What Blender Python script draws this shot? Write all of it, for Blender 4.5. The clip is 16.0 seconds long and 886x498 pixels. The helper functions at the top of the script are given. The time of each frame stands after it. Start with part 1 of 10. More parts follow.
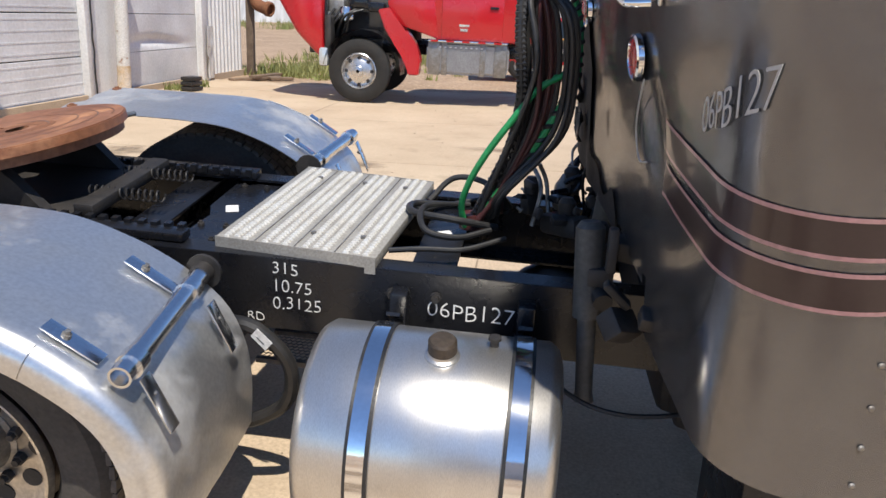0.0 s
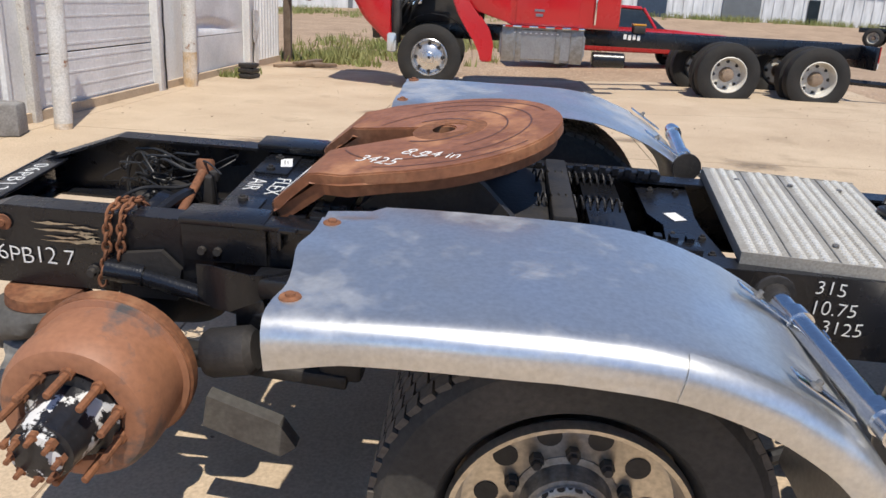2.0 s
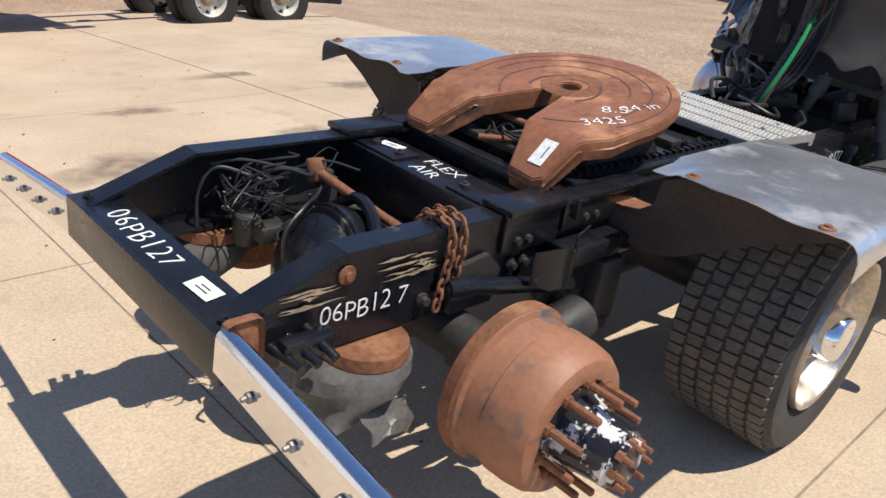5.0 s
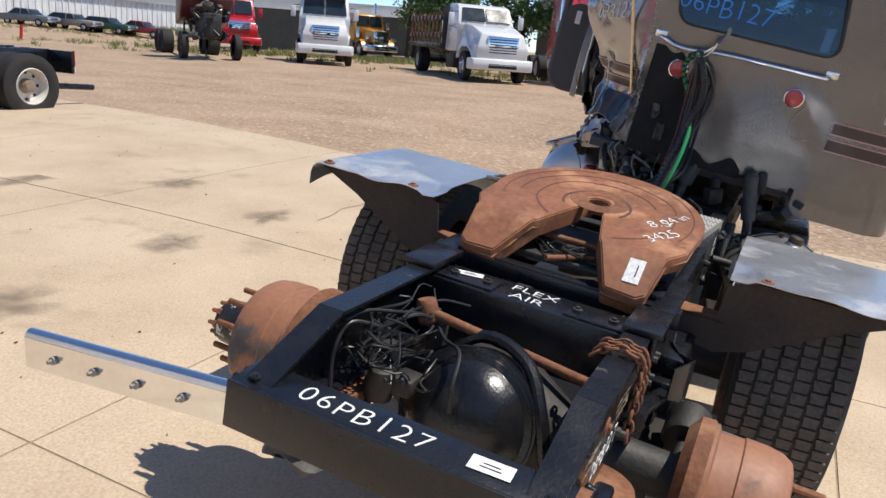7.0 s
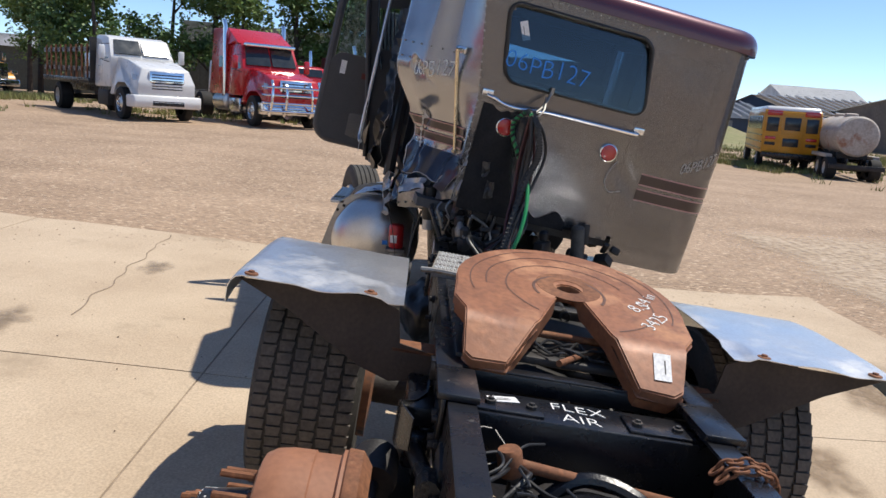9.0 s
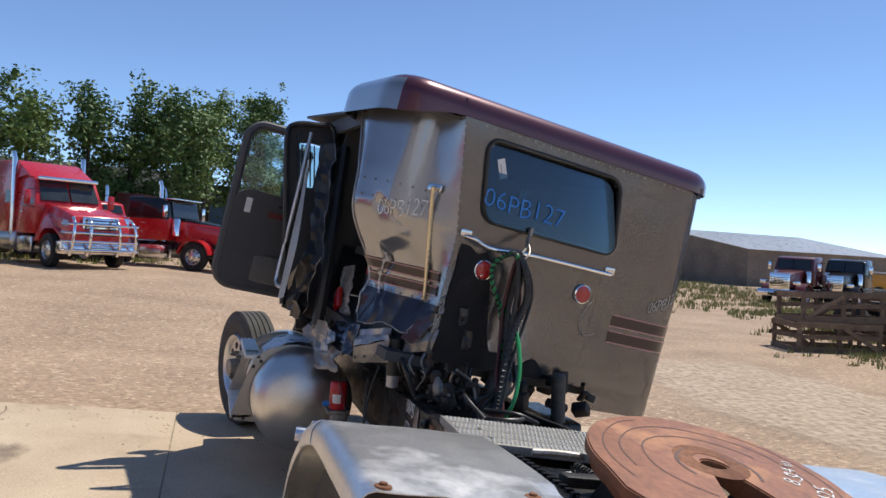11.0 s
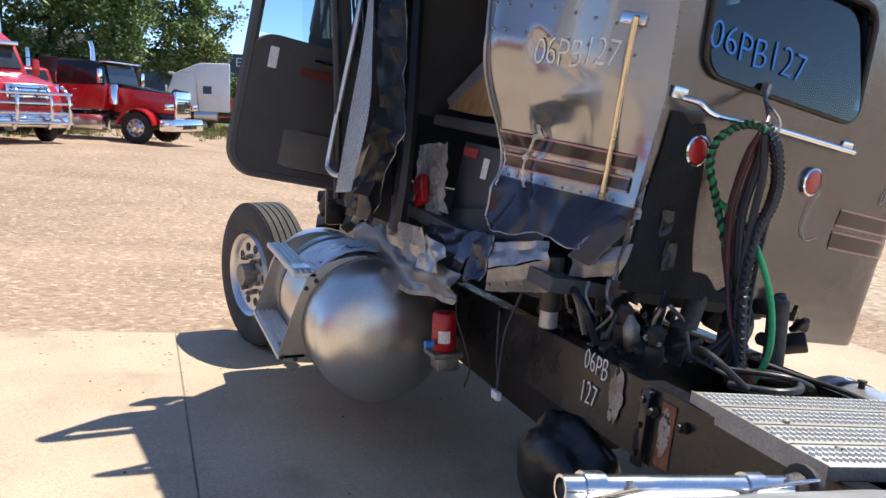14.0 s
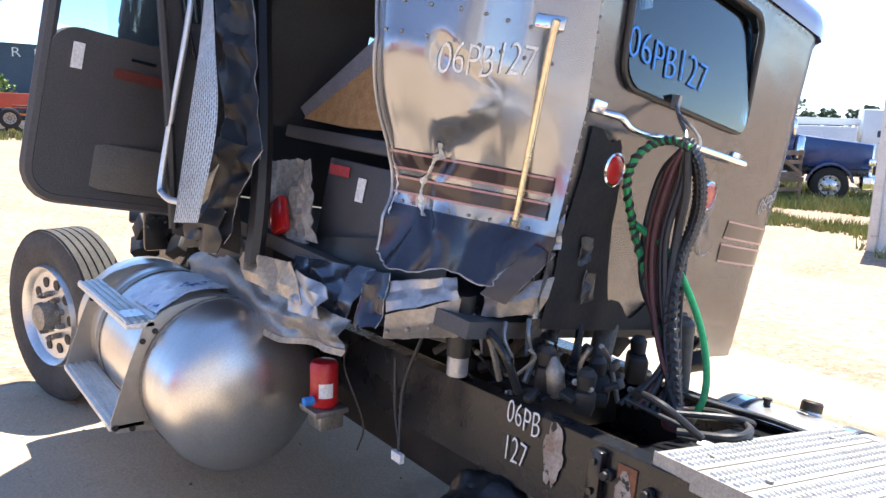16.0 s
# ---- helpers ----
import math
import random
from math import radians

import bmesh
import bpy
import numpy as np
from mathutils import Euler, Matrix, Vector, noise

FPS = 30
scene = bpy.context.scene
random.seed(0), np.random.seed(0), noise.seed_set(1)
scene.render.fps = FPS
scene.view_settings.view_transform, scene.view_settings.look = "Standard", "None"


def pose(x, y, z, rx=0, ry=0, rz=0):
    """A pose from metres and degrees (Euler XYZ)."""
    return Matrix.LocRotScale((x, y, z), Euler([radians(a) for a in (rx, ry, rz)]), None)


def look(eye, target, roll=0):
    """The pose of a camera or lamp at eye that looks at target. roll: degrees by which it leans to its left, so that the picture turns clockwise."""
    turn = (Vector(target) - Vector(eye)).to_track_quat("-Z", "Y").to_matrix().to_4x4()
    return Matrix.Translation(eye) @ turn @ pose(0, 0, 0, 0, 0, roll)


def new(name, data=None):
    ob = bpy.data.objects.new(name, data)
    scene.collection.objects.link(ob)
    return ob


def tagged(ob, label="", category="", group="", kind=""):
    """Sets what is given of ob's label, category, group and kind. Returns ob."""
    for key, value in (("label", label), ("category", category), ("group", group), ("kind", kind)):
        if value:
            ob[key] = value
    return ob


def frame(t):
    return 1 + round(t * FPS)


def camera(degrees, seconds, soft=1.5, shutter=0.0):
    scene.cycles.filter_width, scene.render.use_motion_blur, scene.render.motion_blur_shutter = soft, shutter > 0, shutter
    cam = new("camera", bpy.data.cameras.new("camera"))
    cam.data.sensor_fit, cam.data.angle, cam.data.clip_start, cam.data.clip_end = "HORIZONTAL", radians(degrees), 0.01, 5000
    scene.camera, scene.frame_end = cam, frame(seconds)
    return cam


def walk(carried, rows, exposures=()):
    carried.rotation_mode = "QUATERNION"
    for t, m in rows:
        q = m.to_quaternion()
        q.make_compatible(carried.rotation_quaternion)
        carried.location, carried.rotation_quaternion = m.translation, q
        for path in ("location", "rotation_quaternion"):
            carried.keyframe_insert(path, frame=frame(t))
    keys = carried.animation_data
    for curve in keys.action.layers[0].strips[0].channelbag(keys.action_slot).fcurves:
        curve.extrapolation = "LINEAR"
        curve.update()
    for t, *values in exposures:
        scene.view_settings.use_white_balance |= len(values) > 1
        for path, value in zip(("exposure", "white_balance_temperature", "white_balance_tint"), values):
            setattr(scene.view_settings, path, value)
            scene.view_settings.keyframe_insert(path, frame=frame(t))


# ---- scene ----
cam = camera(59.8, 16.0)

PATH = [
    (0, (3.736, -2.863, 1.511), (3.524, -0.962, 0.926), 2.8),
    (0.5, (3.387, -2.869, 1.505), (3.178, -0.977, 0.893), 2.9),
    (1, (2.905, -2.759, 1.484), (2.702, -0.867, 0.868), 2.9),
    (1.5, (2.386, -2.762, 1.466), (2.199, -0.868, 0.85), 3.0),
    (2, (1.878, -2.691, 1.417), (1.766, -0.792, 0.802), 3.0),
    (2.5, (1.373, -2.605, 1.441), (1.404, -0.701, 0.829), 3.3),
    (3, (0.905, -2.549, 1.489), (1.313, -0.684, 0.89), 4.1),
    (3.2, (0.711, -2.481, 1.462), (1.26, -0.652, 0.869), 4.4),
    (5.3, (-0.879, -1.785, 1.459), (0.454, -0.538, 0.641), 4.9),
    (5.4, (-0.918, -1.748, 1.498), (0.381, -0.52, 0.602), 5.5),
    (5.5, (-0.987, -1.697, 1.499), (0.303, -0.502, 0.546), 4.9),
    (6, (-1.147, -1.357, 1.497), (0.201, -0.227, 0.545), 4.8),
    (6.5, (-1.307, -1.015, 1.529), (0.353, -0.067, 0.94), 4.5),
    (7, (-1.484, -0.754, 1.584), (0.284, 0.03, 1.074), 4.3),
    (7.5, (-1.468, -0.425, 1.59), (0.412, 0.037, 1.089), 4.3),
    (8, (-1.45, -0.098, 1.589), (0.487, -0.001, 1.102), 4.4),
    (8.5, (-1.42, 0.238, 1.657), (0.519, 0.177, 1.172), 4.4),
    (9, (-1.232, 0.558, 1.682), (0.731, 0.493, 1.308), 4.0),
    (9.2, (-1.177, 0.668, 1.681), (0.811, 0.61, 1.473), 3.9),
    (11.3, (-0.311, 1.685, 1.662), (1.577, 1.026, 1.662), 3.0),
    (11.5, (-0.170, 1.718, 1.657), (1.696, 0.999, 1.654), 2.9),
    (12, (0.146, 1.800, 1.648), (1.973, 0.991, 1.553), 2.9),
    (12.5, (0.447, 1.940, 1.660), (2.285, 1.166, 1.512), 2.8),
    (13, (0.816, 1.945, 1.631), (2.673, 1.222, 1.458), 2.6),
    (13.5, (1.134, 1.957, 1.634), (2.993, 1.250, 1.419), 2.6),
    (14, (1.406, 2.058, 1.642), (3.241, 1.338, 1.301), 2.4),
    (14.5, (1.690, 2.058, 1.638), (3.390, 1.067, 1.277), 2.4),
    (15, (1.905, 2.026, 1.653), (3.524, 0.910, 1.291), 2.3),
    (15.5, (1.984, 2.090, 1.685), (3.575, 0.935, 1.318), 2.2),
    (16, (2.035, 2.148, 1.716), (3.617, 0.974, 1.375), 2.0),
]
EXPOSURES = [(0, 0.5), (1, 0.46), (1.5, 0.34), (3, 0.34), (5.5, 0.48), (6.2, 0.38), (7, 0.38), (8, 0.42), (9, 0.35), (11.5, 0.28), (12.5, 0.40), (13.5, 0.6), (14, 0.88), (14.6, 1.24), (15.2, 1.5), (16, 1.76)]
walk(cam, [(t, look(eye, target, roll)) for t, eye, target, roll in PATH], EXPOSURES)

SUN_DIR = Vector((0.18, -0.44, 0.95)).normalized()

# ---- light ----
world = bpy.data.worlds.new("sky_world")
scene.world = world
world.use_nodes = True
wn = world.node_tree
wn.nodes.clear()
w_out = wn.nodes.new("ShaderNodeOutputWorld")
w_bg = wn.nodes.new("ShaderNodeBackground")
w_sky = wn.nodes.new("ShaderNodeTexSky")
w_sky.sky_type = "NISHITA"
w_sky.sun_disc = False
w_sky.sun_elevation = math.asin(SUN_DIR.z)
w_sky.sun_rotation = math.atan2(SUN_DIR.x, SUN_DIR.y)
w_sky.dust_density = 0.0
w_sky.altitude = 2500
w_sky.air_density = 0.85
w_sky.ozone_density = 4.5
w_bg.inputs["Strength"].default_value = 0.14
wn.links.new(w_sky.outputs["Color"], w_bg.inputs["Color"])
wn.links.new(w_bg.outputs["Background"], w_out.inputs["Surface"])
sun_data = bpy.data.lights.new("sun", "SUN")
sun_data.energy = 4.0
sun_data.angle = radians(0.53)
sun_data.color = (1.0, 0.94, 0.84)
sun = new("sun", sun_data)
sun.matrix_world = look(SUN_DIR * 60, (0, 0, 0))


# ---- materials ----
def surface(name, color, rough=0.6, metal=0.0, second=None, amount=0.5, scale=6.0, fine=60.0, bump=0.15,
            fine_amount=0.25, rough_var=0.15, spots=None, spot_scale=2.0, spot_cut=0.62, aniso=None, coat=0.0,
            bump_dist=0.004, per_object=0.0, spot_soft=0.06):
    m = bpy.data.materials.new(name)
    m.use_nodes = True
    nt = m.node_tree
    n, l = nt.nodes, nt.links
    b = n["Principled BSDF"]
    b.inputs["Metallic"].default_value = metal
    if coat:
        b.inputs["Coat Weight"].default_value = coat
        b.inputs["Coat Roughness"].default_value = 0.08
    tc = n.new("ShaderNodeTexCoord")
    mp = n.new("ShaderNodeMapping")
    l.new(tc.outputs["Object"], mp.inputs["Vector"])
    if aniso:
        mp.inputs["Scale"].default_value = aniso
    big = n.new("ShaderNodeTexNoise")
    big.inputs["Scale"].default_value = scale
    big.inputs["Detail"].default_value = 5
    big.inputs["Roughness"].default_value = 0.6
    l.new(mp.outputs[0], big.inputs["Vector"])
    small = n.new("ShaderNodeTexNoise")
    small.inputs["Scale"].default_value = fine
    small.inputs["Detail"].default_value = 4
    l.new(mp.outputs[0], small.inputs["Vector"])
    second = second or tuple(c * 0.6 for c in color)
    ramp = n.new("ShaderNodeMapRange")
    ramp.inputs["From Min"].default_value = 0.35
    ramp.inputs["From Max"].default_value = 0.68
    ramp.inputs["To Max"].default_value = amount
    l.new(big.outputs["Fac"], ramp.inputs["Value"])
    mix = n.new("ShaderNodeMix")
    mix.data_type = "RGBA"
    mix.inputs["A"].default_value = (*color, 1)
    mix.inputs["B"].default_value = (*second, 1)
    l.new(ramp.outputs[0], mix.inputs["Factor"])
    out = mix.outputs["Result"]
    fm = n.new("ShaderNodeMix")
    fm.data_type = "RGBA"
    fm.blend_type = "MULTIPLY"
    fr = n.new("ShaderNodeMapRange")
    fr.inputs["From Min"].default_value = 0.3
    fr.inputs["From Max"].default_value = 0.7
    fr.inputs["To Min"].default_value = 1 - fine_amount
    fr.inputs["To Max"].default_value = 1 + fine_amount * 0.4
    l.new(small.outputs["Fac"], fr.inputs["Value"])
    fm.inputs["Factor"].default_value = 1
    l.new(out, fm.inputs["A"])
    l.new(fr.outputs[0], fm.inputs["B"])
    out = fm.outputs["Result"]
    if per_object:
        oi = n.new("ShaderNodeObjectInfo")
        om = n.new("ShaderNodeMapRange")
        om.inputs["To Min"].default_value = 1 - per_object
        om.inputs["To Max"].default_value = 1 + per_object
        l.new(oi.outputs["Random"], om.inputs["Value"])
        pm = n.new("ShaderNodeMix")
        pm.data_type = "RGBA"
        pm.blend_type = "MULTIPLY"
        pm.inputs["Factor"].default_value = 1
        l.new(out, pm.inputs["A"])
        l.new(om.outputs[0], pm.inputs["B"])
        out = pm.outputs["Result"]
    rv = n.new("ShaderNodeMapRange")
    rv.inputs["To Min"].default_value = max(0.02, rough - rough_var)
    rv.inputs["To Max"].default_value = min(1, rough + rough_var)
    l.new(big.outputs["Fac"], rv.inputs["Value"])
    rough_out = rv.outputs[0]
    if spots:
        sp = n.new("ShaderNodeTexNoise")
        sp.inputs["Scale"].default_value = spot_scale
        sp.inputs["Detail"].default_value = 7
        sp.inputs["Roughness"].default_value = 0.65
        l.new(mp.outputs[0], sp.inputs["Vector"])
        sr = n.new("ShaderNodeMapRange")
        sr.inputs["From Min"].default_value = spot_cut
        sr.inputs["From Max"].default_value = spot_cut + spot_soft
        l.new(sp.outputs["Fac"], sr.inputs["Value"])
        sm = n.new("ShaderNodeMix")
        sm.data_type = "RGBA"
        l.new(sr.outputs[0], sm.inputs["Factor"])
        l.new(out, sm.inputs["A"])
        sm.inputs["B"].default_value = (*spots, 1)
        out = sm.outputs["Result"]
        if metal > 0:
            mm = n.new("ShaderNodeMapRange")
            mm.inputs["To Min"].default_value = metal
            mm.inputs["To Max"].default_value = 0.0
            l.new(sr.outputs[0], mm.inputs["Value"])
            l.new(mm.outputs[0], b.inputs["Metallic"])
        ro = n.new("ShaderNodeMix")
        l.new(sr.outputs[0], ro.inputs["Factor"])
        l.new(rough_out, ro.inputs["A"])
        ro.inputs["B"].default_value = 0.85
        rough_out = ro.outputs["Result"]
    l.new(out, b.inputs["Base Color"])
    l.new(rough_out, b.inputs["Roughness"])
    bp = n.new("ShaderNodeBump")
    bp.inputs["Strength"].default_value = bump
    bp.inputs["Distance"].default_value = bump_dist
    l.new(small.outputs["Fac"], bp.inputs["Height"])
    l.new(bp.outputs[0], b.inputs["Normal"])
    return m


def glass(name, tint=(0.6, 0.7, 0.75), rough=0.02, ior=1.5):
    m = bpy.data.materials.new(name)
    m.use_nodes = True
    nt = m.node_tree
    b = nt.nodes["Principled BSDF"]
    b.inputs["Base Color"].default_value = (*tint, 1)
    b.inputs["Roughness"].default_value = rough
    tr = nt.nodes.new("ShaderNodeBsdfTransparent")
    tr.inputs["Color"].default_value = (*tint, 1)
    gl = nt.nodes.new("ShaderNodeBsdfGlossy")
    gl.inputs["Roughness"].default_value = rough
    fr = nt.nodes.new("ShaderNodeFresnel")
    fr.inputs["IOR"].default_value = ior
    mx = nt.nodes.new("ShaderNodeMixShader")
    nt.links.new(fr.outputs[0], mx.inputs[0])
    nt.links.new(tr.outputs[0], mx.inputs[1])
    nt.links.new(gl.outputs[0], mx.inputs[2])
    nt.links.new(mx.outputs[0], nt.nodes["Material Output"].inputs["Surface"])
    return m


BLACK = surface("black_frame_paint", (0.008, 0.009, 0.013), 0.28, 0, (0.02, 0.019, 0.018), 0.5, 7, 90, 0.25, 0.3, 0.14,
                spots=(0.10, 0.085, 0.07), spot_scale=9, spot_cut=0.66)
BLACK_DUSTY = surface("dusty_black", (0.012, 0.012, 0.013), 0.6, 0, (0.06, 0.05, 0.042), 0.7, 5, 70, 0.4)
BLACK_GLOSS = surface("gloss_black", (0.008, 0.008, 0.011), 0.2, 0, (0.02, 0.02, 0.021), 0.5, 6, 50, 0.1)
RUST = surface("rusty_iron", (0.26, 0.105, 0.045), 0.82, 0, (0.13, 0.05, 0.026), 0.8, 6, 55, 0.5, 0.35,
               spots=(0.33, 0.17, 0.085), spot_scale=4, spot_cut=0.56, spot_soft=0.15)
RUST_PLATE = surface("rusty_greased_plate", (0.33, 0.135, 0.062), 0.5, 0.1, (0.19, 0.072, 0.036), 0.85, 4.5, 40, 0.25, 0.25,
                     spots=(0.46, 0.225, 0.115), spot_scale=3.5, spot_cut=0.55, spot_soft=0.16)
RUST_DRUM = surface("rusty_drum", (0.33, 0.145, 0.075), 0.6, 0, (0.24, 0.105, 0.06), 0.7, 4, 50, 0.15, 0.15,
                    spots=(0.085, 0.08, 0.078), spot_scale=3.4, spot_cut=0.505, spot_soft=0.10)
ALU = surface("polished_aluminium", (0.78, 0.79, 0.80), 0.2, 1, (0.66, 0.67, 0.69), 0.7, 3, 60, 0.05, 0.12, 0.1,
              aniso=(0.6, 3, 3), bump_dist=0.001)
ALU_FENDER = surface("weathered_polished_aluminium", (0.76, 0.76, 0.755), 0.34, 0.9, (0.60, 0.595, 0.575), 0.7, 3, 70, 0.12, 0.12, 0.14,
                     spots=(0.52, 0.51, 0.49), spot_scale=2.2, spot_cut=0.52, spot_soft=0.5, bump_dist=0.001)
ALU_TANK = surface("brushed_aluminium_tank", (0.72, 0.70, 0.67), 0.31, 0.92, (0.60, 0.565, 0.52), 0.7, 3, 160, 0.08, 0.14, 0.08,
                   aniso=(3, 0.7, 0.7), bump_dist=0.001)
ALU_DECK = surface("cast_aluminium_deck", (0.80, 0.78, 0.73), 0.45, 0.3, (0.66, 0.62, 0.55), 0.7, 9, 120, 0.2)
CHROME = surface("chrome", (0.86, 0.86, 0.87), 0.09, 1, (0.75, 0.75, 0.75), 0.4, 5, 60, 0.03, 0.05, 0.05)
STEEL = surface("dull_steel", (0.36, 0.35, 0.33), 0.5, 0.8, (0.2, 0.17, 0.14), 0.7, 14, 90, 0.2)
TYRE = surface("tyre_rubber", (0.013, 0.0125, 0.012), 0.82, 0, (0.034, 0.030, 0.026), 0.75, 6, 60, 0.4)
TYRE_DUSTY = surface("dusty_tyre_tread", (0.095, 0.084, 0.073), 0.9, 0, (0.16, 0.135, 0.11), 0.8, 8, 60, 0.4)
RUBBER = surface("black_hose_rubber", (0.014, 0.014, 0.015), 0.45, 0, (0.04, 0.037, 0.034), 0.6, 12, 80, 0.2)
GREEN = surface("green_air_hose", (0.02, 0.30, 0.09), 0.4, 0, (0.02, 0.2, 0.07), 0.5, 12, 80, 0.1)
REDHOSE = surface("dark_red_hose", (0.085, 0.022, 0.02), 0.5, 0, (0.045, 0.014, 0.014), 0.6, 12, 80, 0.1)
CAB = surface("bronze_grey_metallic_paint", (0.365, 0.360, 0.368), 0.23, 0.8, (0.305, 0.302, 0.31), 0.6, 2.2, 240, 0.006, 0.12, 0.08,
              coat=0.55, bump_dist=0.002)
# cab paint darkened and blued for the deep sky it mirrors
CRUSHED = surface("sky_darkened_panel", (0.13, 0.135, 0.155), 0.22, 0.7, (0.09, 0.093, 0.11), 0.6, 4, 70, 0.1, 0.12, 0.06,
                  spots=(0.22, 0.21, 0.2), spot_scale=11, spot_cut=0.70, spot_soft=0.02, coat=0.15)
# navy stands for the deep sky mirrored in the crushed lower skin
NAVY = surface("sky_navy_lower_skin", (0.055, 0.058, 0.074), 0.2, 0.55, (0.038, 0.040, 0.050), 0.6, 4, 70, 0.1, 0.12, 0.06, spots=(0.25, 0.25, 0.26), spot_scale=7, spot_cut=0.70, spot_soft=0.03)
CAB_TORN = surface("scraped_bare_panel", (0.30, 0.29, 0.285), 0.36, 0.6, (0.21, 0.205, 0.20), 0.7, 5, 60, 0.2, 0.2, 0.12,
                   spots=(0.38, 0.34, 0.29), spot_scale=9, spot_cut=0.66, spot_soft=0.03)
SCRAPED = surface("scraped_pale_panel", (0.48, 0.485, 0.50), 0.36, 0.5, (0.22, 0.225, 0.24), 0.6, 5, 60, 0.15, 0.15, 0.1,
                  spots=(0.08, 0.08, 0.085), spot_scale=10, spot_cut=0.66, spot_soft=0.03)
TAN_METAL = surface("tan_torn_liner", (0.66, 0.53, 0.38), 0.65, 0.15, (0.30, 0.24, 0.17), 0.7, 7, 60, 0.3, spots=(0.06, 0.05, 0.045), spot_scale=9, spot_cut=0.62, spot_soft=0.04)
# pale specks in the colour stand for glints on the crumpled trim
TRIM_BLACK = surface("glint_specked_trim", (0.018, 0.018, 0.020), 0.42, 0, (0.026, 0.025, 0.025), 0.7, 6, 60, 0.3, 0.15, spots=(0.34, 0.33, 0.31), spot_scale=16, spot_cut=0.72, spot_soft=0.02)
BURGUNDY = surface("burgundy_paint", (0.095, 0.018, 0.028), 0.3, 0.35, (0.07, 0.013, 0.02), 0.5, 3, 200, 0.03, 0.1, 0.08, coat=0.7)
STRIPE_DARK = surface("dark_plum_stripe", (0.035, 0.018, 0.02), 0.3, 0.2, None, 0.3, 4, 80, 0.02, 0.1, 0.05, coat=0.6)
STRIPE_LINE = surface("pink_pinstripe", (0.45, 0.25, 0.24), 0.35, 0, (0.36, 0.16, 0.17), 0.5, 6, 80, 0.02, coat=0.5)
RED_LENS = surface("red_lamp_lens", (0.55, 0.015, 0.015), 0.16, 0, (0.35, 0.008, 0.01), 0.5, 40, 160, 0.3, coat=1.0)
WHITE = surface("white_paper", (0.8, 0.8, 0.79), 0.6, 0, (0.72, 0.71, 0.69), 0.5, 12, 80, 0.05)
CHALK = surface("white_paint_marker", (0.82, 0.81, 0.78), 0.75, 0, (0.7, 0.69, 0.66), 0.4, 20, 120, 0.1)
CHALK_FAINT = surface("faint_grey_marker", (0.58, 0.56, 0.53), 0.7, 0, (0.40, 0.385, 0.36), 0.8, 30, 120, 0.1)
BLUE_MARK = surface("blue_marker", (0.05, 0.28, 0.78), 0.6, 0, (0.03, 0.16, 0.5), 0.4, 20, 100, 0.1)
INTERIOR = surface("charcoal_cab_trim", (0.066, 0.065, 0.068), 0.6, 0, (0.088, 0.086, 0.086), 0.6, 6, 150, 0.4)
WOODBOARD = surface("raw_chipboard", (0.34, 0.20, 0.085), 0.8, 0, (0.22, 0.12, 0.05), 0.8, 22, 120, 0.3)
GREYFOAM = surface("grey_insulation", (0.40, 0.385, 0.36), 0.9, 0, (0.16, 0.15, 0.14), 0.8, 12, 60, 0.5)
GREYVINYL = surface("grey_vinyl", (0.18, 0.18, 0.20), 0.5, 0, (0.13, 0.13, 0.145), 0.6, 9, 90, 0.3)
WHITEPAINT = surface("white_vehicle_paint", (0.74, 0.74, 0.73), 0.3, 0, (0.62, 0.61, 0.58), 0.6, 2, 60, 0.05, 0.1, coat=0.4)
REDPAINT = surface("red_vehicle_paint", (0.50, 0.012, 0.018), 0.28, 0, (0.42, 0.012, 0.016), 0.5, 2, 60, 0.03, 0.08, coat=0.5)
YELLOWPAINT = surface("yellow_vehicle_paint", (0.62, 0.28, 0.012), 0.35, 0, (0.5, 0.22, 0.015), 0.6, 2, 60, 0.05, coat=0.3)
BLUEPAINT = surface("blue_vehicle_paint", (0.012, 0.045, 0.16), 0.3, 0.1, (0.012, 0.035, 0.12), 0.5, 2, 60, 0.03, coat=0.5)
MAROON = surface("maroon_vehicle_paint", (0.10, 0.012, 0.018), 0.35, 0, (0.07, 0.01, 0.014), 0.6, 2, 60, 0.05, coat=0.3)
GREYPAINT = surface("grey_vehicle_paint", (0.20, 0.215, 0.22), 0.35, 0.2, (0.15, 0.16, 0.165), 0.6, 2, 60, 0.05)
ORANGEPAINT = surface("orange_red_paint", (0.52, 0.07, 0.02), 0.5, 0, (0.4, 0.05, 0.02), 0.6, 2, 60, 0.05)
FARGLASS = surface("dark_vehicle_glass", (0.02, 0.028, 0.034), 0.08, 0, (0.03, 0.04, 0.05), 0.5, 2, 10, 0.0)
WINDOW = glass("tinted_window_glass", (0.38, 0.52, 0.64), ior=1.65)
CLEARGLASS = glass("clear_window_glass", (0.72, 0.82, 0.84))
SIDING = surface("white_metal_siding", (0.78, 0.78, 0.77), 0.45, 0, (0.56, 0.55, 0.53), 0.6, 1.5, 30, 0.1, 0.12)
DOORWHITE = surface("white_overhead_door", (0.76, 0.76, 0.76), 0.5, 0, (0.52, 0.51, 0.50), 0.6, 1.2, 25, 0.1, 0.12)
PIPEWHITE = surface("chipped_white_pipe", (0.68, 0.67, 0.64), 0.55, 0, (0.55, 0.5, 0.44), 0.6, 5, 60, 0.2,
                    spots=(0.25, 0.11, 0.05), spot_scale=5, spot_cut=0.62)
ROOFMETAL = surface("pale_metal_roof", (0.62, 0.61, 0.60), 0.4, 0.3, (0.5, 0.48, 0.46), 0.6, 1, 20, 0.1)
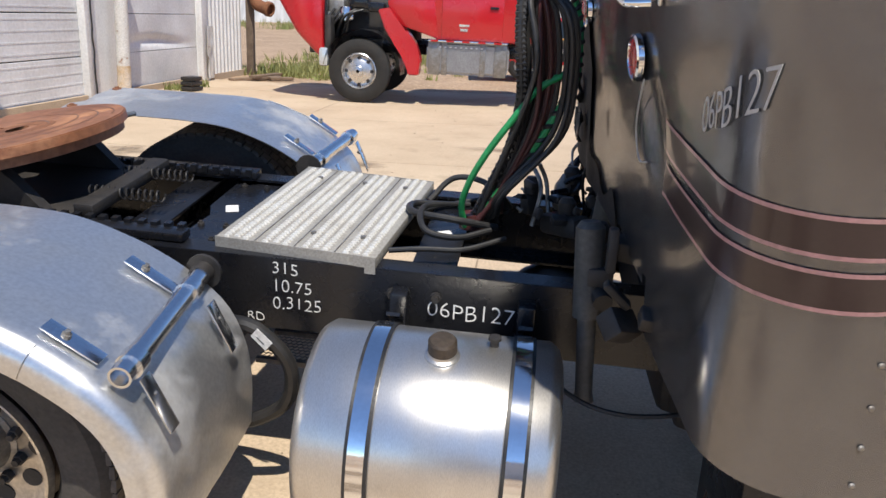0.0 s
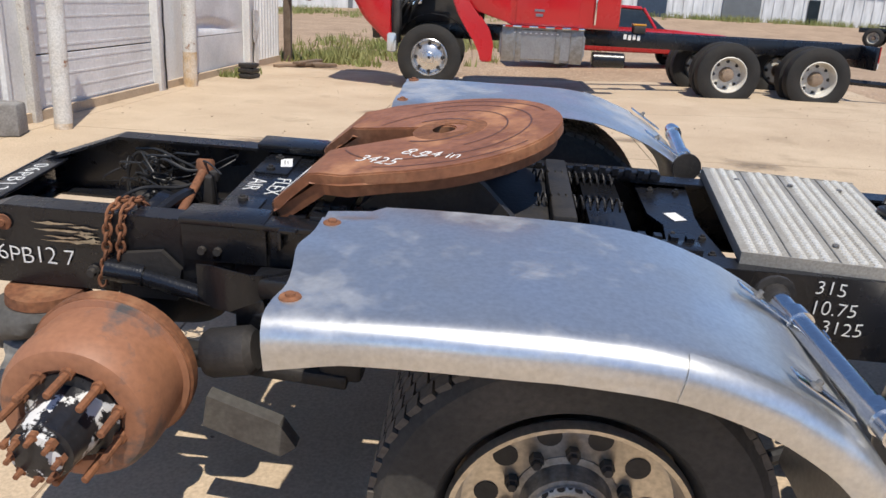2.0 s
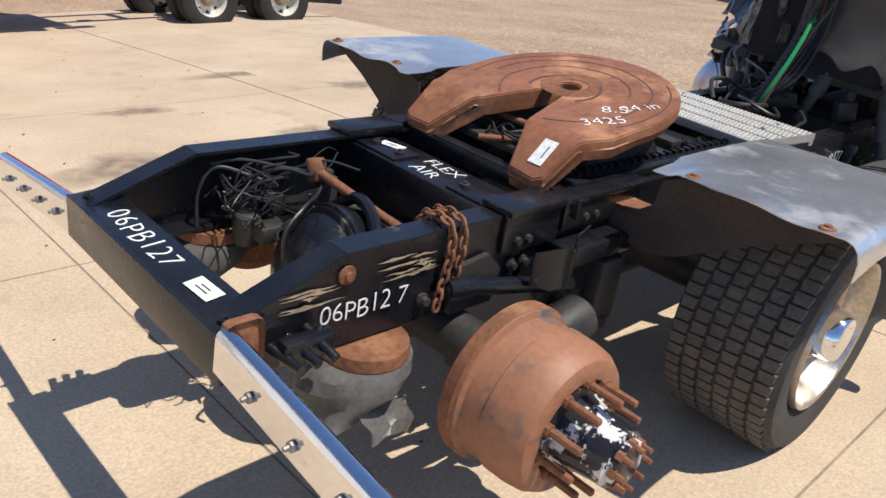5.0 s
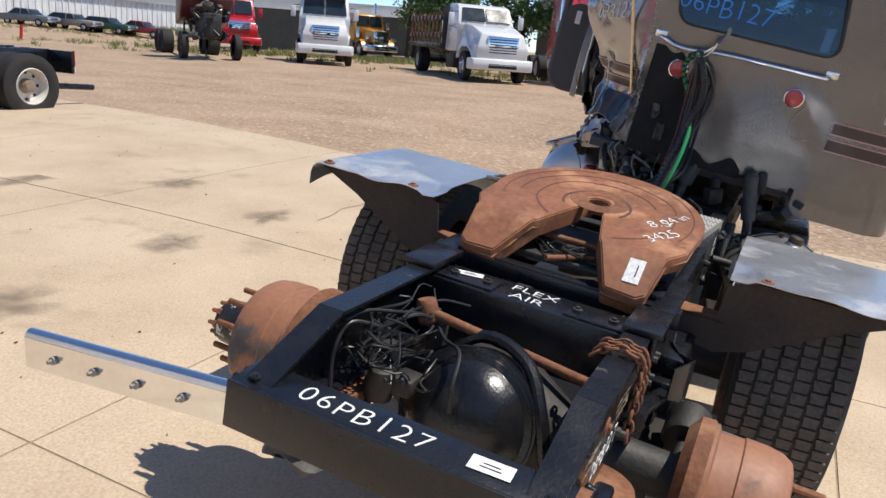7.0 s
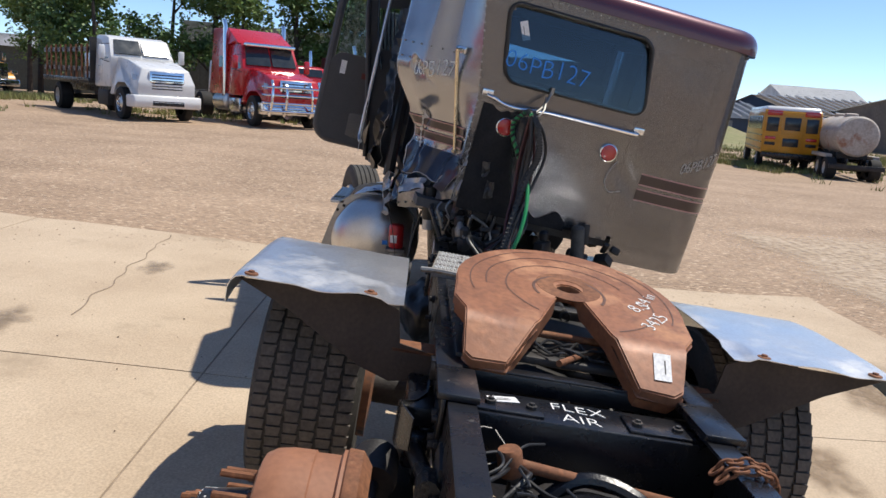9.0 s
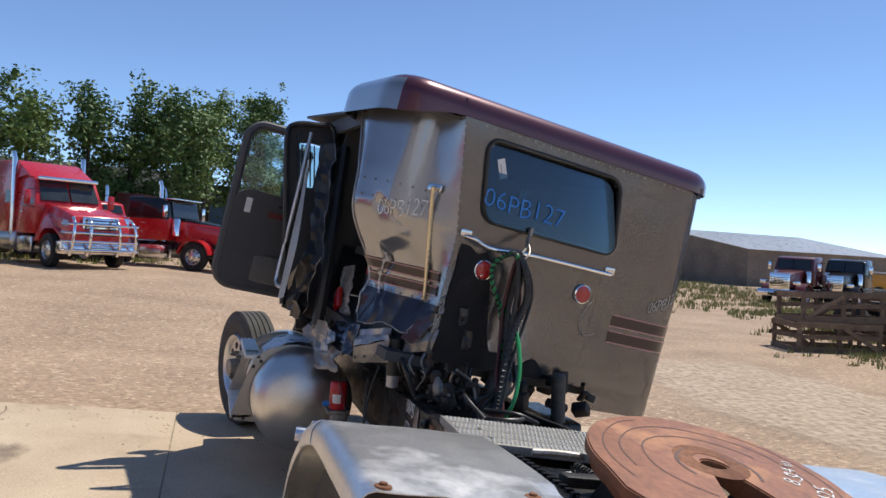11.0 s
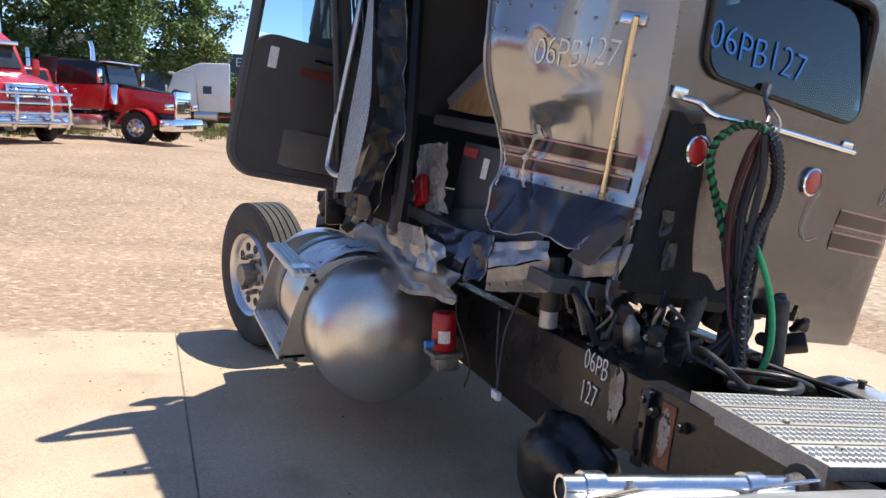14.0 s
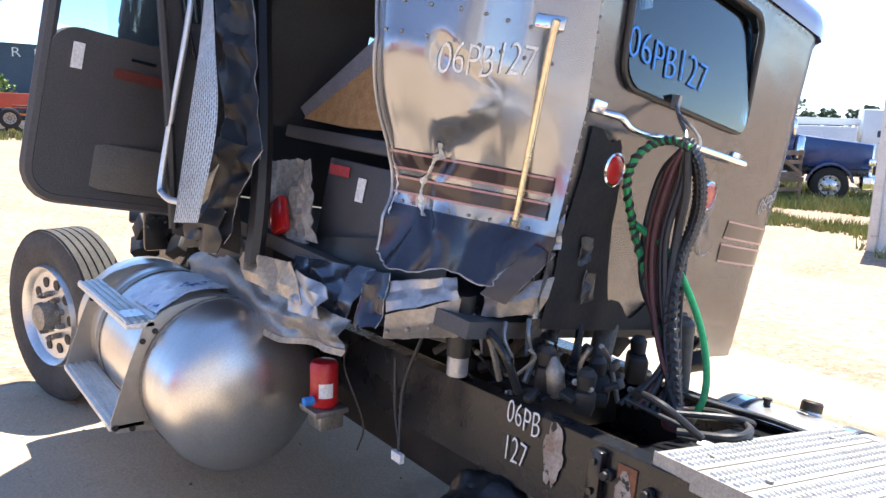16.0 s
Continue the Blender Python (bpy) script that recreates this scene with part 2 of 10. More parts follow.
OLIVEWALL = surface("drab_green_wall", (0.085, 0.09, 0.07), 0.7, 0, (0.06, 0.062, 0.05), 0.6, 0.6, 8, 0.1)
SLATEROOF = surface("blue_grey_roof", (0.15, 0.185, 0.24), 0.6, 0, (0.11, 0.135, 0.17), 0.7, 0.5, 6, 0.1)
BLUEWALL = surface("dark_blue_wall", (0.035, 0.06, 0.10), 0.6, 0, (0.03, 0.05, 0.08), 0.6, 0.5, 8, 0.1)
SEPIAWALL = surface("weathered_tan_roof", (0.23, 0.185, 0.14), 0.7, 0, (0.15, 0.12, 0.10), 0.8, 0.5, 6, 0.1)
OLDWOOD = surface("weathered_pallet_wood", (0.21, 0.145, 0.095), 0.85, 0, (0.13, 0.09, 0.062), 0.8, 4, 50, 0.4, per_object=0.35)
LEAF = surface("tree_leaves", (0.11, 0.185, 0.042), 0.6, 0, (0.065, 0.12, 0.028), 0.8, 0.5, 6, 0.1, 0.3)
LEAF_LIGHT = surface("light_tree_leaves", (0.15, 0.23, 0.05), 0.6, 0, (0.09, 0.15, 0.03), 0.8, 0.5, 6, 0.1, 0.3)
FARTREE = surface("far_woods", (0.07, 0.11, 0.055), 0.8, 0, (0.045, 0.075, 0.04), 0.8, 0.15, 2, 0.1)
BARK = surface("bark", (0.06, 0.045, 0.034), 0.9, 0, (0.035, 0.027, 0.02), 0.7, 5, 40, 0.6)
GRASSBLADE = surface("yard_grass", (0.19, 0.23, 0.06), 0.7, 0, (0.32, 0.29, 0.12), 0.9, 0.6, 5, 0.2)
CONCRETE = surface("pale_yard_concrete", (0.555, 0.437, 0.308), 0.85, 0, (0.44, 0.332, 0.226), 0.85, 0.9, 75, 0.3, 0.22, 0.05,
                   spots=(0.34, 0.26, 0.175), spot_scale=1.1, spot_cut=0.575, spot_soft=0.16)
JOINT = surface("dirty_joint", (0.36, 0.275, 0.19), 0.9, 0, (0.16, 0.12, 0.085), 0.8, 4, 50, 0.3)
DIRT = surface("pebbly_dirt", (0.43, 0.30, 0.195), 0.9, 0, (0.29, 0.197, 0.125), 0.85, 0.7, 22, 0.6, 0.42,
               spots=(0.55, 0.415, 0.285), spot_scale=16, spot_cut=0.57, spot_soft=0.05, bump_dist=0.014, aniso=(1.0, 0.6, 1.0))
PEBBLE = surface("pebbles", (0.60, 0.48, 0.37), 0.9, 0, (0.40, 0.29, 0.2), 0.8, 3, 30, 0.3)

# ---- mesh tools ----
X, Y, Z = Vector((1, 0, 0)), Vector((0, 1, 0)), Vector((0, 0, 1))


def part(name, bm, material, parent=None, label="", frame_m=None, smooth=35):
    """Links a bmesh, built in frame_m, as one mesh under a thing or a part."""
    if frame_m is not None:
        bm.transform(frame_m)
    bmesh.ops.recalc_face_normals(bm, faces=bm.faces)
    me = bpy.data.meshes.new(name)
    bm.to_mesh(me)
    bm.free()
    me.materials.append(material)
    if smooth:
        me.polygons.foreach_set("use_smooth", [True] * len(me.polygons))
        me.set_sharp_from_angle(angle=radians(smooth))
    ob = new(name, me)
    if parent is not None:
        ob.parent = parent
        if parent.type == "EMPTY":
            ob.matrix_parent_inverse = parent.matrix_basis.inverted()
    if label:
        ob["label"] = label
    return ob


def thing(name, at, label, category, group="", kind=""):
    ob = new(name)
    ob.empty_display_size = 0.2
    ob.matrix_basis = Matrix.Translation(at)
    return tagged(ob, label, category, group, kind)


def B():
    return bmesh.new()


def box(bm, c, s, rot=None, bevel=0.0):
    m = Matrix.Translation(c) @ (rot.to_4x4() if rot is not None else Matrix()) @ Matrix.Diagonal((*s, 1))
    r = bmesh.ops.create_cube(bm, size=1, matrix=m)
    if bevel:
        edges = {e for v in r["verts"] for e in v.link_edges}
        bmesh.ops.bevel(bm, geom=list(edges), offset=bevel, segments=2, affect="EDGES", profile=0.5)
    return r


def basis(axis):
    a = Vector(axis).normalized()
    t = Z if abs(a.z) < 0.9 else X
    u = a.cross(t).normalized()
    return a, u, a.cross(u).normalized()


def lathe(bm, prof, origin, axis, seg=32, cap=True):
    """Turns (along, radius) pairs round axis from origin."""
    a, u, v = basis(axis)
    o = Vector(origin)
    rings = []
    for d, r in prof:
        rings.append([bm.verts.new(o + a * d + (u * math.cos(2 * math.pi * i / seg) + v * math.sin(2 * math.pi * i / seg)) * max(r, 1e-4))
                      for i in range(seg)])
    for p, q in zip(rings, rings[1:]):
        for i in range(seg):
            bm.faces.new((p[i], p[(i + 1) % seg], q[(i + 1) % seg], q[i]))
    if cap:
        bm.faces.new(rings[0])
        bm.faces.new(rings[-1])


def cyl(bm, p, q, r, r2=None, seg=16):
    d = Vector(q) - Vector(p)
    lathe(bm, [(0, r), (d.length, r if r2 is None else r2)], p, d, seg)


def spline(pts, n=6):
    pts = [Vector(p) for p in pts]
    if len(pts) < 3:
        return pts
    ext = [pts[0] * 2 - pts[1]] + pts + [pts[-1] * 2 - pts[-2]]
    out = []
    for i in range(1, len(ext) - 2):
        a, b, c, d = ext[i - 1:i + 3]
        for k in range(n):
            t = k / n
            out.append(0.5 * (2 * b + (c - a) * t + (2 * a - 5 * b + 4 * c - d) * t * t + (3 * b - a - 3 * c + d) * t ** 3))
    out.append(pts[-1])
    return out


def tube(bm, pts, r, seg=8, n=6, smooth=True):
    pts = spline(pts, n) if smooth else [Vector(p) for p in pts]
    rings, up = [], None
    for i, p in enumerate(pts):
        d = (pts[min(i + 1, len(pts) - 1)] - pts[max(i - 1, 0)])
        if d.length < 1e-6:
            continue
        d.normalize()
        if up is None:
            up = basis(d)[1]
        up = (up - d * up.dot(d))
        up = up.normalized() if up.length > 1e-5 else basis(d)[1]
        w = d.cross(up)
        rr = r(i / (len(pts) - 1)) if callable(r) else r
        rings.append([bm.verts.new(p + (up * math.cos(2 * math.pi * k / seg) + w * math.sin(2 * math.pi * k / seg)) * rr) for k in range(seg)])
    for p, q in zip(rings, rings[1:]):
        for k in range(seg):
            bm.faces.new((p[k], p[(k + 1) % seg], q[(k + 1) % seg], q[k]))
    bm.faces.new(rings[0])
    bm.faces.new(rings[-1])


def prism(bm, poly, depth, m):
    """A polygon in the xy plane of m, drawn out along its z."""
    lo = [bm.verts.new(m @ Vector((x, y, 0))) for x, y in poly]
    hi = [bm.verts.new(m @ Vector((x, y, depth))) for x, y in poly]
    bm.faces.new(lo)
    bm.faces.new(hi)
    k = len(poly)
    for i in range(k):
        bm.faces.new((lo[i], lo[(i + 1) % k], hi[(i + 1) % k], hi[i]))


def axes(o, x, y):
    """A frame with its x and y along the given directions."""
    x = Vector(x).normalized()
    z = x.cross(Vector(y)).normalized()
    y = z.cross(x)
    return Matrix.Translation(o) @ Matrix((x, y, z)).transposed().to_4x4()


def sheet(bm, nu, nv, f, thick=0.0):
    """A surface f(s, t), s and t from 0 to 1, with a thickness."""
    vs = [[bm.verts.new(f(i / nu, j / nv)) for j in range(nv + 1)] for i in range(nu + 1)]
    fs = []
    for i in range(nu):
        for j in range(nv):
            fs.append(bm.faces.new((vs[i][j], vs[i + 1][j], vs[i + 1][j + 1], vs[i][j + 1])))
    if thick:
        bm.normal_update()
        bmesh.ops.solidify(bm, geom=fs, thickness=thick)


def writing(name, body, size, m, material, parent, label="", shear=0.0, thick=0.0008, stretch=1.0, frame_m=None, spacing=1.0):
    """Letters of the built-in font, laid in the xy plane of m, starting at its origin."""
    cu = bpy.data.curves.new(name, "FONT")
    cu.body, cu.size, cu.extrude, cu.shear = body, size, thick, shear
    cu.offset = -size * 0.016
    cu.resolution_u = 3
    cu.space_character = spacing
    tmp = bpy.data.objects.new(name, cu)
    me = bpy.data.meshes.new_from_object(tmp)
    bpy.data.objects.remove(tmp)
    bm = B()
    bm.from_mesh(me)
    bpy.data.meshes.remove(me)
    for v in bm.verts:
        k = noise.noise(Vector((v.co.x * 9 / size * 0.1, v.co.y * 9 / size * 0.1, size)))
        v.co.y += k * size * 0.12
        v.co.x *= stretch
    bm.transform(m)
    return part(name, bm, material, parent, label, frame_m, smooth=0)


def smoothstep(t):
    t = max(0.0, min(1.0, t))
    return t * t * (3 - 2 * t)


def n3(x, y=0.0, z=0.0):
    return noise.noise(Vector((x, y, z)))


# the tractor's chassis leans on its collapsed air springs: u ahead, v to its left, w up from the rails' top
T = Matrix.Translation((0, 0, 0.784)) @ pose(0, 0, 0, 6.0, 0, 0) @ pose(0, 0, 0, 0, 1.15, 0)
# the cab has slid and leans further: a ahead from its back wall, b left, h up from its lower edge
CL = Vector((-0.055, 0.983, 0.1765)).normalized()
CU = Vector((-0.0436, -0.1675, 0.985))
CU = (CU - CL * CU.dot(CL)).normalized()
CF = CL.cross(CU)
C = Matrix.Translation((4.007, -0.345, 0.735)) @ Matrix((CF, CL, CU)).transposed().to_4x4()
# the back wall has twisted away from the crushed side, with its right end further ahead
BL = Vector((-0.1417, 0.975, 0.1713)).normalized()
BU = Vector((-0.0774, -0.1834, 0.98))
BU = (BU - BL * BU.dot(BL)).normalized()
CB = Matrix.Translation((4.0267, -0.3425, 0.737)) @ Matrix((BL.cross(BU), BL, BU)).transposed().to_4x4()


def ground_z(x, y):
    return -0.3 + 0.3 * smoothstep((y + 2.6) / 7.2) + 0.16 * smoothstep((x - 1) / 6) * smoothstep((y - 2) / 6) * (1 - smoothstep((x - 12) / 10)) * (1 - smoothstep((y - 30) / 20)) + 0.9 * smoothstep((y - 48) / 22) * smoothstep((x + 40) / 50) + 0.5 * smoothstep((x - 11) / 14) * smoothstep((y + 8) / 9) * (1 - smoothstep((y - 30) / 14))

# ---- ground ----
def dirt_z(x, y):
    out = 0.0 if (-30 < x < 8.5 and y > -5) else min(1.0, max(0.0, x - 8.5 if x > 8.5 else -5 - y) / 3)
    return ground_z(x, y) - 0.03 + 0.035 * out * n3(x * 0.35, y * 0.35) + 0.05 * out * n3(x * 0.09, y * 0.09, 4)


def build_ground():
    bm = B()
    xs = sorted(set([-1500, -600, -250, -120, -70, -40, -25] + [x * 1.5 for x in range(-12, 5)] + [7.5 + x * 0.5 for x in range(0, 60)] + [x * 1.5 for x in range(25, 32)] + [55, 70, 95, 130, 200, 300, 500, 900, 1800]))
    ys = sorted(set([-1500, -700, -350, -200, -120, -80, -55, -40] + [y * 0.6 for y in range(-48, 60)] + [40, 45, 50, 54, 58, 62, 66, 70, 74, 85, 130, 200, 300, 500, 900, 1500]))
    grid = []
    for x in xs:
        row = []
        for y in ys:
            row.append(bm.verts.new((x, y, dirt_z(x, y))))
        grid.append(row)
    for i in range(len(xs) - 1):
        for j in range(len(ys) - 1):
            bm.faces.new((grid[i][j], grid[i + 1][j], grid[i + 1][j + 1], grid[i][j + 1]))
    g = part("ground", bm, DIRT, smooth=60)
    tagged(g, "tan pebbly dirt yard reaching to the horizon", "ground", kind="structure")


def pad_edge_x(y):
    return 7.55 + 0.12 * max(0.0, y - 5) + 0.08 * n3(y * 0.8, 3) + 0.05 * n3(y * 3.1, 7)


def build_pad():
    x_joints = [-30.1, -24.0, -17.9, -11.8, -8.75, -5.7, -2.65, 0.42, 3.42, 99]
    y_joints = [-4.1, -1.2, 1.86, 4.9, 7.95, 11.0, 12.6]
    pieces = []
    for i in range(len(x_joints) - 1):
        for j in range(len(y_joints) - 1):
            x0, x1, y0, y1 = x_joints[i], x_joints[i + 1], y_joints[j], y_joints[j + 1]
            bm = B()
            n, k = 8, 8
            vs = []
            for a in range(n + 1):
                row = []
                for b in range(k + 1):
                    y = y0 + 0.006 + (y1 - y0 - 0.012) * b / k
                    xe = min(x1 - 0.006, pad_edge_x(y))
                    x = x0 + 0.006 + (xe - x0 - 0.006) * a / n
                    yy = y
                    if j == 0 and b == 0:
                        yy += 0.06 * n3(x * 2, 9)
                    row.append(bm.verts.new((x, yy, ground_z(x, yy) + 0.003 * n3(i * 3.1, j * 1.7))))
                vs.append(row)
            for a in range(n):
                for b in range(k):
                    bm.faces.new((vs[a][b], vs[a + 1][b], vs[a + 1][b + 1], vs[a][b + 1]))
            r = bmesh.ops.extrude_edge_only(bm, edges=[e for e in bm.edges if e.is_boundary])
            for v in [g for g in r["geom"] if isinstance(g, bmesh.types.BMVert)]:
                v.co.z -= 0.09
            pieces.append(bm)
    pad = new("pavement")
    tagged(pad, "pale tan concrete yard pad of cast slabs with dirty joints", "pavement", kind="structure")
    for bm in pieces:
        part("slab", bm, CONCRETE, pad, smooth=60)
    # dirt in the joints
    bm = B()
    sheet(bm, 120, 90, lambda s, t: Vector((-30 + 37.4 * s, -4.0 + 16.5 * t, ground_z(-30 + 37.4 * s, -4.0 + 16.5 * t) - 0.0045)))
    part("joint_dirt", bm, JOINT, pad, "dark dirt packed in the joints", smooth=60)
    # a long crack and stains
    rnd = random.Random(5)
    bm = B()
    p = Vector((4.25, 3.05, 0))
    q = Vector((7.4, 3.35, 0))
    last = None
    for i in range(41):
        t = i / 40
        c = p.lerp(q, t) + Vector((0, 0.09 * n3(t * 9, 2) + 0.03 * n3(t * 40, 5), 0))
        w = 0.004 + 0.003 * rnd.random()
        pair = [bm.verts.new((c.x, c.y + w * k, ground_z(c.x, c.y) + 0.004)) for k in (-1, 1)]
        if last:
            bm.faces.new((last[0], pair[0], pair[1], last[1]))
        last = pair
    part("crack", bm, JOINT, pad)
    for (x, y, rx, ry) in ((2.82, 3.42, 0.30, 0.22), (4.41, 4.8, 0.32, 0.26), (0.31, 7.14, 0.16, 0.2), (3.6, 5.9, 0.6, 0.18),
                           (4.0, 3.4, 0.3, 0.2), (1.9, 4.7, 0.4, 0.16), (5.9, 3.0, 0.3, 0.16), (1.2, 3.2, 0.5, 0.3), (-0.4, 4.6, 0.35, 0.3)):
        stain(x, y, rx, ry, pad)


def feathered(m):
    """A stain or drift whose strength fades to nothing at its rim."""
    nt = m.node_tree
    at = nt.nodes.new("ShaderNodeAttribute")
    at.attribute_name = "fade"
    no = nt.nodes.new("ShaderNodeTexNoise")
    no.inputs["Scale"].default_value = 9
    no.inputs["Detail"].default_value = 6
    co = nt.nodes.new("ShaderNodeTexCoord")
    nt.links.new(co.outputs["Object"], no.inputs["Vector"])
    mu = nt.nodes.new("ShaderNodeMath")
    mu.operation = "MULTIPLY"
    mu.use_clamp = True
    ad = nt.nodes.new("ShaderNodeMapRange")
    ad.inputs["From Min"].default_value = 0.3
    ad.inputs["From Max"].default_value = 0.65
    ad.inputs["To Min"].default_value = 0.35
    ad.inputs["To Max"].default_value = 1.0
    nt.links.new(no.outputs["Fac"], ad.inputs["Value"])
    nt.links.new(at.outputs["Fac"], mu.inputs[0])
    nt.links.new(ad.outputs[0], mu.inputs[1])
    nt.links.new(mu.outputs[0], nt.nodes["Principled BSDF"].inputs["Alpha"])
    return m


STAIN = feathered(surface("oily_stain", (0.17, 0.125, 0.085), 0.6, 0, (0.25, 0.19, 0.13), 0.7, 4, 30, 0.2))


def stain(x, y, rx, ry, pad):
    bm = B()
    lay = bm.verts.layers.float.new("fade")
    rows = []
    for q, v in ((0.02, 0.55), (0.4, 0.5), (0.7, 0.28), (1.0, 0.0)):
        row = []
        for k in range(28):
            a = 2 * math.pi * k / 28
            f = q * (1 + 0.7 * n3(math.cos(a) * 1.2 + x * 3, math.sin(a) * 1.2 + y * 3) + 0.25 * n3(math.cos(a) * 4 + x, math.sin(a) * 4 + y))
            p = bm.verts.new((x + rx * f * math.cos(a), y + ry * f * math.sin(a), ground_z(x, y + ry * f * math.sin(a)) + 0.005))
            p[lay] = v
            row.append(p)
        rows.append(row)
    bm.faces.new(rows[0])
    for p, q in zip(rows, rows[1:]):
        for k in range(28):
            bm.faces.new((p[k], p[(k + 1) % 28], q[(k + 1) % 28], q[k]))
    part("stain", bm, STAIN, pad, smooth=60)


build_ground()
build_pad()


def sand_drift(x, y, rx, ry, h, seed):
    bm = B()
    lay = bm.verts.layers.float.new("fade")
    n, k = 9, 36
    rows = []
    for i in range(n + 1):
        q = 0.02 + 0.98 * i / n
        row = []
        for j in range(k):
            a = 2 * math.pi * j / k
            w = q * (1 + 0.7 * n3(math.cos(a) * 1.3 + seed * 3, math.sin(a) * 1.3) + 0.2 * n3(math.cos(a) * 5 + seed, math.sin(a) * 5))
            yy = y + ry * w * math.sin(a)
            v = bm.verts.new((x + rx * w * math.cos(a), yy, ground_z(x, yy) + 0.003 + h * (1 - smoothstep(q)) * (0.7 + 0.6 * n3(q * 4 + seed, math.cos(a), math.sin(a)))))
            v[lay] = min(0.85, 1.3 * (1 - smoothstep(q)))
            row.append(v)
        rows.append(row)
    bm.faces.new(rows[0])
    for p, q in zip(rows, rows[1:]):
        for j in range(k):
            bm.faces.new((p[j], p[(j + 1) % k], q[(j + 1) % k], q[j]))
    ob = part("sand_drift", bm, SAND, smooth=60)
    tagged(ob, "thin drift of brown sand on the concrete", "sand", "sand drifts")


SAND = feathered(surface("brown_sand", (0.27, 0.19, 0.12), 0.95, 0, (0.36, 0.26, 0.165), 0.8, 6, 90, 0.8, 0.3, bump_dist=0.012))
for (x, y, rx, ry, h, sd) in ((1.25, -1.75, 0.42, 0.30, 0.018, 1), (1.75, -2.0, 0.55, 0.28, 0.012, 4), (0.8, -2.05, 0.22, 0.16, 0.01, 7), (3.0, -1.9, 0.5, 0.25, 0.008, 9),
                              (1.0, -2.9, 1.1, 0.5, 0.006, 12), (2.7, -2.9, 0.9, 0.45, 0.006, 15), (-0.3, -2.5, 0.7, 0.4, 0.005, 18), (4.4, -3.0, 0.9, 0.4, 0.006, 21)):
    sand_drift(x, y, rx, ry, h, sd)

HARDPAN = feathered(surface("bleached_hardpan", (0.60, 0.475, 0.345), 0.9, 0, (0.50, 0.39, 0.275), 0.8, 1.1, 70, 0.35, 0.18, bump_dist=0.006))


def hardpan():
    """Pale hard-packed gravel between the pad's edge and the weeds."""
    bm = B()
    lay = bm.verts.layers.float.new("fade")
    nx, ny = 90, 40
    rows = []
    for i in range(nx + 1):
        row = []
        for j in range(ny + 1):
            x, y = -6 + 19.5 * i / nx, -9.3 + 4.9 * j / ny
            edge = min(x + 6, 13.5 - x, (y + 9.3) * 1.6, (-4.4 - y) * 1.6) + 0.9 * n3(x * 0.7, y * 0.9, 3) + 0.4 * n3(x * 2.3, y * 2.9, 8) - 0.25
            v = bm.verts.new((x, y, dirt_z(x, y) + 0.022))
            v[lay] = 0.85 * smoothstep(edge / 1.6) if 0 < i < nx and 0 < j < ny else 0.0
            row.append(v)
        rows.append(row)
    for p, q in zip(rows, rows[1:]):
        for j in range(ny):
            bm.faces.new((p[j], q[j], q[j + 1], p[j + 1]))
    tagged(part("ground_track", bm, HARDPAN, smooth=60), "pale bleached hard-packed gravel beside the pad", "ground", kind="structure")


hardpan()

# ---- the tractor ----
truck = thing("semi_truck", (3.5, 0, -0.25), "wrecked dark grey tractor truck with crushed sleeper cab, missing rear wheels", "truck")


def tpart(name, bm, material, label="", parent=None, smooth=35):
    return part(name, bm, material, parent or truck, label, T, smooth)


def tbox(name, c, size, material, parent=None, bevel=0.0):
    bm = B()
    box(bm, c, size, None, bevel)
    return tpart(name, bm, material, "", parent)


# rails
def rail(side):
    bm = B()
    prof = [(0.0, -0.262), (0.0, -0.128), (0.34, 0.0), (8.0, 0.0), (8.0, -0.27), (0.05, -0.27)]
    m = axes((0, side * 0.436, 0), X, Z)
    prism(bm, prof, 0.01, Matrix.Translation((0, 0.005, 0)) @ m)
    fl = -side * 0.04
    for (u0, w0, u1, w1) in ((0.0, -0.132, 0.34, -0.004), (0.34, -0.004, 8.0, -0.004), (0.0, -0.268, 8.0, -0.268)):
        d = Vector((u1 - u0, 0, w1 - w0))
        rot = Matrix.Rotation(-math.atan2(d.z, d.x), 3, "Y")
        box(bm, ((u0 + u1) / 2, side * 0.436 + fl, (w0 + w1) / 2), (d.length, 0.085, 0.011), rot)
    return tpart("frame_rail", bm, BLACK)


rails = {s: rail(s) for s in (-1, 1)}
# welded pads on the rails at the suspension crossmember
for s in (-1, 1):
    for c, z in (((1.06, s * 0.41, 0.014), (0.27, 0.13, 0.022)), ((1.06, s * 0.452, -0.06), (0.27, 0.014, 0.13)), ((1.44, s * 0.43, 0.012), (0.50, 0.09, 0.02)), ((1.42, s * 0.456, -0.045), (0.42, 0.016, 0.10))):
        tbox("rail_pad", c, z, BLACK, rails[s], 0.004)
    for (u, w) in ((0.99, -0.085), (1.04, -0.085), (1.33, -0.06), (1.39, -0.06), (1.52, -0.06), (1.58, -0.06), (0.99, -0.17), (1.05, -0.17),
                   (1.2, -0.2), (1.27, -0.2), (1.4, -0.2), (0.62, -0.2), (2.55, -0.08), (2.62, -0.2), (3.3, -0.08), (3.45, -0.08)):
        bm = B()
        lathe(bm, [(0, 0.02), (0.012, 0.02), (0.013, 0.014), (0.03, 0.013)], (u, s * 0.444, w), (0, s, 0), 8)
        tpart("bolt", bm, BLACK_DUSTY, parent=rails[s])
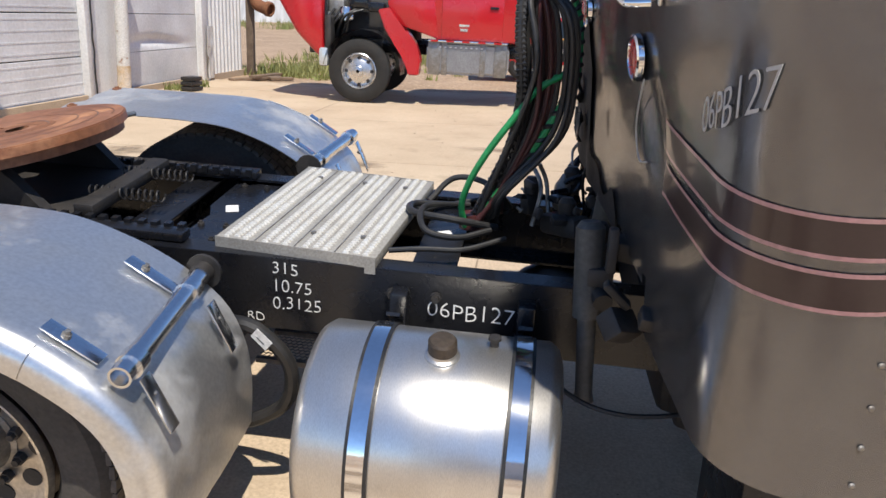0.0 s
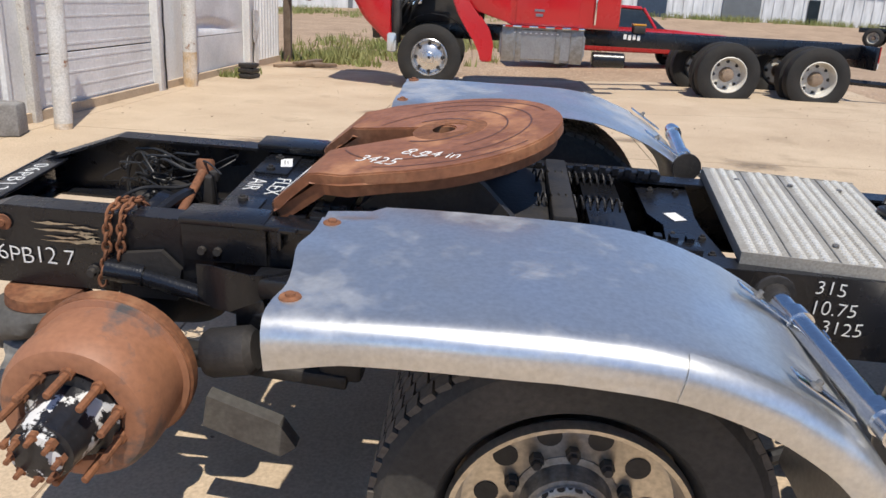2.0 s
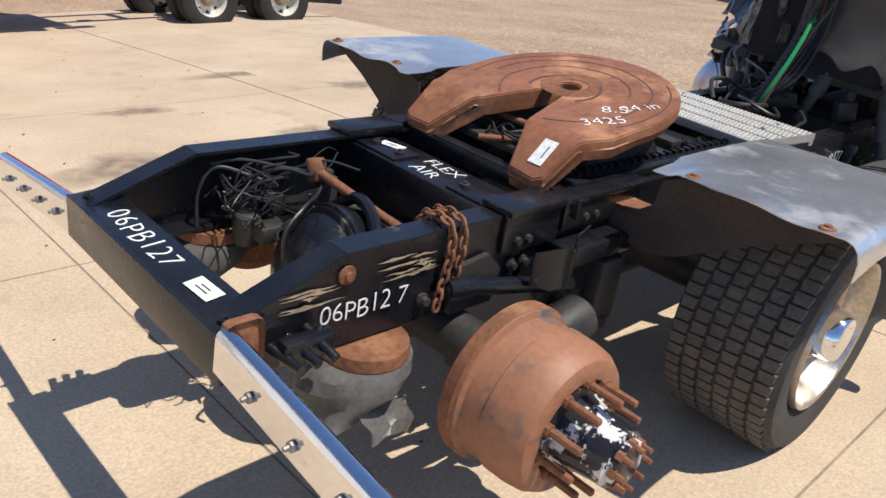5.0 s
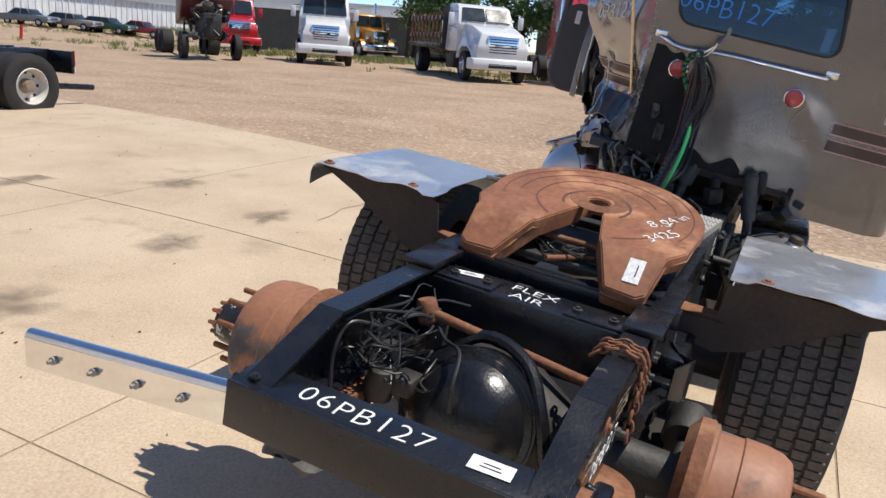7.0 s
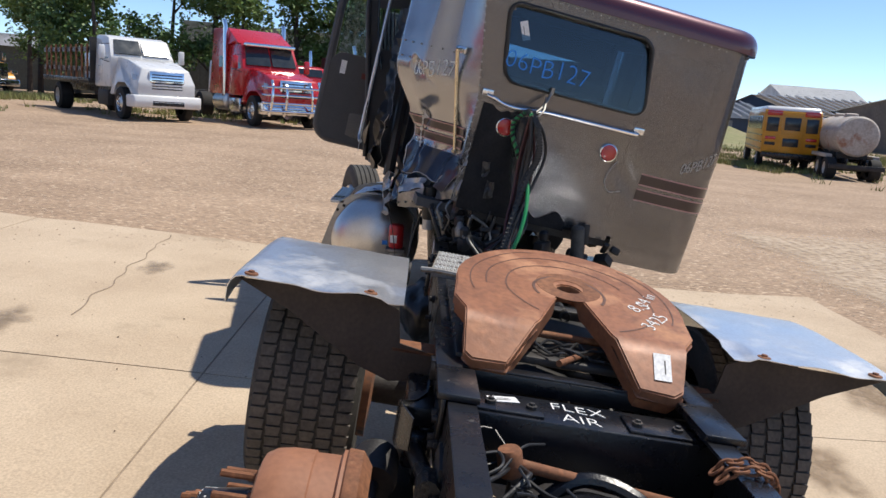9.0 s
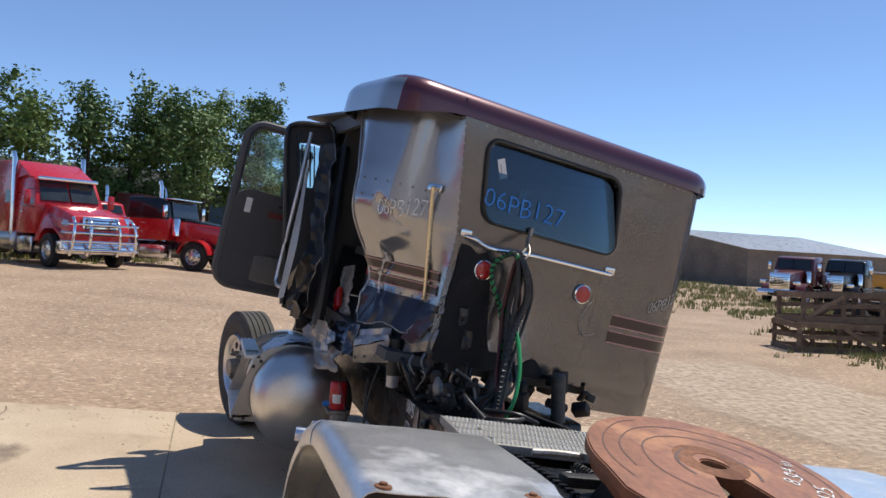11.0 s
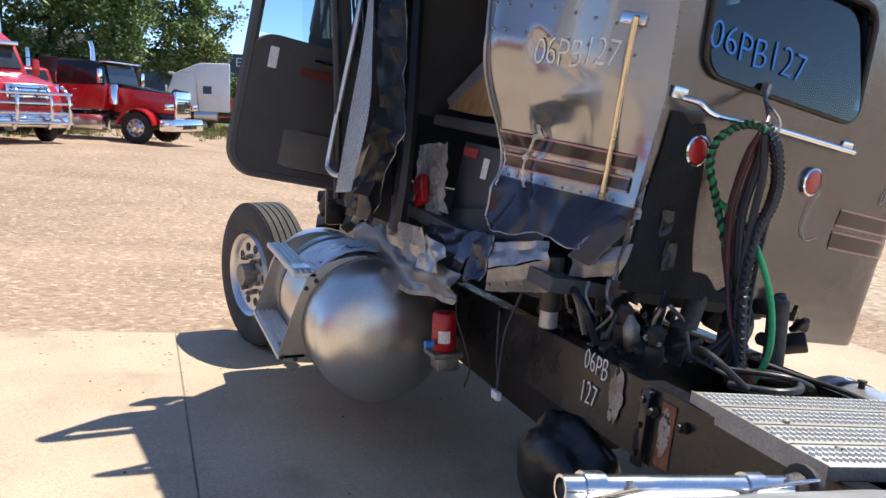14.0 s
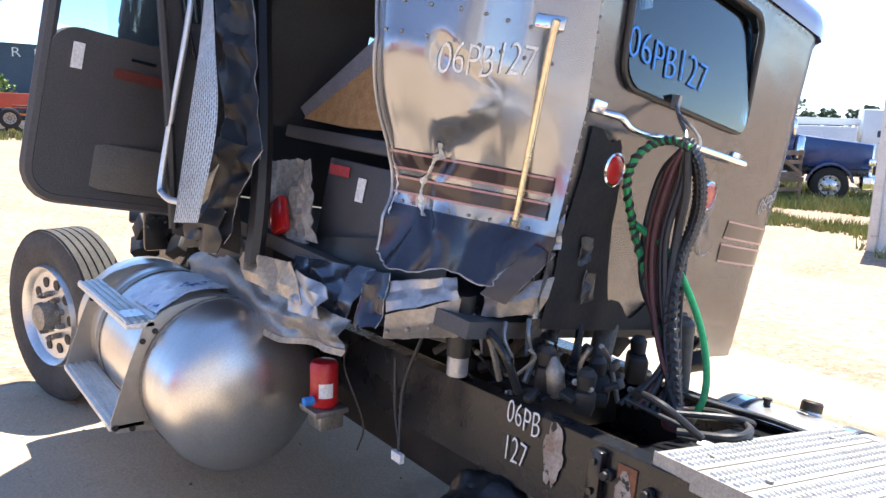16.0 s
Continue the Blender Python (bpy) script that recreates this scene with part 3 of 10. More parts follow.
# bracket plates low on the rails (spring hangers)
for s in (-1, 1):
    bm = B()
    prism(bm, [(0.72, -0.12), (0.86, -0.1), (0.92, -0.16), (0.9, -0.27), (0.72, -0.27)], 0.02, axes((0, s * 0.45, 0), X, Z))
    tpart("spring_hanger", bm, BLACK_DUSTY, parent=rails[s])
    tbox("hanger_arm", (1.35, s * 0.50, -0.16), (0.36, 0.10, 0.07), BLACK, rails[s], 0.012)
    tbox("hanger_plate", (1.32, s * 0.47, -0.30), (0.30, 0.06, 0.22), BLACK, rails[s], 0.02)
    tbox("hanger_foot", (1.16, s * 0.50, -0.26), (0.10, 0.08, 0.12), BLACK, rails[s], 0.015)
# rusty scuffs on the right rail
rnd = random.Random(17)
SCRAPE = surface("bare_scraped_metal", (0.42, 0.33, 0.21), 0.7, 0, (0.3, 0.2, 0.12), 0.7, 20, 90, 0.2)
for (u0, u1, w0, n_) in ((0.42, 0.70, -0.045, 9), (0.14, 0.26, -0.075, 5)):
    for k in range(n_):
        bm = B()
        ln = rnd.uniform(0.04, 0.2)
        ua = rnd.uniform(u0, max(u0, u1 - ln))
        w = w0 - rnd.random() ** 1.5 * 0.06
        hi, lo = [], []
        for i in range(9):
            t = i / 8
            c = w + 0.006 * n3(t * 3 + k, 2)
            e = 0.0045 * math.sin(math.pi * t) * (0.4 + abs(n3(t * 7 + k, 5)) * 2)
            hi.append(bm.verts.new((ua + ln * t, -0.4483, c + e)))
            lo.append(bm.verts.new((ua + ln * t, -0.4483, c - e - 0.0004)))
        for i in range(8):
            bm.faces.new((lo[i], lo[i + 1], hi[i + 1], hi[i]))
        tpart("scrape", bm, SCRAPE, "", rails[-1], smooth=0)
bm = B()
lathe(bm, [(0, 0.028), (0.004, 0.026), (0.006, 0.012), (0.014, 0.011)], (0.34, -0.4475, -0.056), (0, -1, 0), 14)
tpart("rusty_hole_plug", bm, RUST, parent=rails[-1])
writing("stock_number", "06PB12 7", 0.082, axes((0.262, -0.4478, -0.19), X, (-0.0, 0, 1)), CHALK, rails[-1], "white hand-painted stock number", frame_m=T, spacing=0.95)
writing("stock_number", "06PB127", 0.085, axes((3.42, -0.4478, -0.155), X, Z), CHALK, rails[-1], "white hand-painted stock number", frame_m=T)
writing("frame_note", "315\n10.75\n0.3125", 0.066, axes((2.875, -0.4478, -0.055), X, Z), CHALK, rails[-1], "white hand-painted frame dimensions", frame_m=T)
writing("stock_number", "06PB\n127", 0.122, axes((3.915, 0.4478, -0.068), -X, Z), CHALK, rails[1], "white hand-painted stock number", frame_m=T, stretch=0.66)

# rear crossmember
bm = B()
box(bm, (0.045, 0, -0.124), (0.135, 0.93, 0.011), Matrix.Rotation(radians(-6), 3, "Y"), bevel=0.003)
rear_beam = tpart("rear_crossmember", bm, BLACK)
tbox("beam_face", (-0.018, 0, -0.19), (0.011, 0.93, 0.135), BLACK, rear_beam, 0.003)
tbox("beam_floor", (0.03, 0, -0.255), (0.10, 0.92, 0.010), BLACK, rear_beam, 0.003)
writing("stock_number", "06PB127", 0.098, axes((0.015, 0.285, -0.1205), (0.0, -1, 0), (1, 0, 0.105)), CHALK, rear_beam, "white hand-painted stock number", frame_m=T, spacing=1.12)


def paper(o, x, y, sx, sy, parent, fm=T, material=WHITE, bars=2):
    bm = B()
    box(bm, (sx / 2, sy / 2, 0.0012), (sx, sy, 0.0012))
    bm.transform(axes(o, x, y))
    p = part("paper_label", bm, material, parent, "small white paper stock label", fm, smooth=0)
    if bars:
        bm = B()
        for k in range(bars):
            box(bm, (sx * 0.5, sy * (0.35 + 0.25 * k), 0.0026), (sx * (0.5 - 0.1 * k), sy * 0.07, 0.0008))
        bm.transform(axes(o, x, y))
        part("print_bars", bm, BLACK_DUSTY, p, "", fm, smooth=0)
    return p


paper((0.02, -0.20, -0.1185), (0.05, -1, 0), (1, 0, 0.105), 0.11, 0.055, rear_beam)
for (u, v) in ((0.02, -0.41), (0.07, -0.40), (0.02, 0.41), (0.08, 0.40)):
    bm = B()
    lathe(bm, [(0, 0.016), (0.008, 0.016), (0.009, 0.01), (0.016, 0.009)], (u, v, -0.118), Z, 8)
    tpart("bolt", bm, BLACK, parent=rear_beam)


# bright extension bars either side of the rear crossmember
def bar(side, p, q):
    d = Vector(q) - Vector(p)
    bm = B()
    n = 10
    prof = [(-0.026, -0.092), (-0.026, 0.0)] + [(-0.026 * math.cos(math.pi * k / n), 0.026 * math.sin(math.pi * k / n)) for k in range(1, n)] + [(0.026, 0.0), (0.026, -0.05), (0.018, -0.05), (0.018, -0.004), (-0.018, -0.004), (-0.018, -0.092)]
    prism(bm, prof, d.length, Matrix.Translation(p) @ Matrix((X, d.cross(X).normalized() if d.cross(X).z > 0 else -d.cross(X).normalized(), d.normalized())).transposed().to_4x4())
    ob = tpart("light_bar", bm, CHROME, "polished half-round light mounting bar, lamps missing")
    for k in range(4):
        c = Vector(p) + d * (0.2 + 0.21 * k) + Vector((-0.027, 0, -0.045))
        b2 = B()
        lathe(b2, [(0, 0.013), (0.01, 0.013), (0.012, 0.007), (0.024, 0.006)], c, -X, 8)
        tpart("bolt", b2, STEEL, parent=ob)
    return ob


bar(1, (0.02, 0.46, -0.175), (0.03, 1.25, -0.285))
bar(-1, (-0.01, -0.47, -0.115), (-0.01, -1.26, -0.185))
bm = B()
box(bm, (0.03, -0.475, -0.15), (0.10, 0.012, 0.14), bevel=0.02)
tpart("end_plate", bm, RUST)

# suspension crossmembers
bm = B()
box(bm, (1.06, 0, -0.034), (0.20, 0.84, 0.012), bevel=0.003)
susp = tpart("crossmember", bm, BLACK)
tbox("web", (0.965, 0, -0.14), (0.012, 0.84, 0.22), BLACK, susp, 0.003)
tbox("web", (1.10, 0, -0.15), (0.012, 0.84, 0.22), BLACK, susp, 0.003)
for s in (-1, 1):
    bm = B()
    box(bm, (1.04, s * 0.255, -0.024), (0.13, 0.24, 0.012), bevel=0.003)
    tpart("gusset", bm, BLACK, parent=susp)
    for v in (0.17, 0.3):
        bm = B()
        lathe(bm, [(0, 0.018), (0.012, 0.018), (0.013, 0.01), (0.02, 0.009)], (1.03, s * v, -0.02), Z, 8)
        tpart("bolt", bm, BLACK_DUSTY, parent=susp)
writing("paint_note", "FLEX\n AIR", 0.085, axes((1.075, 0.10, -0.0265), (0, -1, 0), X), CHALK, susp, "white hand-painted note", frame_m=T)
paper((1.035, 0.30, -0.0175), (0.25, -1, 0), (1, 0.2, 0), 0.10, 0.045, susp)
bm = B()
box(bm, (1.27, 0, 0.012), (0.055, 0.98, 0.012), bevel=0.003)
tbox("web", (1.245, 0, -0.02), (0.012, 0.98, 0.06), BLACK, tpart("cross_angle", bm, BLACK), 0.003)
bm = B()
box(bm, (2.30, 0, -0.03), (0.14, 0.86, 0.014), bevel=0.003)
tbox("web", (2.24, 0, -0.12), (0.014, 0.86, 0.18), BLACK, tpart("crossmember", bm, BLACK), 0.003)
bm = B()
prism(bm, [(2.45, 0.42), (2.45, 0.05), (2.49, -0.05), (2.45, -0.42), (2.66, -0.42), (2.62, -0.05), (2.62, 0.05), (2.66, 0.42)], 0.012, Matrix.Translation((0, 0, -0.035)))
brace = tpart("crossmember", bm, BLACK)
tbox("web", (2.56, 0, -0.14), (0.012, 0.85, 0.21), BLACK, brace)
paper((2.51, 0.06, -0.0225), (0.4, -1, 0), (1, 0.4, 0), 0.075, 0.05, brace, bars=0)
for (u, v) in ((2.5, 0.3), (2.6, 0.3), (2.5, -0.3), (2.6, -0.3), (2.5, -0.16), (2.6, -0.16)):
    bm = B()
    lathe(bm, [(0, 0.014), (0.01, 0.013), (0.011, 0.008), (0.018, 0.007)], (u, v, -0.023), Z, 8)
    tpart("bolt", bm, BLACK_DUSTY, parent=brace)
bm = B()
box(bm, (3.42, 0, -0.04), (0.16, 0.85, 0.014), bevel=0.003)
fwd = tpart("crossmember", bm, BLACK)
tbox("web", (3.42, 0, -0.14), (0.014, 0.85, 0.2), BLACK, fwd, 0.003)
paper((3.39, 0.02, -0.030), (0.6, -1, 0), (1, 0.6, 0), 0.07, 0.05, fwd, bars=0)
for u in (4.2, 5.1, 6.2, 7.4):
    tbox("crossmember", (u, 0, -0.14), (0.12, 0.85, 0.2), BLACK_DUSTY, None, 0.02)


# ---- wheels and axles ----
def tread_tyre(c, side, r=0.50, width=0.44):
    """A wide-base tyre with grooves and lug blocks; axis along v."""
    h = width / 2
    prof = [(-h * 0.72, r * 0.615), (-h * 0.92, r * 0.68), (-h, r * 0.82), (-h * 0.98, r * 0.93), (-h * 0.88, r * 0.975)]
    prof += [(-h * 0.5, r * 0.985), (0, r * 0.988), (h * 0.5, r * 0.985)]
    prof += [(h * 0.88, r * 0.975), (h * 0.98, r * 0.93), (h, r * 0.82), (h * 0.92, r * 0.68), (h * 0.72, r * 0.615)]
    bm = B()
    lathe(bm, prof, c, Y, 64, cap=False)
    return bm


def tread_blocks(c, r=0.50, width=0.44):
    bm = B()
    rows, per = 6, 64
    for j in range(rows):
        v = (-0.5 + (j + 0.5) / rows) * width * 0.92
        for k in range(per):
            a0 = 2 * math.pi * (k + (0.5 if j % 2 else 0)) / per
            w = width * 0.92 / rows * 0.44
            vs = []
            for (da, dv, rr) in ((0.006, -w, 0), (2 * math.pi / per - 0.012, -w + 0.006, 0), (2 * math.pi / per - 0.004, w - 0.005, 0), (0.012, w, 0)):
                a = a0 + da
                vs.append((a, v + dv))
            lo = [bm.verts.new((c[0] + math.cos(a) * r * 0.97, c[1] + y, c[2] + math.sin(a) * r * 0.97)) for a, y in vs]
            hi = [bm.verts.new((c[0] + math.cos(a) * r * 1.004, c[1] + y, c[2] + math.sin(a) * r * 1.004)) for a, y in vs]
            bm.faces.new(hi)
            for i in range(4):
                bm.faces.new((lo[i], lo[(i + 1) % 4], hi[(i + 1) % 4], hi[i]))
    return bm


def drive_wheel(side):
    c = (2.135, side * 0.935, -0.425)
    ty = tpart("tyre", tread_tyre(c, side), surface("dusty_sidewall", (0.035, 0.033, 0.03), 0.85, 0, (0.085, 0.075, 0.064), 0.8, 4, 60, 0.4), "worn dusty wide tyre under the fender")
    tpart("tread", tread_blocks(c), TYRE_DUSTY, parent=ty, smooth=0)["kind"] = "stuff"
    o = (2.135, side * 0.935, -0.425)
    ax = (0, side, 0)
    bm = B()
    lathe(bm, [(0.19, 0.312), (0.215, 0.306), (0.21, 0.292), (0.17, 0.278), (0.12, 0.268), (0.10, 0.238), (0.095, 0.13), (0.08, 0.12), (0.06, 0.13), (0.06, 0.29)], o, ax, 64, cap=False)
    # the rim's tan stands for ground mirrored in the polished metal
    rim = tpart("rim", bm, surface("tan_reflection_aluminium", (0.60, 0.55, 0.48), 0.34, 0.9, (0.46, 0.41, 0.35), 0.7, 4, 60, 0.1), "polished aluminium disc rim", ty)
    for k in range(10):
        a = 2 * math.pi * k / 10
        bm = B()
        lathe(bm, [(0.08, 0.032), (0.1015, 0.032), (0.102, 0.0)], (o[0] + 0.205 * math.cos(a), o[1], o[2] + 0.205 * math.sin(a)), ax, 16)
        tpart("hand_hole", bm, BLACK_DUSTY, parent=ty)
        bm = B()
        a += math.pi / 10
        lathe(bm, [(0.07, 0.019), (0.105, 0.019), (0.106, 0.014), (0.12, 0.012)], (o[0] + 0.150 * math.cos(a), o[1] + side * 0.015, o[2] + 0.150 * math.sin(a)), ax, 6)
        tpart("wheel_nut", bm, BLACK_DUSTY, parent=ty)
    bm = B()
    lathe(bm, [(0.0, 0.135), (0.10, 0.135), (0.105, 0.118), (0.16, 0.112), (0.165, 0.09)], o, ax, 32)
    tpart("hub", bm, STEEL, parent=ty)
    bm = B()
    lathe(bm, [(0.165, 0.100), (0.215, 0.097), (0.234, 0.086), (0.240, 0.05), (0.242, 0.0)], o, ax, 32)
    tpart("hub_cap", bm, CHROME, "polished hub cap", ty)
    # inner drum face
    bm = B()
    lathe(bm, [(-0.02, 0.23), (-0.25, 0.235), (-0.26, 0.1)], o, ax, 32)
    tpart("brake_drum", bm, RUST_DRUM, parent=ty)


for s in (-1, 1):
    drive_wheel(s)
bm = B()
lathe(bm, [(-0.75, 0.075), (-0.3, 0.085), (-0.2, 0.18), (0, 0.22), (0.2, 0.18), (0.3, 0.085), (0.75, 0.075)], (2.135, 0, -0.425), Y, 20)
tpart("drive_axle", bm, BLACK_DUSTY)


def bare_hub(side):
    o = (0.78, side * 0.66, -0.40)
    ax = (0, side, 0)
    bm = B()
    lathe(bm, [(-0.02, 0.19), (0.0, 0.243), (0.055, 0.245), (0.062, 0.228), (0.13, 0.226), (0.135, 0.232), (0.20, 0.230), (0.245, 0.222), (0.272, 0.205), (0.278, 0.19), (0.278, 0.15), (0.262, 0.14), (0.262, 0.06)], o, ax, 56)
    d = tpart("brake_drum", bm, RUST_DRUM, "rusty brake drum with the wheel removed")
    bm = B()
    lathe(bm, [(-0.03, 0.21), (0.0, 0.25), (0.04, 0.252), (0.045, 0.246)], o, ax, 56)
    tpart("drum_ring", bm, RUST, parent=d)
    bm = B()
    lathe(bm, [(0.262, 0.135), (0.275, 0.135), (0.28, 0.105), (0.40, 0.088), (0.43, 0.086), (0.435, 0.07), (0.455, 0.07), (0.46, 0.05)], o, ax, 24)
    hub = tpart("wheel_hub", bm, surface("chipped_hub_paint", (0.02, 0.02, 0.024), 0.3, 0.2, (0.05, 0.05, 0.05), 0.3, 6, 60, 0.2,
                                         spots=(0.62, 0.61, 0.59), spot_scale=9, spot_cut=0.53, spot_soft=0.02), "black hub with flaking pale paint", d)
    for k in range(10):
        a = 2 * math.pi * (k + 0.4) / 10
        bm = B()
        q = (o[0] + 0.143 * math.cos(a), o[1] + side * 0.26, o[2] + 0.143 * math.sin(a))
        lathe(bm, [(0, 0.019), (0.03, 0.019), (0.031, 0.012), (0.125, 0.0115), (0.128, 0.008)], q, ax, 8)
        tpart("wheel_stud", bm, RUST, parent=d)
    for k in range(8):
        a = 2 * math.pi * k / 8
        bm = B()
        q = (o[0] + 0.062 * math.cos(a), o[1] + side * 0.44, o[2] + 0.062 * math.sin(a))
        lathe(bm, [(0, 0.016), (0.018, 0.016), (0.019, 0.009), (0.045, 0.008)], q, ax, 6)
        tpart("axle_stud", bm, RUST, parent=d)
    return d


for s in (-1, 1):
    bare_hub(s)
# axle housing and its domed cover
bm = B()
lathe(bm, [(-0.66, 0.075), (-0.33, 0.078), (-0.24, 0.13), (-0.12, 0.2), (0, 0.215), (0.12, 0.2), (0.24, 0.13), (0.33, 0.078), (0.66, 0.075)], (0.78, 0.0, -0.36), Y, 28)
axle = tpart("rear_axle", bm, BLACK_DUSTY)
bm = B()
lathe(bm, [(0.0, 0.225), (0.02, 0.222), (0.022, 0.2), (0.06, 0.18), (0.10, 0.135), (0.125, 0.07), (0.13, 0.0)], (0.60, 0.01, -0.33), (-1, 0, 0.22), 40)
cover = tpart("axle_cover", bm, BLACK, "gloss black domed axle cover")
bm = B()
lathe(bm, [(-0.12, 0.215), (0.0, 0.232), (0.03, 0.232), (0.032, 0.21)], (0.62, 0.01, -0.33), (-1, 0, 0.22), 40)
tpart("cover_flange", bm, BLACK, parent=cover)
bm = B()
tube(bm, [(0.72, 0.2, -0.22), (0.75, 0.05, -0.10), (0.7, -0.12, -0.12), (0.62, -0.22, -0.24), (0.58, -0.27, -0.36), (0.56, -0.33, -0.42)], 0.022, 8)
tpart("axle_arm", bm, BLACK)
# rusty torque rod
bm = B()
cyl(bm, (0.735, 0.24, -0.075), (0.80, -0.36, -0.165), 0.017, seg=12)
lathe(bm, [(-0.04, 0.03), (-0.03, 0.036), (0.03, 0.036), (0.04, 0.03)], (0.735, 0.26, -0.072), (0, 0.3, 1), 16)
rod = tpart("torque_rod", bm, RUST, "rusty torque rod across the axle")
bm = B()
box(bm, (0.75, 0.25, -0.095), (0.09, 0.04, 0.05), bevel=0.01)
box(bm, (0.76, 0.22, -0.16), (0.05, 0.06, 0.16), bevel=0.01)
tpart("rod_bracket", bm, BLACK_DUSTY, parent=rod)
TIN = (0.45, -0.55, -0.48)   # torn tin below the air spring
# air springs
for s in (-1, 1):
    bm = B()
    lathe(bm, [(0.035, 0.125), (0.0, 0.13), (-0.008, 0.12)], (0.44, s * 0.43, -0.315), Z, 32)
    a = tpart("air_spring", bm, RUST, "collapsed air spring with a rusty top plate")
    bm = B()
    lathe(bm, [(0.0, 0.138), (-0.02, 0.152), (-0.06, 0.155), (-0.10, 0.125), (-0.135, 0.10), (-0.16, 0.105), (-0.18, 0.07), (-0.185, 0.0)], (0.44, s * 0.43, -0.318), Z, 48)
    for v in bm.verts:
        z = (-0.318 - v.co.z) / 0.18
        sag = max(0.0, z)
        fold = 0.03 * sag * math.sin(math.atan2(v.co.y - s * 0.43, v.co.x - 0.44) * 3 + 5 * z)
        v.co += Vector((-0.13 * sag + fold + 0.02 * n3(v.co.x * 9, v.co.z * 9), fold * 0.6 + 0.02 * n3(v.co.y * 9, v.co.z * 14, 3), 0.05 * sag * n3(v.co.x * 7, v.co.y * 7, 6)))
    tpart("bellows", bm, surface("grey_bellows", (0.10, 0.095, 0.088), 0.7, 0, (0.06, 0.055, 0.05), 0.7, 9, 60, 0.3), parent=a)
    bm = B()
    sheet(bm, 10, 8, lambda p, q: Vector((TIN[0] - 0.10 + 0.20 * p + 0.03 * n3(q * 3, s), s * (-TIN[1]) - s * 0.06 + s * 0.12 * q * (1 - 0.4 * p), TIN[2] + 0.07 - 0.14 * abs(q - 0.35) - 0.06 * p * p + 0.035 * n3(p * 4, q * 4, 2))), 0.004)
    tpart("spring_seat", bm, surface("bent_grey_tin", (0.17, 0.165, 0.155), 0.55, 0.4, (0.1, 0.09, 0.08), 0.7, 12, 60, 0.3), parent=a)
# trailing arms, shocks
for s in (-1, 1):
    bm = B()
    box(bm, (1.1, s * 0.52, -0.44), (0.75, 0.09, 0.05), Matrix.Rotation(radians(4), 3, "Y"), bevel=0.01)
    box(bm, (1.45, s * 0.5, -0.34), (0.14, 0.11, 0.26), bevel=0.02)
    tpart("trailing_arm", bm, BLACK_DUSTY)
    bm = B()
    cyl(bm, (0.78, s * 0.47, -0.19), (1.24, s * 0.52, -0.27), 0.028, seg=12)
    cyl(bm, (0.68, s * 0.475, -0.175), (0.80, s * 0.47, -0.19), 0.036, seg=12)
    tpart("shock_absorber", bm, BLACK)
    bm = B()
    lathe(bm, [(0, 0.07), (0.02, 0.078), (0.14, 0.078), (0.16, 0.06)], (1.05, s * 0.62, -0.36), (1, 0, 0.2), 20)
    cyl(bm, (0.86, s * 0.62, -0.40), (1.06, s * 0.62, -0.36), 0.02)
    tpart("brake_chamber", bm, BLACK_DUSTY)
    # torn plastic flap
    bm = B()
    sheet(bm, 6, 6, lambda a, b: Vector((1.0 + 0.34 * a, s * (0.53 + 0.05 * math.sin(5 * a)), -0.10 - 0.11 * b + 0.02 * math.sin(7 * a + 3 * b))), 0.006)
    tpart("rubber_flap", bm, BLACK, smooth=50)
# bent mud flap bracket behind the right drum
bm = B()
prism(bm, [(1.08, -0.44), (1.30, -0.52), (1.35, -0.60), (1.30, -0.64), (1.06, -0.55)], 0.05, axes((0, -0.68, 0), X, Z))
tpart("bracket", bm, surface("dusty_grey_bracket", (0.12, 0.115, 0.105), 0.6, 0.3, (0.07, 0.06, 0.055), 0.7, 9, 60, 0.3))

# wiring inside the rear of the frame
rnd = random.Random(11)
for k in range(26):
    bm = B()
    c = Vector((0.42 + 0.1 * rnd.random(), 0.30 + 0.06 * rnd.random(), -0.22 + 0.1 * rnd.random()))
    pts = [c]
    for i in range(5):
        c = c + Vector((rnd.uniform(-0.05, 0.11), rnd.uniform(-0.10, 0.055), rnd.uniform(-0.05, 0.075)))
        c.z = max(-0.3, min(-0.03, c.z))
        c.y = max(-0.1, min(0.40, c.y))
        c.x = max(0.2, min(0.85, c.x))
        pts.append(c.copy())
    tube(bm, pts, 0.0025 + 0.0022 * rnd.random(), 6)
    tpart("cable", bm, RUBBER)
for pts, r in (([(0.40, 0.38, -0.05), (0.50, 0.36, -0.04), (0.62, 0.30, -0.06), (0.72, 0.26, -0.08)], 0.006),
               ([(0.35, 0.37, -0.26), (0.36, 0.38, -0.14), (0.42, 0.37, -0.06), (0.55, 0.3, -0.1)], 0.007),
               ([(0.74, 0.22, -0.11), (0.66, 0.15, -0.12), (0.56, 0.06, -0.10), (0.47, 0.03, -0.16), (0.46, 0.02, -0.25)], 0.007),
               ([(0.50, 0.33, -0.1), (0.58, 0.24, -0.04), (0.68, 0.22, -0.07), (0.74, 0.26, -0.07)], 0.007)):
    bm = B()
    tube(bm, pts, r, 8)
    tpart("air_line", bm, RUBBER)
bm = B()
lathe(bm, [(0, 0.045), (0.06, 0.05), (0.10, 0.045), (0.11, 0.03)], (0.48, 0.27, -0.30), Z, 20)
box(bm, (0.52, 0.2, -0.24), (0.1, 0.08, 0.06), bevel=0.012)
box(bm, (0.60, 0.32, -0.2), (0.08, 0.06, 0.08), bevel=0.012)
tpart("valve", bm, BLACK_DUSTY)
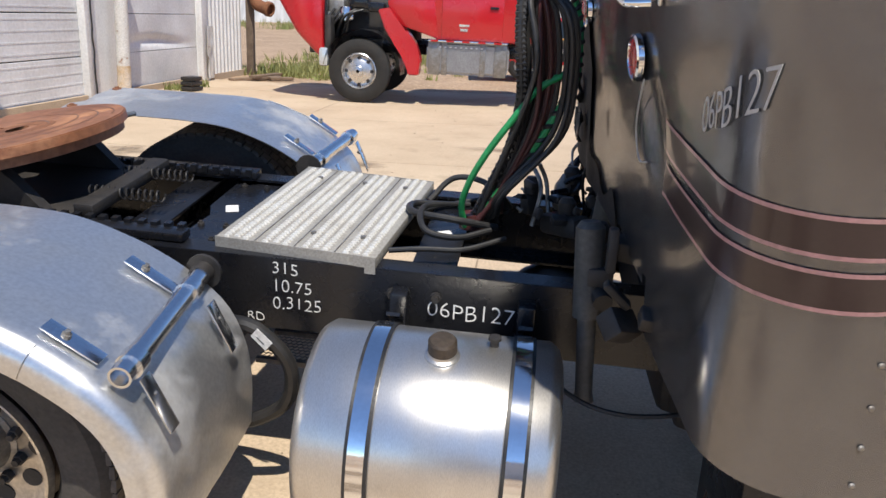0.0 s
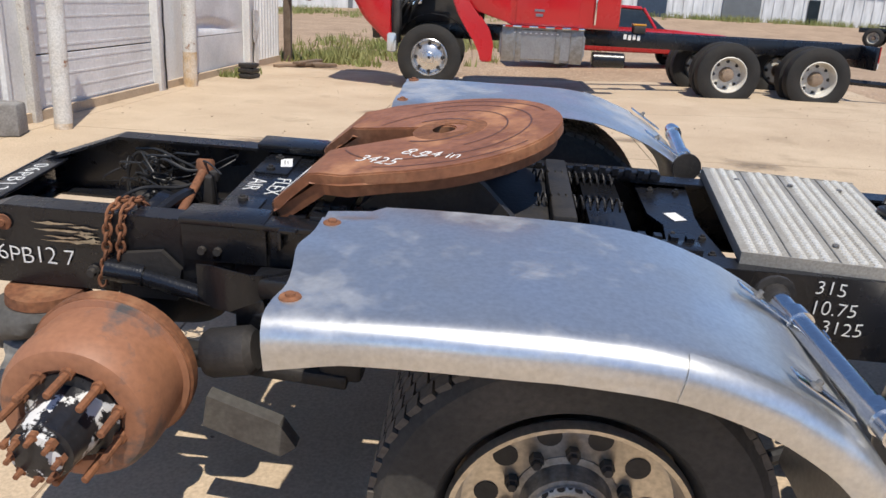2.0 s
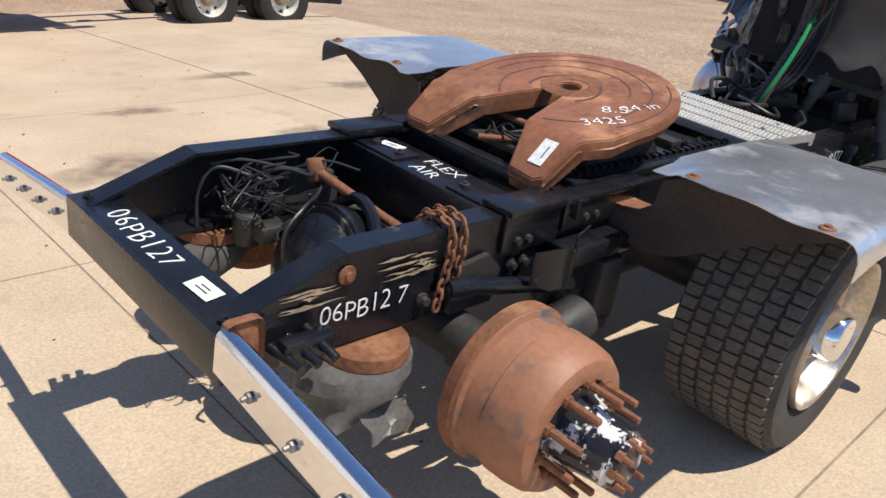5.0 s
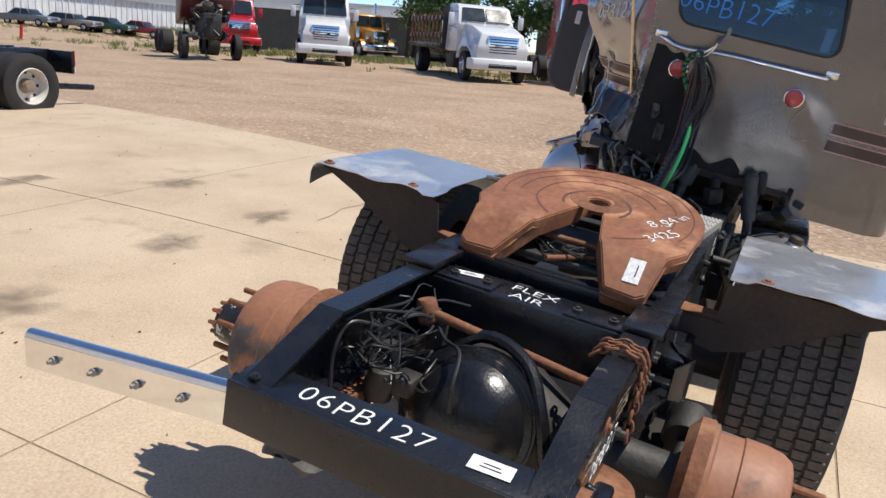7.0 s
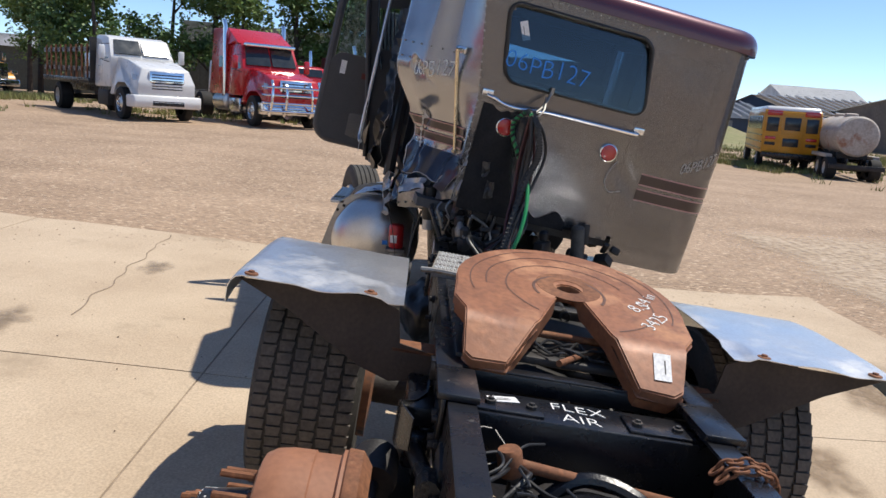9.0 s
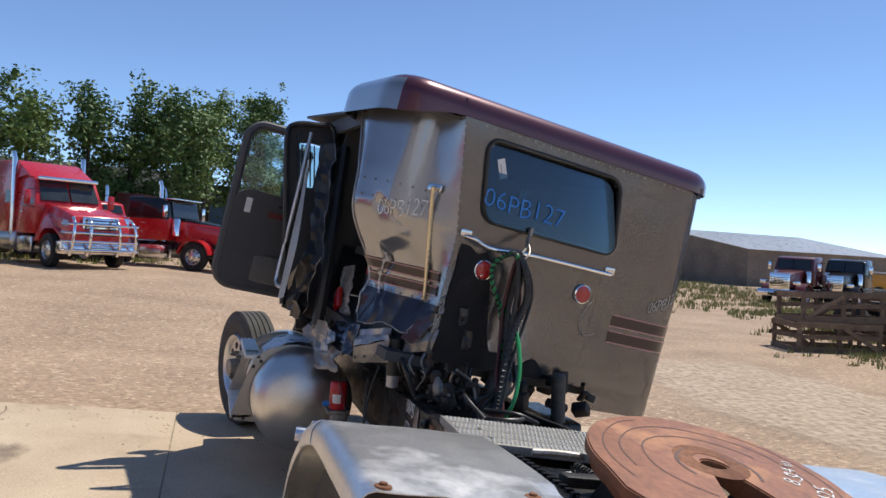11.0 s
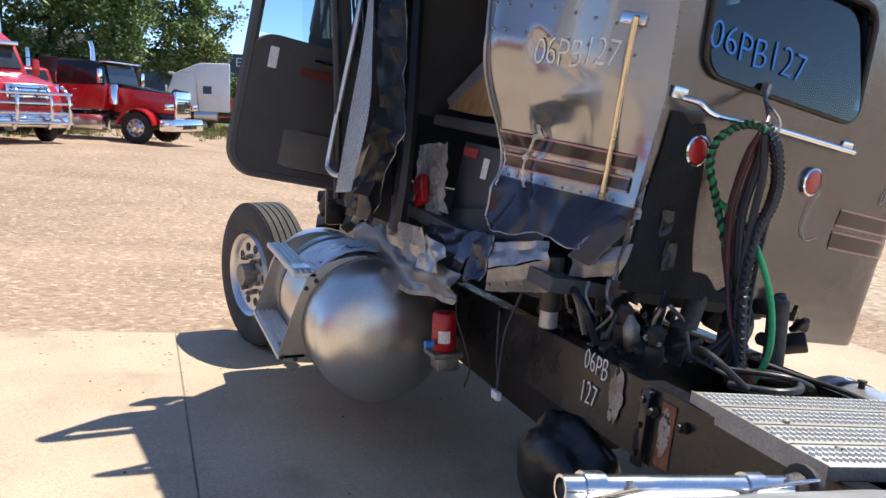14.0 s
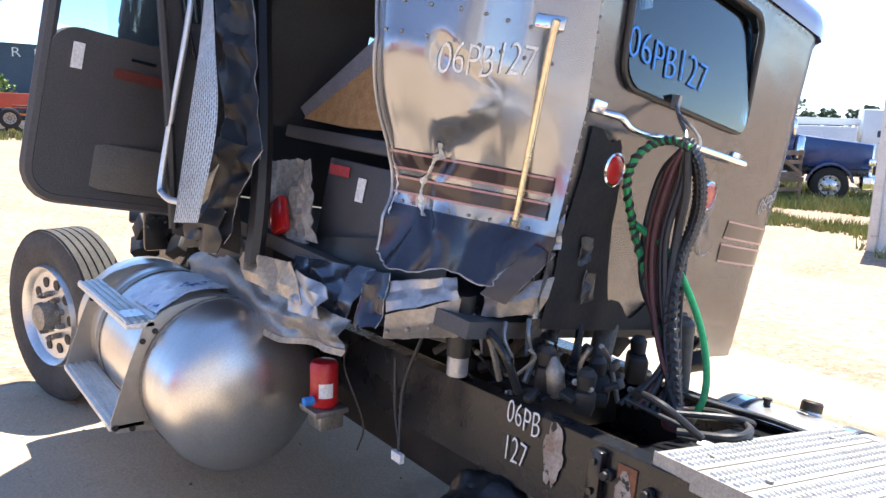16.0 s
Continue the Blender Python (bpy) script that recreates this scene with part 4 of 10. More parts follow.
for s in (-1, 1):
    bm = B()
    for k in range(3):
        cyl(bm, (0.12 + 0.05 * k, s * 0.45, -0.20 + 0.015 * k), (0.14 + 0.05 * k, s * 0.56, -0.21), 0.014)
    box(bm, (0.20, s * 0.49, -0.20), (0.15, 0.05, 0.07), bevel=0.012)
    tpart("tow_bracket", bm, BLACK)

# ---- fenders ----
DARK_BROWN = surface("dark_brown_plate", (0.055, 0.038, 0.028), 0.75, 0, (0.03, 0.022, 0.018), 0.7, 5, 60, 0.3)


def fender(side):
    pts = [(1.425, 0.155), (1.6, 0.166), (1.85, 0.172), (2.1, 0.17), (2.28, 0.158), (2.42, 0.122), (2.55, 0.07), (2.68, -0.01), (2.78, -0.11), (2.835, -0.24), (2.85, -0.38), (2.84, -0.56)]
    path = [Vector((u, 0, w)) for u, w in pts]
    path = spline(path, 4)
    cum = [0]
    for p, q in zip(path, path[1:]):
        cum.append(cum[-1] + (q - p).length)
    v_in, v_out, r = 0.61, (1.28 if side < 0 else 1.24), 0.055

    def at(s):
        d = s * cum[-1]
        for i in range(len(path) - 1):
            if cum[i + 1] >= d:
                k = (d - cum[i]) / (cum[i + 1] - cum[i])
                return path[i].lerp(path[i + 1], k), (path[i + 1] - path[i]).normalized()
        return path[-1], (path[-1] - path[-2]).normalized()

    def f(s, t):
        p, d = at(s)
        n = Vector((-d.z, 0, d.x))
        if n.z < 0 and abs(d.z) < 0.5:
            n = -n
        flat = 0.80
        if t < flat:
            v, drop = v_in + (v_out - r - v_in) * t / flat, 0.0
        else:
            a = (t - flat) / (1 - flat)
            if a < 0.7:
                th = a / 0.7 * math.pi / 2
                v, drop = v_out - r + r * math.sin(th), r * (1 - math.cos(th))
            else:
                v, drop = v_out, r + (a - 0.7) / 0.3 * 0.035
        dent = 0.004 * n3(p.x * 3, v * 4, side) + 0.0018 * n3(p.x * 11, v * 13, side + 5)
        if s < 0.08:
            dent += (0.08 - s) * 0.25 * n3(v * 6, side * 3) - (0.012 if t < 0.1 else 0)
            dent -= (0.08 - s) * 0.3 * smoothstep((t - 0.86) * 6)
        q = p + n * (dent - drop)
        return Vector((q.x + (0.02 * n3(v * 5, side) if s < 0.01 else 0), side * v, q.z))

    bm = B()
    sheet(bm, 46, 26, f, 0.003)
    ob = tpart("fender", bm, ALU_FENDER, "dented polished aluminium half fender over the drive wheel", smooth=60)
    # lap joint in the rolled edge
    bm = B()
    sheet(bm, 14, 10, lambda s, t: (lambda q: Vector((q.x, q.y + side * 0.004, q.z + 0.003)))(f(0.46 + 0.14 * s, 0.82 + 0.18 * t)), 0.003)
    tpart("lap_strip", bm, ALU_FENDER, parent=ob, smooth=60)
    for v in (0.735, 1.165):
        bm = B()
        lathe(bm, [(0, 0.026), (0.005, 0.024), (0.007, 0.012), (0.013, 0.011)], (1.462, side * v, 0.158), Z, 14)
        tpart("fender_bolt", bm, RUST, "rusty fender bolt", ob)
    # end bracket plate
    bm = B()
    poly = [(1.22, 0.13), (0.70, 0.135), (0.62, 0.10), (0.60, -0.02), (0.46, -0.045), (0.46, -0.14), (0.62, -0.17), (0.74, -0.13), (1.02, 0.04)]
    prism(bm, [(side * v, w) for v, w in poly], 0.008, axes((1.50, 0, 0), Y, Z))
    tpart("fender_bracket", bm, DARK_BROWN, "dark brown fender hanger plate", ob)
    bm = B()
    box(bm, (1.56, side * 0.54, -0.045), (0.12, 0.17, 0.012))
    tpart("bracket_shelf", bm, RUST, parent=ob)
    # support tube across the front
    bm = B()
    c0, c1 = Vector((2.70, side * 0.60, 0.0)), Vector((2.755, side * 1.235, 0.0))
    d = (c1 - c0)
    lathe(bm, [(0, 0.031), (d.length, 0.031), (d.length, 0.024), (d.length - 0.1, 0.024)], c0, d, 20)
    tb = tpart("support_tube", bm, ALU, "scuffed polished fender support tube", ob)
    for v in (0.74, 1.16):
        bm = B()
        lathe(bm, [(0, 0.038), (0.05, 0.038)], c0.lerp(c1, (v - 0.60) / 0.635) - Vector((0, side * 0.025, 0)), d, 20)
        tpart("tube_clamp", bm, ALU, parent=ob)
        for (u, w, ang) in ((2.61, 0.055, 32), (2.825, -0.10, 66)):
            bm = B()
            box(bm, (u, side * (v + 0.02), w), (0.17, 0.05, 0.006), Matrix.Rotation(radians(ang), 3, "Y"), bevel=0.002)
            tpart("clamp_plate", bm, ALU, parent=ob)
            bm = B()
            lathe(bm, [(0, 0.014), (0.009, 0.013), (0.01, 0.008), (0.02, 0.007)], (u - 0.02, side * (v + 0.02), w + 0.014), (0.5, 0, 1), 8)
            tpart("bolt", bm, STEEL, parent=ob)
    bm = B()
    lathe(bm, [(0, 0.06), (0.012, 0.06), (0.013, 0.04), (0.05, 0.035)], (2.70, side * 0.588, 0.0), (0, side, 0), 16)
    tpart("tube_flange", bm, BLACK_DUSTY, parent=ob)


for s in (-1, 1):
    fender(s)

# ---- fifth wheel ----
FW = Matrix.Translation((1.69, -0.02, 0.245)) @ pose(0, 0, 0, 0, -11, 0) @ pose(0, 0, 0, 0, 0, -4)


def fw_drop(v):
    x = v.co.x
    if x < -0.36:
        v.co.z -= (-0.36 - x) * 0.62
    return v


def outline(grow=0.0):
    arc = [(-0.03 + (0.445 + grow) * math.cos(radians(a)), (0.445 + grow) * math.sin(radians(a))) for a in range(-98, 99, 7)]
    left = [(-0.24, 0.44), (-0.33, 0.395), (-0.50, 0.375), (-0.52, 0.345), (-0.515, 0.225), (-0.33, 0.125), (-0.09, 0.052)]
    throat = [(0.0 + 0.05 * math.sin(radians(a)), 0.05 * math.cos(radians(a))) for a in range(0, 181, 30)]
    right = [(x, -y) for x, y in reversed(left)]
    return arc + left + throat + right


bm = B()
prism(bm, outline(), 0.032, Matrix.Translation((0, 0, -0.032)))
for x in (-0.36, -0.40, -0.44, -0.48):
    bmesh.ops.bisect_plane(bm, geom=bm.verts[:] + bm.edges[:] + bm.faces[:], plane_co=(x, 0, 0), plane_no=(1, 0, 0))
for v in bm.verts:
    fw_drop(v)
bmesh.ops.triangulate(bm, faces=[f for f in bm.faces if len(f.verts) > 4])
bmesh.ops.bevel(bm, geom=[e for e in bm.edges if len(e.link_faces) == 2 and e.calc_face_angle(0) > 1.0], offset=0.005, segments=2, affect="EDGES")
fw = part("fifth_wheel", bm, RUST_PLATE, truck, "rusty worn fifth wheel coupling plate tilted to the rear", T @ FW, 40)
# skirt, grease rings and ribs
bm = B()
ring = outline(-0.012)
lo, hi = [], []
for x, y in ring:
    k = max(0, -0.36 - x) * 0.62
    hi.append(bm.verts.new((x * 0.985, y * 0.985, -0.028 - k)))
    lo.append(bm.verts.new((x * 0.975, y * 0.975, -0.075 - k)))
for i in range(len(ring)):
    j = (i + 1) % len(ring)
    bm.faces.new((hi[i], hi[j], lo[j], lo[i]))
part("skirt", bm, RUST_PLATE, fw, "", T @ FW, 40)
for (r, a0, a1, w) in ((0.33, -150, 100, 0.003), (0.25, -60, 150, 0.003), (0.14, -120, 120, 0.006), (0.39, 20, 110, 0.0025), (0.40, -110, -35, 0.0025)):
    bm = B()
    last = None
    for a in range(a0, a1 + 1, 5):
        c, s_ = math.cos(radians(a)), math.sin(radians(a))
        wob = 1 + 0.03 * n3(a * 0.03, r * 9)
        pr = [bm.verts.new((-0.02 + (r + d) * wob * c, (r + d) * wob * s_, 0.0012)) for d in (-w, w)]
        if last and pr[0].co.x > -0.30:
            bm.faces.new((last[0], pr[0], pr[1], last[1]))
        last = pr
    part("grease_groove", bm, surface("old_dark_grease", (0.10, 0.045, 0.028), 0.5, 0, (0.15, 0.065, 0.038), 0.7, 12, 60, 0.3), fw, "", T @ FW, 0)
bm = B()
lathe(bm, [(0, 0.13), (0.001, 0.128), (0.0015, 0.06)], (0.03, 0, 0), Z, 32, cap=False)
part("worn_ring", bm, RUST, fw, "", T @ FW, 0)
FWT = T @ FW
writing("paint_note", "8.5", 0.085, axes((-0.10, -0.26, 0.0018), (0.75, -0.66, 0), (0.66, 0.75, 0)), CHALK, fw, "white hand-painted numbers", frame_m=FWT)
writing("paint_note", "24 in", 0.075, axes((-0.03, -0.31, 0.0018), (0.80, -0.3, 0), (0.3, 0.80, 0)), CHALK, fw, frame_m=FWT)
writing("paint_note", "3425", 0.085, axes((-0.24, -0.30, 0.0018), (0.88, -0.45, 0), (0.45, 0.88, 0)), CHALK, fw, frame_m=FWT)
paper((-0.475, -0.335, -0.069), (1, 0.05, 0.62), (0, 1, 0), 0.105, 0.06, fw, FWT, bars=1)
# mounting brackets, slide racks, springs, release handle
for s in (-1, 1):
    bm = B()
    prism(bm, [(1.45, 0.03), (1.98, 0.03), (1.86, 0.15), (1.78, 0.21), (1.66, 0.21), (1.56, 0.14)], 0.05, axes((0, -0.025 + s * 0.27 + 0.025, 0), X, Z))
    cyl(bm, (1.72, -0.025 + s * 0.22, 0.17), (1.72, -0.025 + s * 0.34, 0.17), 0.035)
    tpart("pivot_bracket", bm, BLACK_DUSTY, parent=fw)
    bm = B()
    box(bm, (1.93, s * 0.37, 0.022), (1.22, 0.07, 0.03), bevel=0.003)
    for k in range(24):
        box(bm, (1.36 + k * 0.05, s * 0.335, 0.036), (0.024, 0.03, 0.03))
    tpart("slide_rack", bm, BLACK, "black toothed slide rail", fw)
    bm = B()
    tube(bm, [(2.03 + 0.30 * k / 120, 0.02 + s * 0.13 + 0.022 * math.cos(k * 0.63), 0.055 + 0.022 * math.sin(k * 0.63)) for k in range(121)], 0.004, 5, smooth=False)
    tpart("return_spring", bm, BLACK_DUSTY, parent=fw)
for name, c, d in (("slide_carriage", (1.78, 0, 0.02), (0.66, 0.60, 0.03)), ("slide_bar", (2.12, 0, 0.05), (0.08, 0.62, 0.05)), ("slide_bar", (1.40, 0, 0.035), (0.07, 0.66, 0.03))):
    bm = B()
    box(bm, c, d, bevel=0.01)
    tpart(name, bm, BLACK_DUSTY, parent=fw)
bm = B()
cyl(bm, (1.30, 0.05, 0.06), (1.5, -0.12, 0.07), 0.012)
cyl(bm, (1.55, 0.18, 0.09), (1.55, -0.2, 0.09), 0.014)
tpart("lock_bar", bm, RUST, parent=fw)
bm = B()
tube(bm, [(1.85, 0.38, 0.20), (1.87, 0.48, 0.20), (1.88, 0.56, 0.195)], 0.012, 8)
tpart("release_handle", bm, STEEL, parent=fw)
rnd = random.Random(3)
for k in range(8):
    bm = B()
    c = Vector((1.38 + 0.1 * rnd.random(), rnd.uniform(-0.12, 0.12), 0.05))
    tube(bm, [c + Vector((rnd.uniform(-0.05, 0.05), -0.08 + 0.05 * i, rnd.uniform(0, 0.04))) for i in range(5)], 0.005, 6)
    tpart("cable", bm, RUBBER)

# chain over the right rail
chain = thing("chain", (0.68, -0.44, 0.4), "rusty steel chain hung over the black frame rail", "chain")
cp = spline([(0.705, -0.30, -0.03), (0.70, -0.35, 0.016), (0.70, -0.42, 0.022), (0.695, -0.455, 0.0), (0.69, -0.468, -0.06), (0.68, -0.468, -0.13), (0.665, -0.47, -0.19), (0.655, -0.475, -0.25)], 12)
cp2 = [p + Vector((0.045, 0.0, 0.004)) for p in cp[:-18]]
for path_ in (cp, cp2):
    acc, last, k = 0, path_[0], 0
    for p, q in zip(path_, path_[1:]):
        acc += (q - p).length
        if acc > 0.027:
            acc, k = 0, k + 1
            d = (q - p).normalized()
            a, u, v = basis(d)
            w = u if k % 2 else v
            link = [p + d * (0.021 * math.cos(t)) + w * (0.013 * math.sin(t)) for t in [2 * math.pi * i / 14 for i in range(15)]]
            bm = B()
            tube(bm, link, 0.0052, 6, smooth=False)
            part("link", bm, RUST, chain, "", T)

# ---- deck plate ----
bm = B()
DK = Matrix.Translation((2.985, 0.018, 0.012)) @ pose(0, 0, 0, 0, 0, -5)
box(bm, (0, 0, 0.006), (0.585, 0.87, 0.042), bevel=0.004)
for s in (-1, 1):
    box(bm, (0, s * 0.4365, -0.002), (0.585, 0.004, 0.062))
# base darker than the grip buttons, for contrast
deck = part("deck_plate", bm, surface("darker_deck_aluminium", (0.42, 0.40, 0.36), 0.5, 0.3, (0.30, 0.28, 0.25), 0.7, 9, 120, 0.2), truck, "cast aluminium walkway deck plate with raised grip buttons", T @ DK)
bm = B()
rnd = random.Random(9)
for band in range(4):
    for row in range(3):
        u = -0.292 + 0.146 * (band + 0.5) + (row - 1) * 0.036
        for k in range(40):
            v = -0.425 + 0.0215 * k + (0.0107 if row % 2 else 0)
            ring_lo = [bm.verts.new((u + 0.014 * math.cos(i * 1.0472), v + 0.0068 * math.sin(i * 1.0472), 0.026)) for i in range(6)]
            ring_hi = [bm.verts.new((u + 0.009 * math.cos(i * 1.0472), v + 0.0035 * math.sin(i * 1.0472), 0.0345)) for i in range(6)]
            bm.faces.new(ring_hi)
            for i in range(6):
                bm.faces.new((ring_lo[i], ring_lo[(i + 1) % 6], ring_hi[(i + 1) % 6], ring_hi[i]))
part("grip_buttons", bm, ALU_DECK, deck, "", T @ DK, 0)["kind"] = "stuff"
for band in range(3):
    bm = B()
    box(bm, (-0.146 + 0.146 * band, 0, 0.0285), (0.004, 0.865, 0.003))
    part("plank_gap", bm, STEEL, deck, "dark gap between the deck planks", T @ DK, 0)
# thin darker lines along the button rows
for band in range(4):
    for row in range(3):
        bm = B()
        box(bm, (-0.292 + 0.146 * (band + 0.5) + (row - 1) * 0.027, 0, 0.0272), (0.0016, 0.85, 0.0012))
        part("dark_line", bm, STEEL, deck, "", T @ DK, 0)
for (u, v) in ((0.0, 0.30), (0.18, 0.30), (0.0, -0.30), (0.18, -0.28), (-0.2, 0.3)):
    bm = B()
    lathe(bm, [(0, 0.011), (0.006, 0.010), (0.008, 0.0)], (u + 0.02, v, 0.03), Z, 10)
    part("deck_screw", bm, STEEL, deck, "", T @ DK)


# ---- right fuel tank ----
def fuel_tank_right():
    o = Vector((3.13, -0.80, -0.375))
    r = 0.325
    bm = B()
    lathe(bm, [(0.0, 0.0), (0.0, r - 0.055), (0.012, r - 0.02), (0.04, r), (0.71, r), (0.738, r - 0.02), (0.75, r - 0.055), (0.75, 0.0)], o, X, 72, cap=False)
    t = tpart("fuel_tank", bm, ALU_TANK, "brushed aluminium round fuel tank held by polished straps", smooth=40)
    for u in (0.20, 0.63):
        bm = B()
        lathe(bm, [(u - 0.034, r + 0.001), (u - 0.034, r + 0.006), (u + 0.034, r + 0.006), (u + 0.034, r + 0.001)], o, X, 72, cap=False)
        tpart("strap_rubber", bm, RUBBER, parent=t)
        bm = B()
        lathe(bm, [(u - 0.024, r + 0.005), (u - 0.024, r + 0.009), (u + 0.024, r + 0.009), (u + 0.024, r + 0.005)], o, X, 72, cap=False)
        tpart("strap", bm, CHROME, "polished tank strap", t)
        bm = B()
        box(bm, o + Vector((u, 0.275, 0.245)), (0.045, 0.16, 0.012), Matrix.Rotation(radians(-35), 3, "X"))
        box(bm, o + Vector((u, 0.33, 0.02)), (0.06, 0.07, 0.6), bevel=0.01)
        tpart("tank_bracket", bm, BLACK, parent=t)
    bm = B()
    a = radians(100)
    d = Vector((0, math.cos(a), math.sin(a)))
    q = o + Vector((0.395, 0, 0)) + d * (r - 0.004)
    lathe(bm, [(0.0, 0.052), (0.008, 0.052), (0.012, 0.044), (0.02, 0.042)], q, d, 24)
    neck = tpart("filler_neck", bm, ALU_TANK, parent=t)
    bm = B()
    lathe(bm, [(0.018, 0.040), (0.022, 0.043), (0.055, 0.042), (0.062, 0.036), (0.064, 0.0)], q, d, 24)
    tpart("fuel_cap", bm, surface("oily_brown_cap", (0.10, 0.075, 0.055), 0.5, 0.5, (0.05, 0.04, 0.03), 0.7, 12, 80, 0.3), "oily brown fuel cap", neck)
    bm = B()
    q = o + Vector((0.54, 0.02, r))
    lathe(bm, [(0, 0.014), (0.02, 0.014), (0.021, 0.02), (0.03, 0.02)], q, Z, 10)
    tpart("vent_fitting", bm, BLACK_DUSTY, parent=t)


fuel_tank_right()
# clutter between the right tank and the drive wheel: hose loop, mesh step panels, fittings
bm = B()
tube(bm, [(2.62, -0.50, -0.06), (2.70, -0.56, -0.18), (2.86, -0.58, -0.20), (2.97, -0.57, -0.33), (2.95, -0.56, -0.50), (2.80, -0.56, -0.60), (2.68, -0.56, -0.60)], 0.026, 10)
tpart("air_hose", bm, RUBBER)
bm = B()
for k in range(3):
    cyl(bm, (2.60 + 0.03 * k, -0.47, -0.06 - 0.05 * k), (2.64 + 0.03 * k, -0.56, -0.07 - 0.06 * k), 0.022)
box(bm, (2.66, -0.52, -0.22), (0.08, 0.07, 0.12), bevel=0.015)
tpart("air_valve", bm, BLACK_DUSTY)
paper((2.85, -0.60, -0.22), (0.6, -0.1, -0.5), (0.5, -0.2, 0.8), 0.07, 0.05, truck, bars=1)
writing("paint_note", "RD", 0.05, axes((2.78, -0.4478, -0.245), X, Z), CHALK, rails[-1], frame_m=T)
for (u0, u1, v0, v1) in ((2.75, 3.0, -0.3, -0.08), (2.75, 3.0, 0.02, 0.24)):
    bm = B()
    n = 12
    for k in range(n):
        for j in range(10):
            u = u0 + (u1 - u0) * (k + 0.5 * (j % 2)) / n
            v = v0 + (v1 - v0) * j / 10
            tube(bm, [(u, v, -0.5), (u + (u1 - u0) / n * 0.5, v + 0.011, -0.5), (u + (u1 - u0) / n, v, -0.5)], 0.003, 4, smooth=False)
    box(bm, ((u0 + u1) / 2, v0, -0.5), (u1 - u0, 0.02, 0.02))
    box(bm, ((u0 + u1) / 2, v1, -0.5), (u1 - u0, 0.02, 0.02))
    tpart("mesh_step", bm, surface("grey_expanded_mesh", (0.22, 0.21, 0.2), 0.6, 0.5, None, 0.5, 12, 80, 0.2), "grey expanded metal mesh panel")
for c, z in (((2.62, -0.2, -0.42), (0.1, 0.5, 0.1)), ((3.05, 0.0, -0.42), (0.08, 0.8, 0.12))):
    tbox("cross_bar", c, z, BLACK_DUSTY, None, 0.01)
bm = B()
cyl(bm, (2.3, 0.0, -0.36), (4.4, 0.0, -0.30), 0.055, seg=16)
tpart("drive_shaft", bm, BLACK_DUSTY)
# extra top parts: rusty plates on the left rail
for (u, du) in ((3.385, 0.07),):
    bm = B()
    box(bm, (u, 0.4435, -0.14), (du, 0.006, 0.22), bevel=0.002)
    tpart("bare_patch", bm, RUST, "rusty patch left by a removed bracket", rails[1])
bm = B()
box(bm, (3.49, 0.455, -0.15), (0.05, 0.03, 0.27), bevel=0.006)
for w in (-0.05, -0.14, -0.24):
    lathe(bm, [(0, 0.012), (0.012, 0.011)], (3.49, 0.47, w), Y, 8)
tpart("rail_bracket", bm, BLACK_GLOSS)


# bare and rusty patches on the left rail
PATCH = surface("bare_rusty_patch", (0.40, 0.36, 0.31), 0.7, 0.1, (0.22, 0.12, 0.07), 0.8, 16, 90, 0.3, spots=(0.03, 0.028, 0.026), spot_scale=18, spot_cut=0.55, spot_soft=0.03)
for (u, w, ru, rw) in ((3.68, -0.10, 0.042, 0.105), (3.39, -0.13, 0.03, 0.085)):
    bm = B()
    ring = [bm.verts.new((u + ru * (1 + 0.5 * n3(math.cos(a) * 2 + u * 5, math.sin(a) * 2)) * math.cos(a), 0.4484, w + rw * (1 + 0.4 * n3(math.cos(a) * 3 + u * 5, math.sin(a) * 3)) * math.sin(a))) for a in [2 * math.pi * k / 24 for k in range(24)]]
    bm.faces.new(ring)
    tpart("bare_patch", bm, PATCH, "", rails[1], smooth=0)


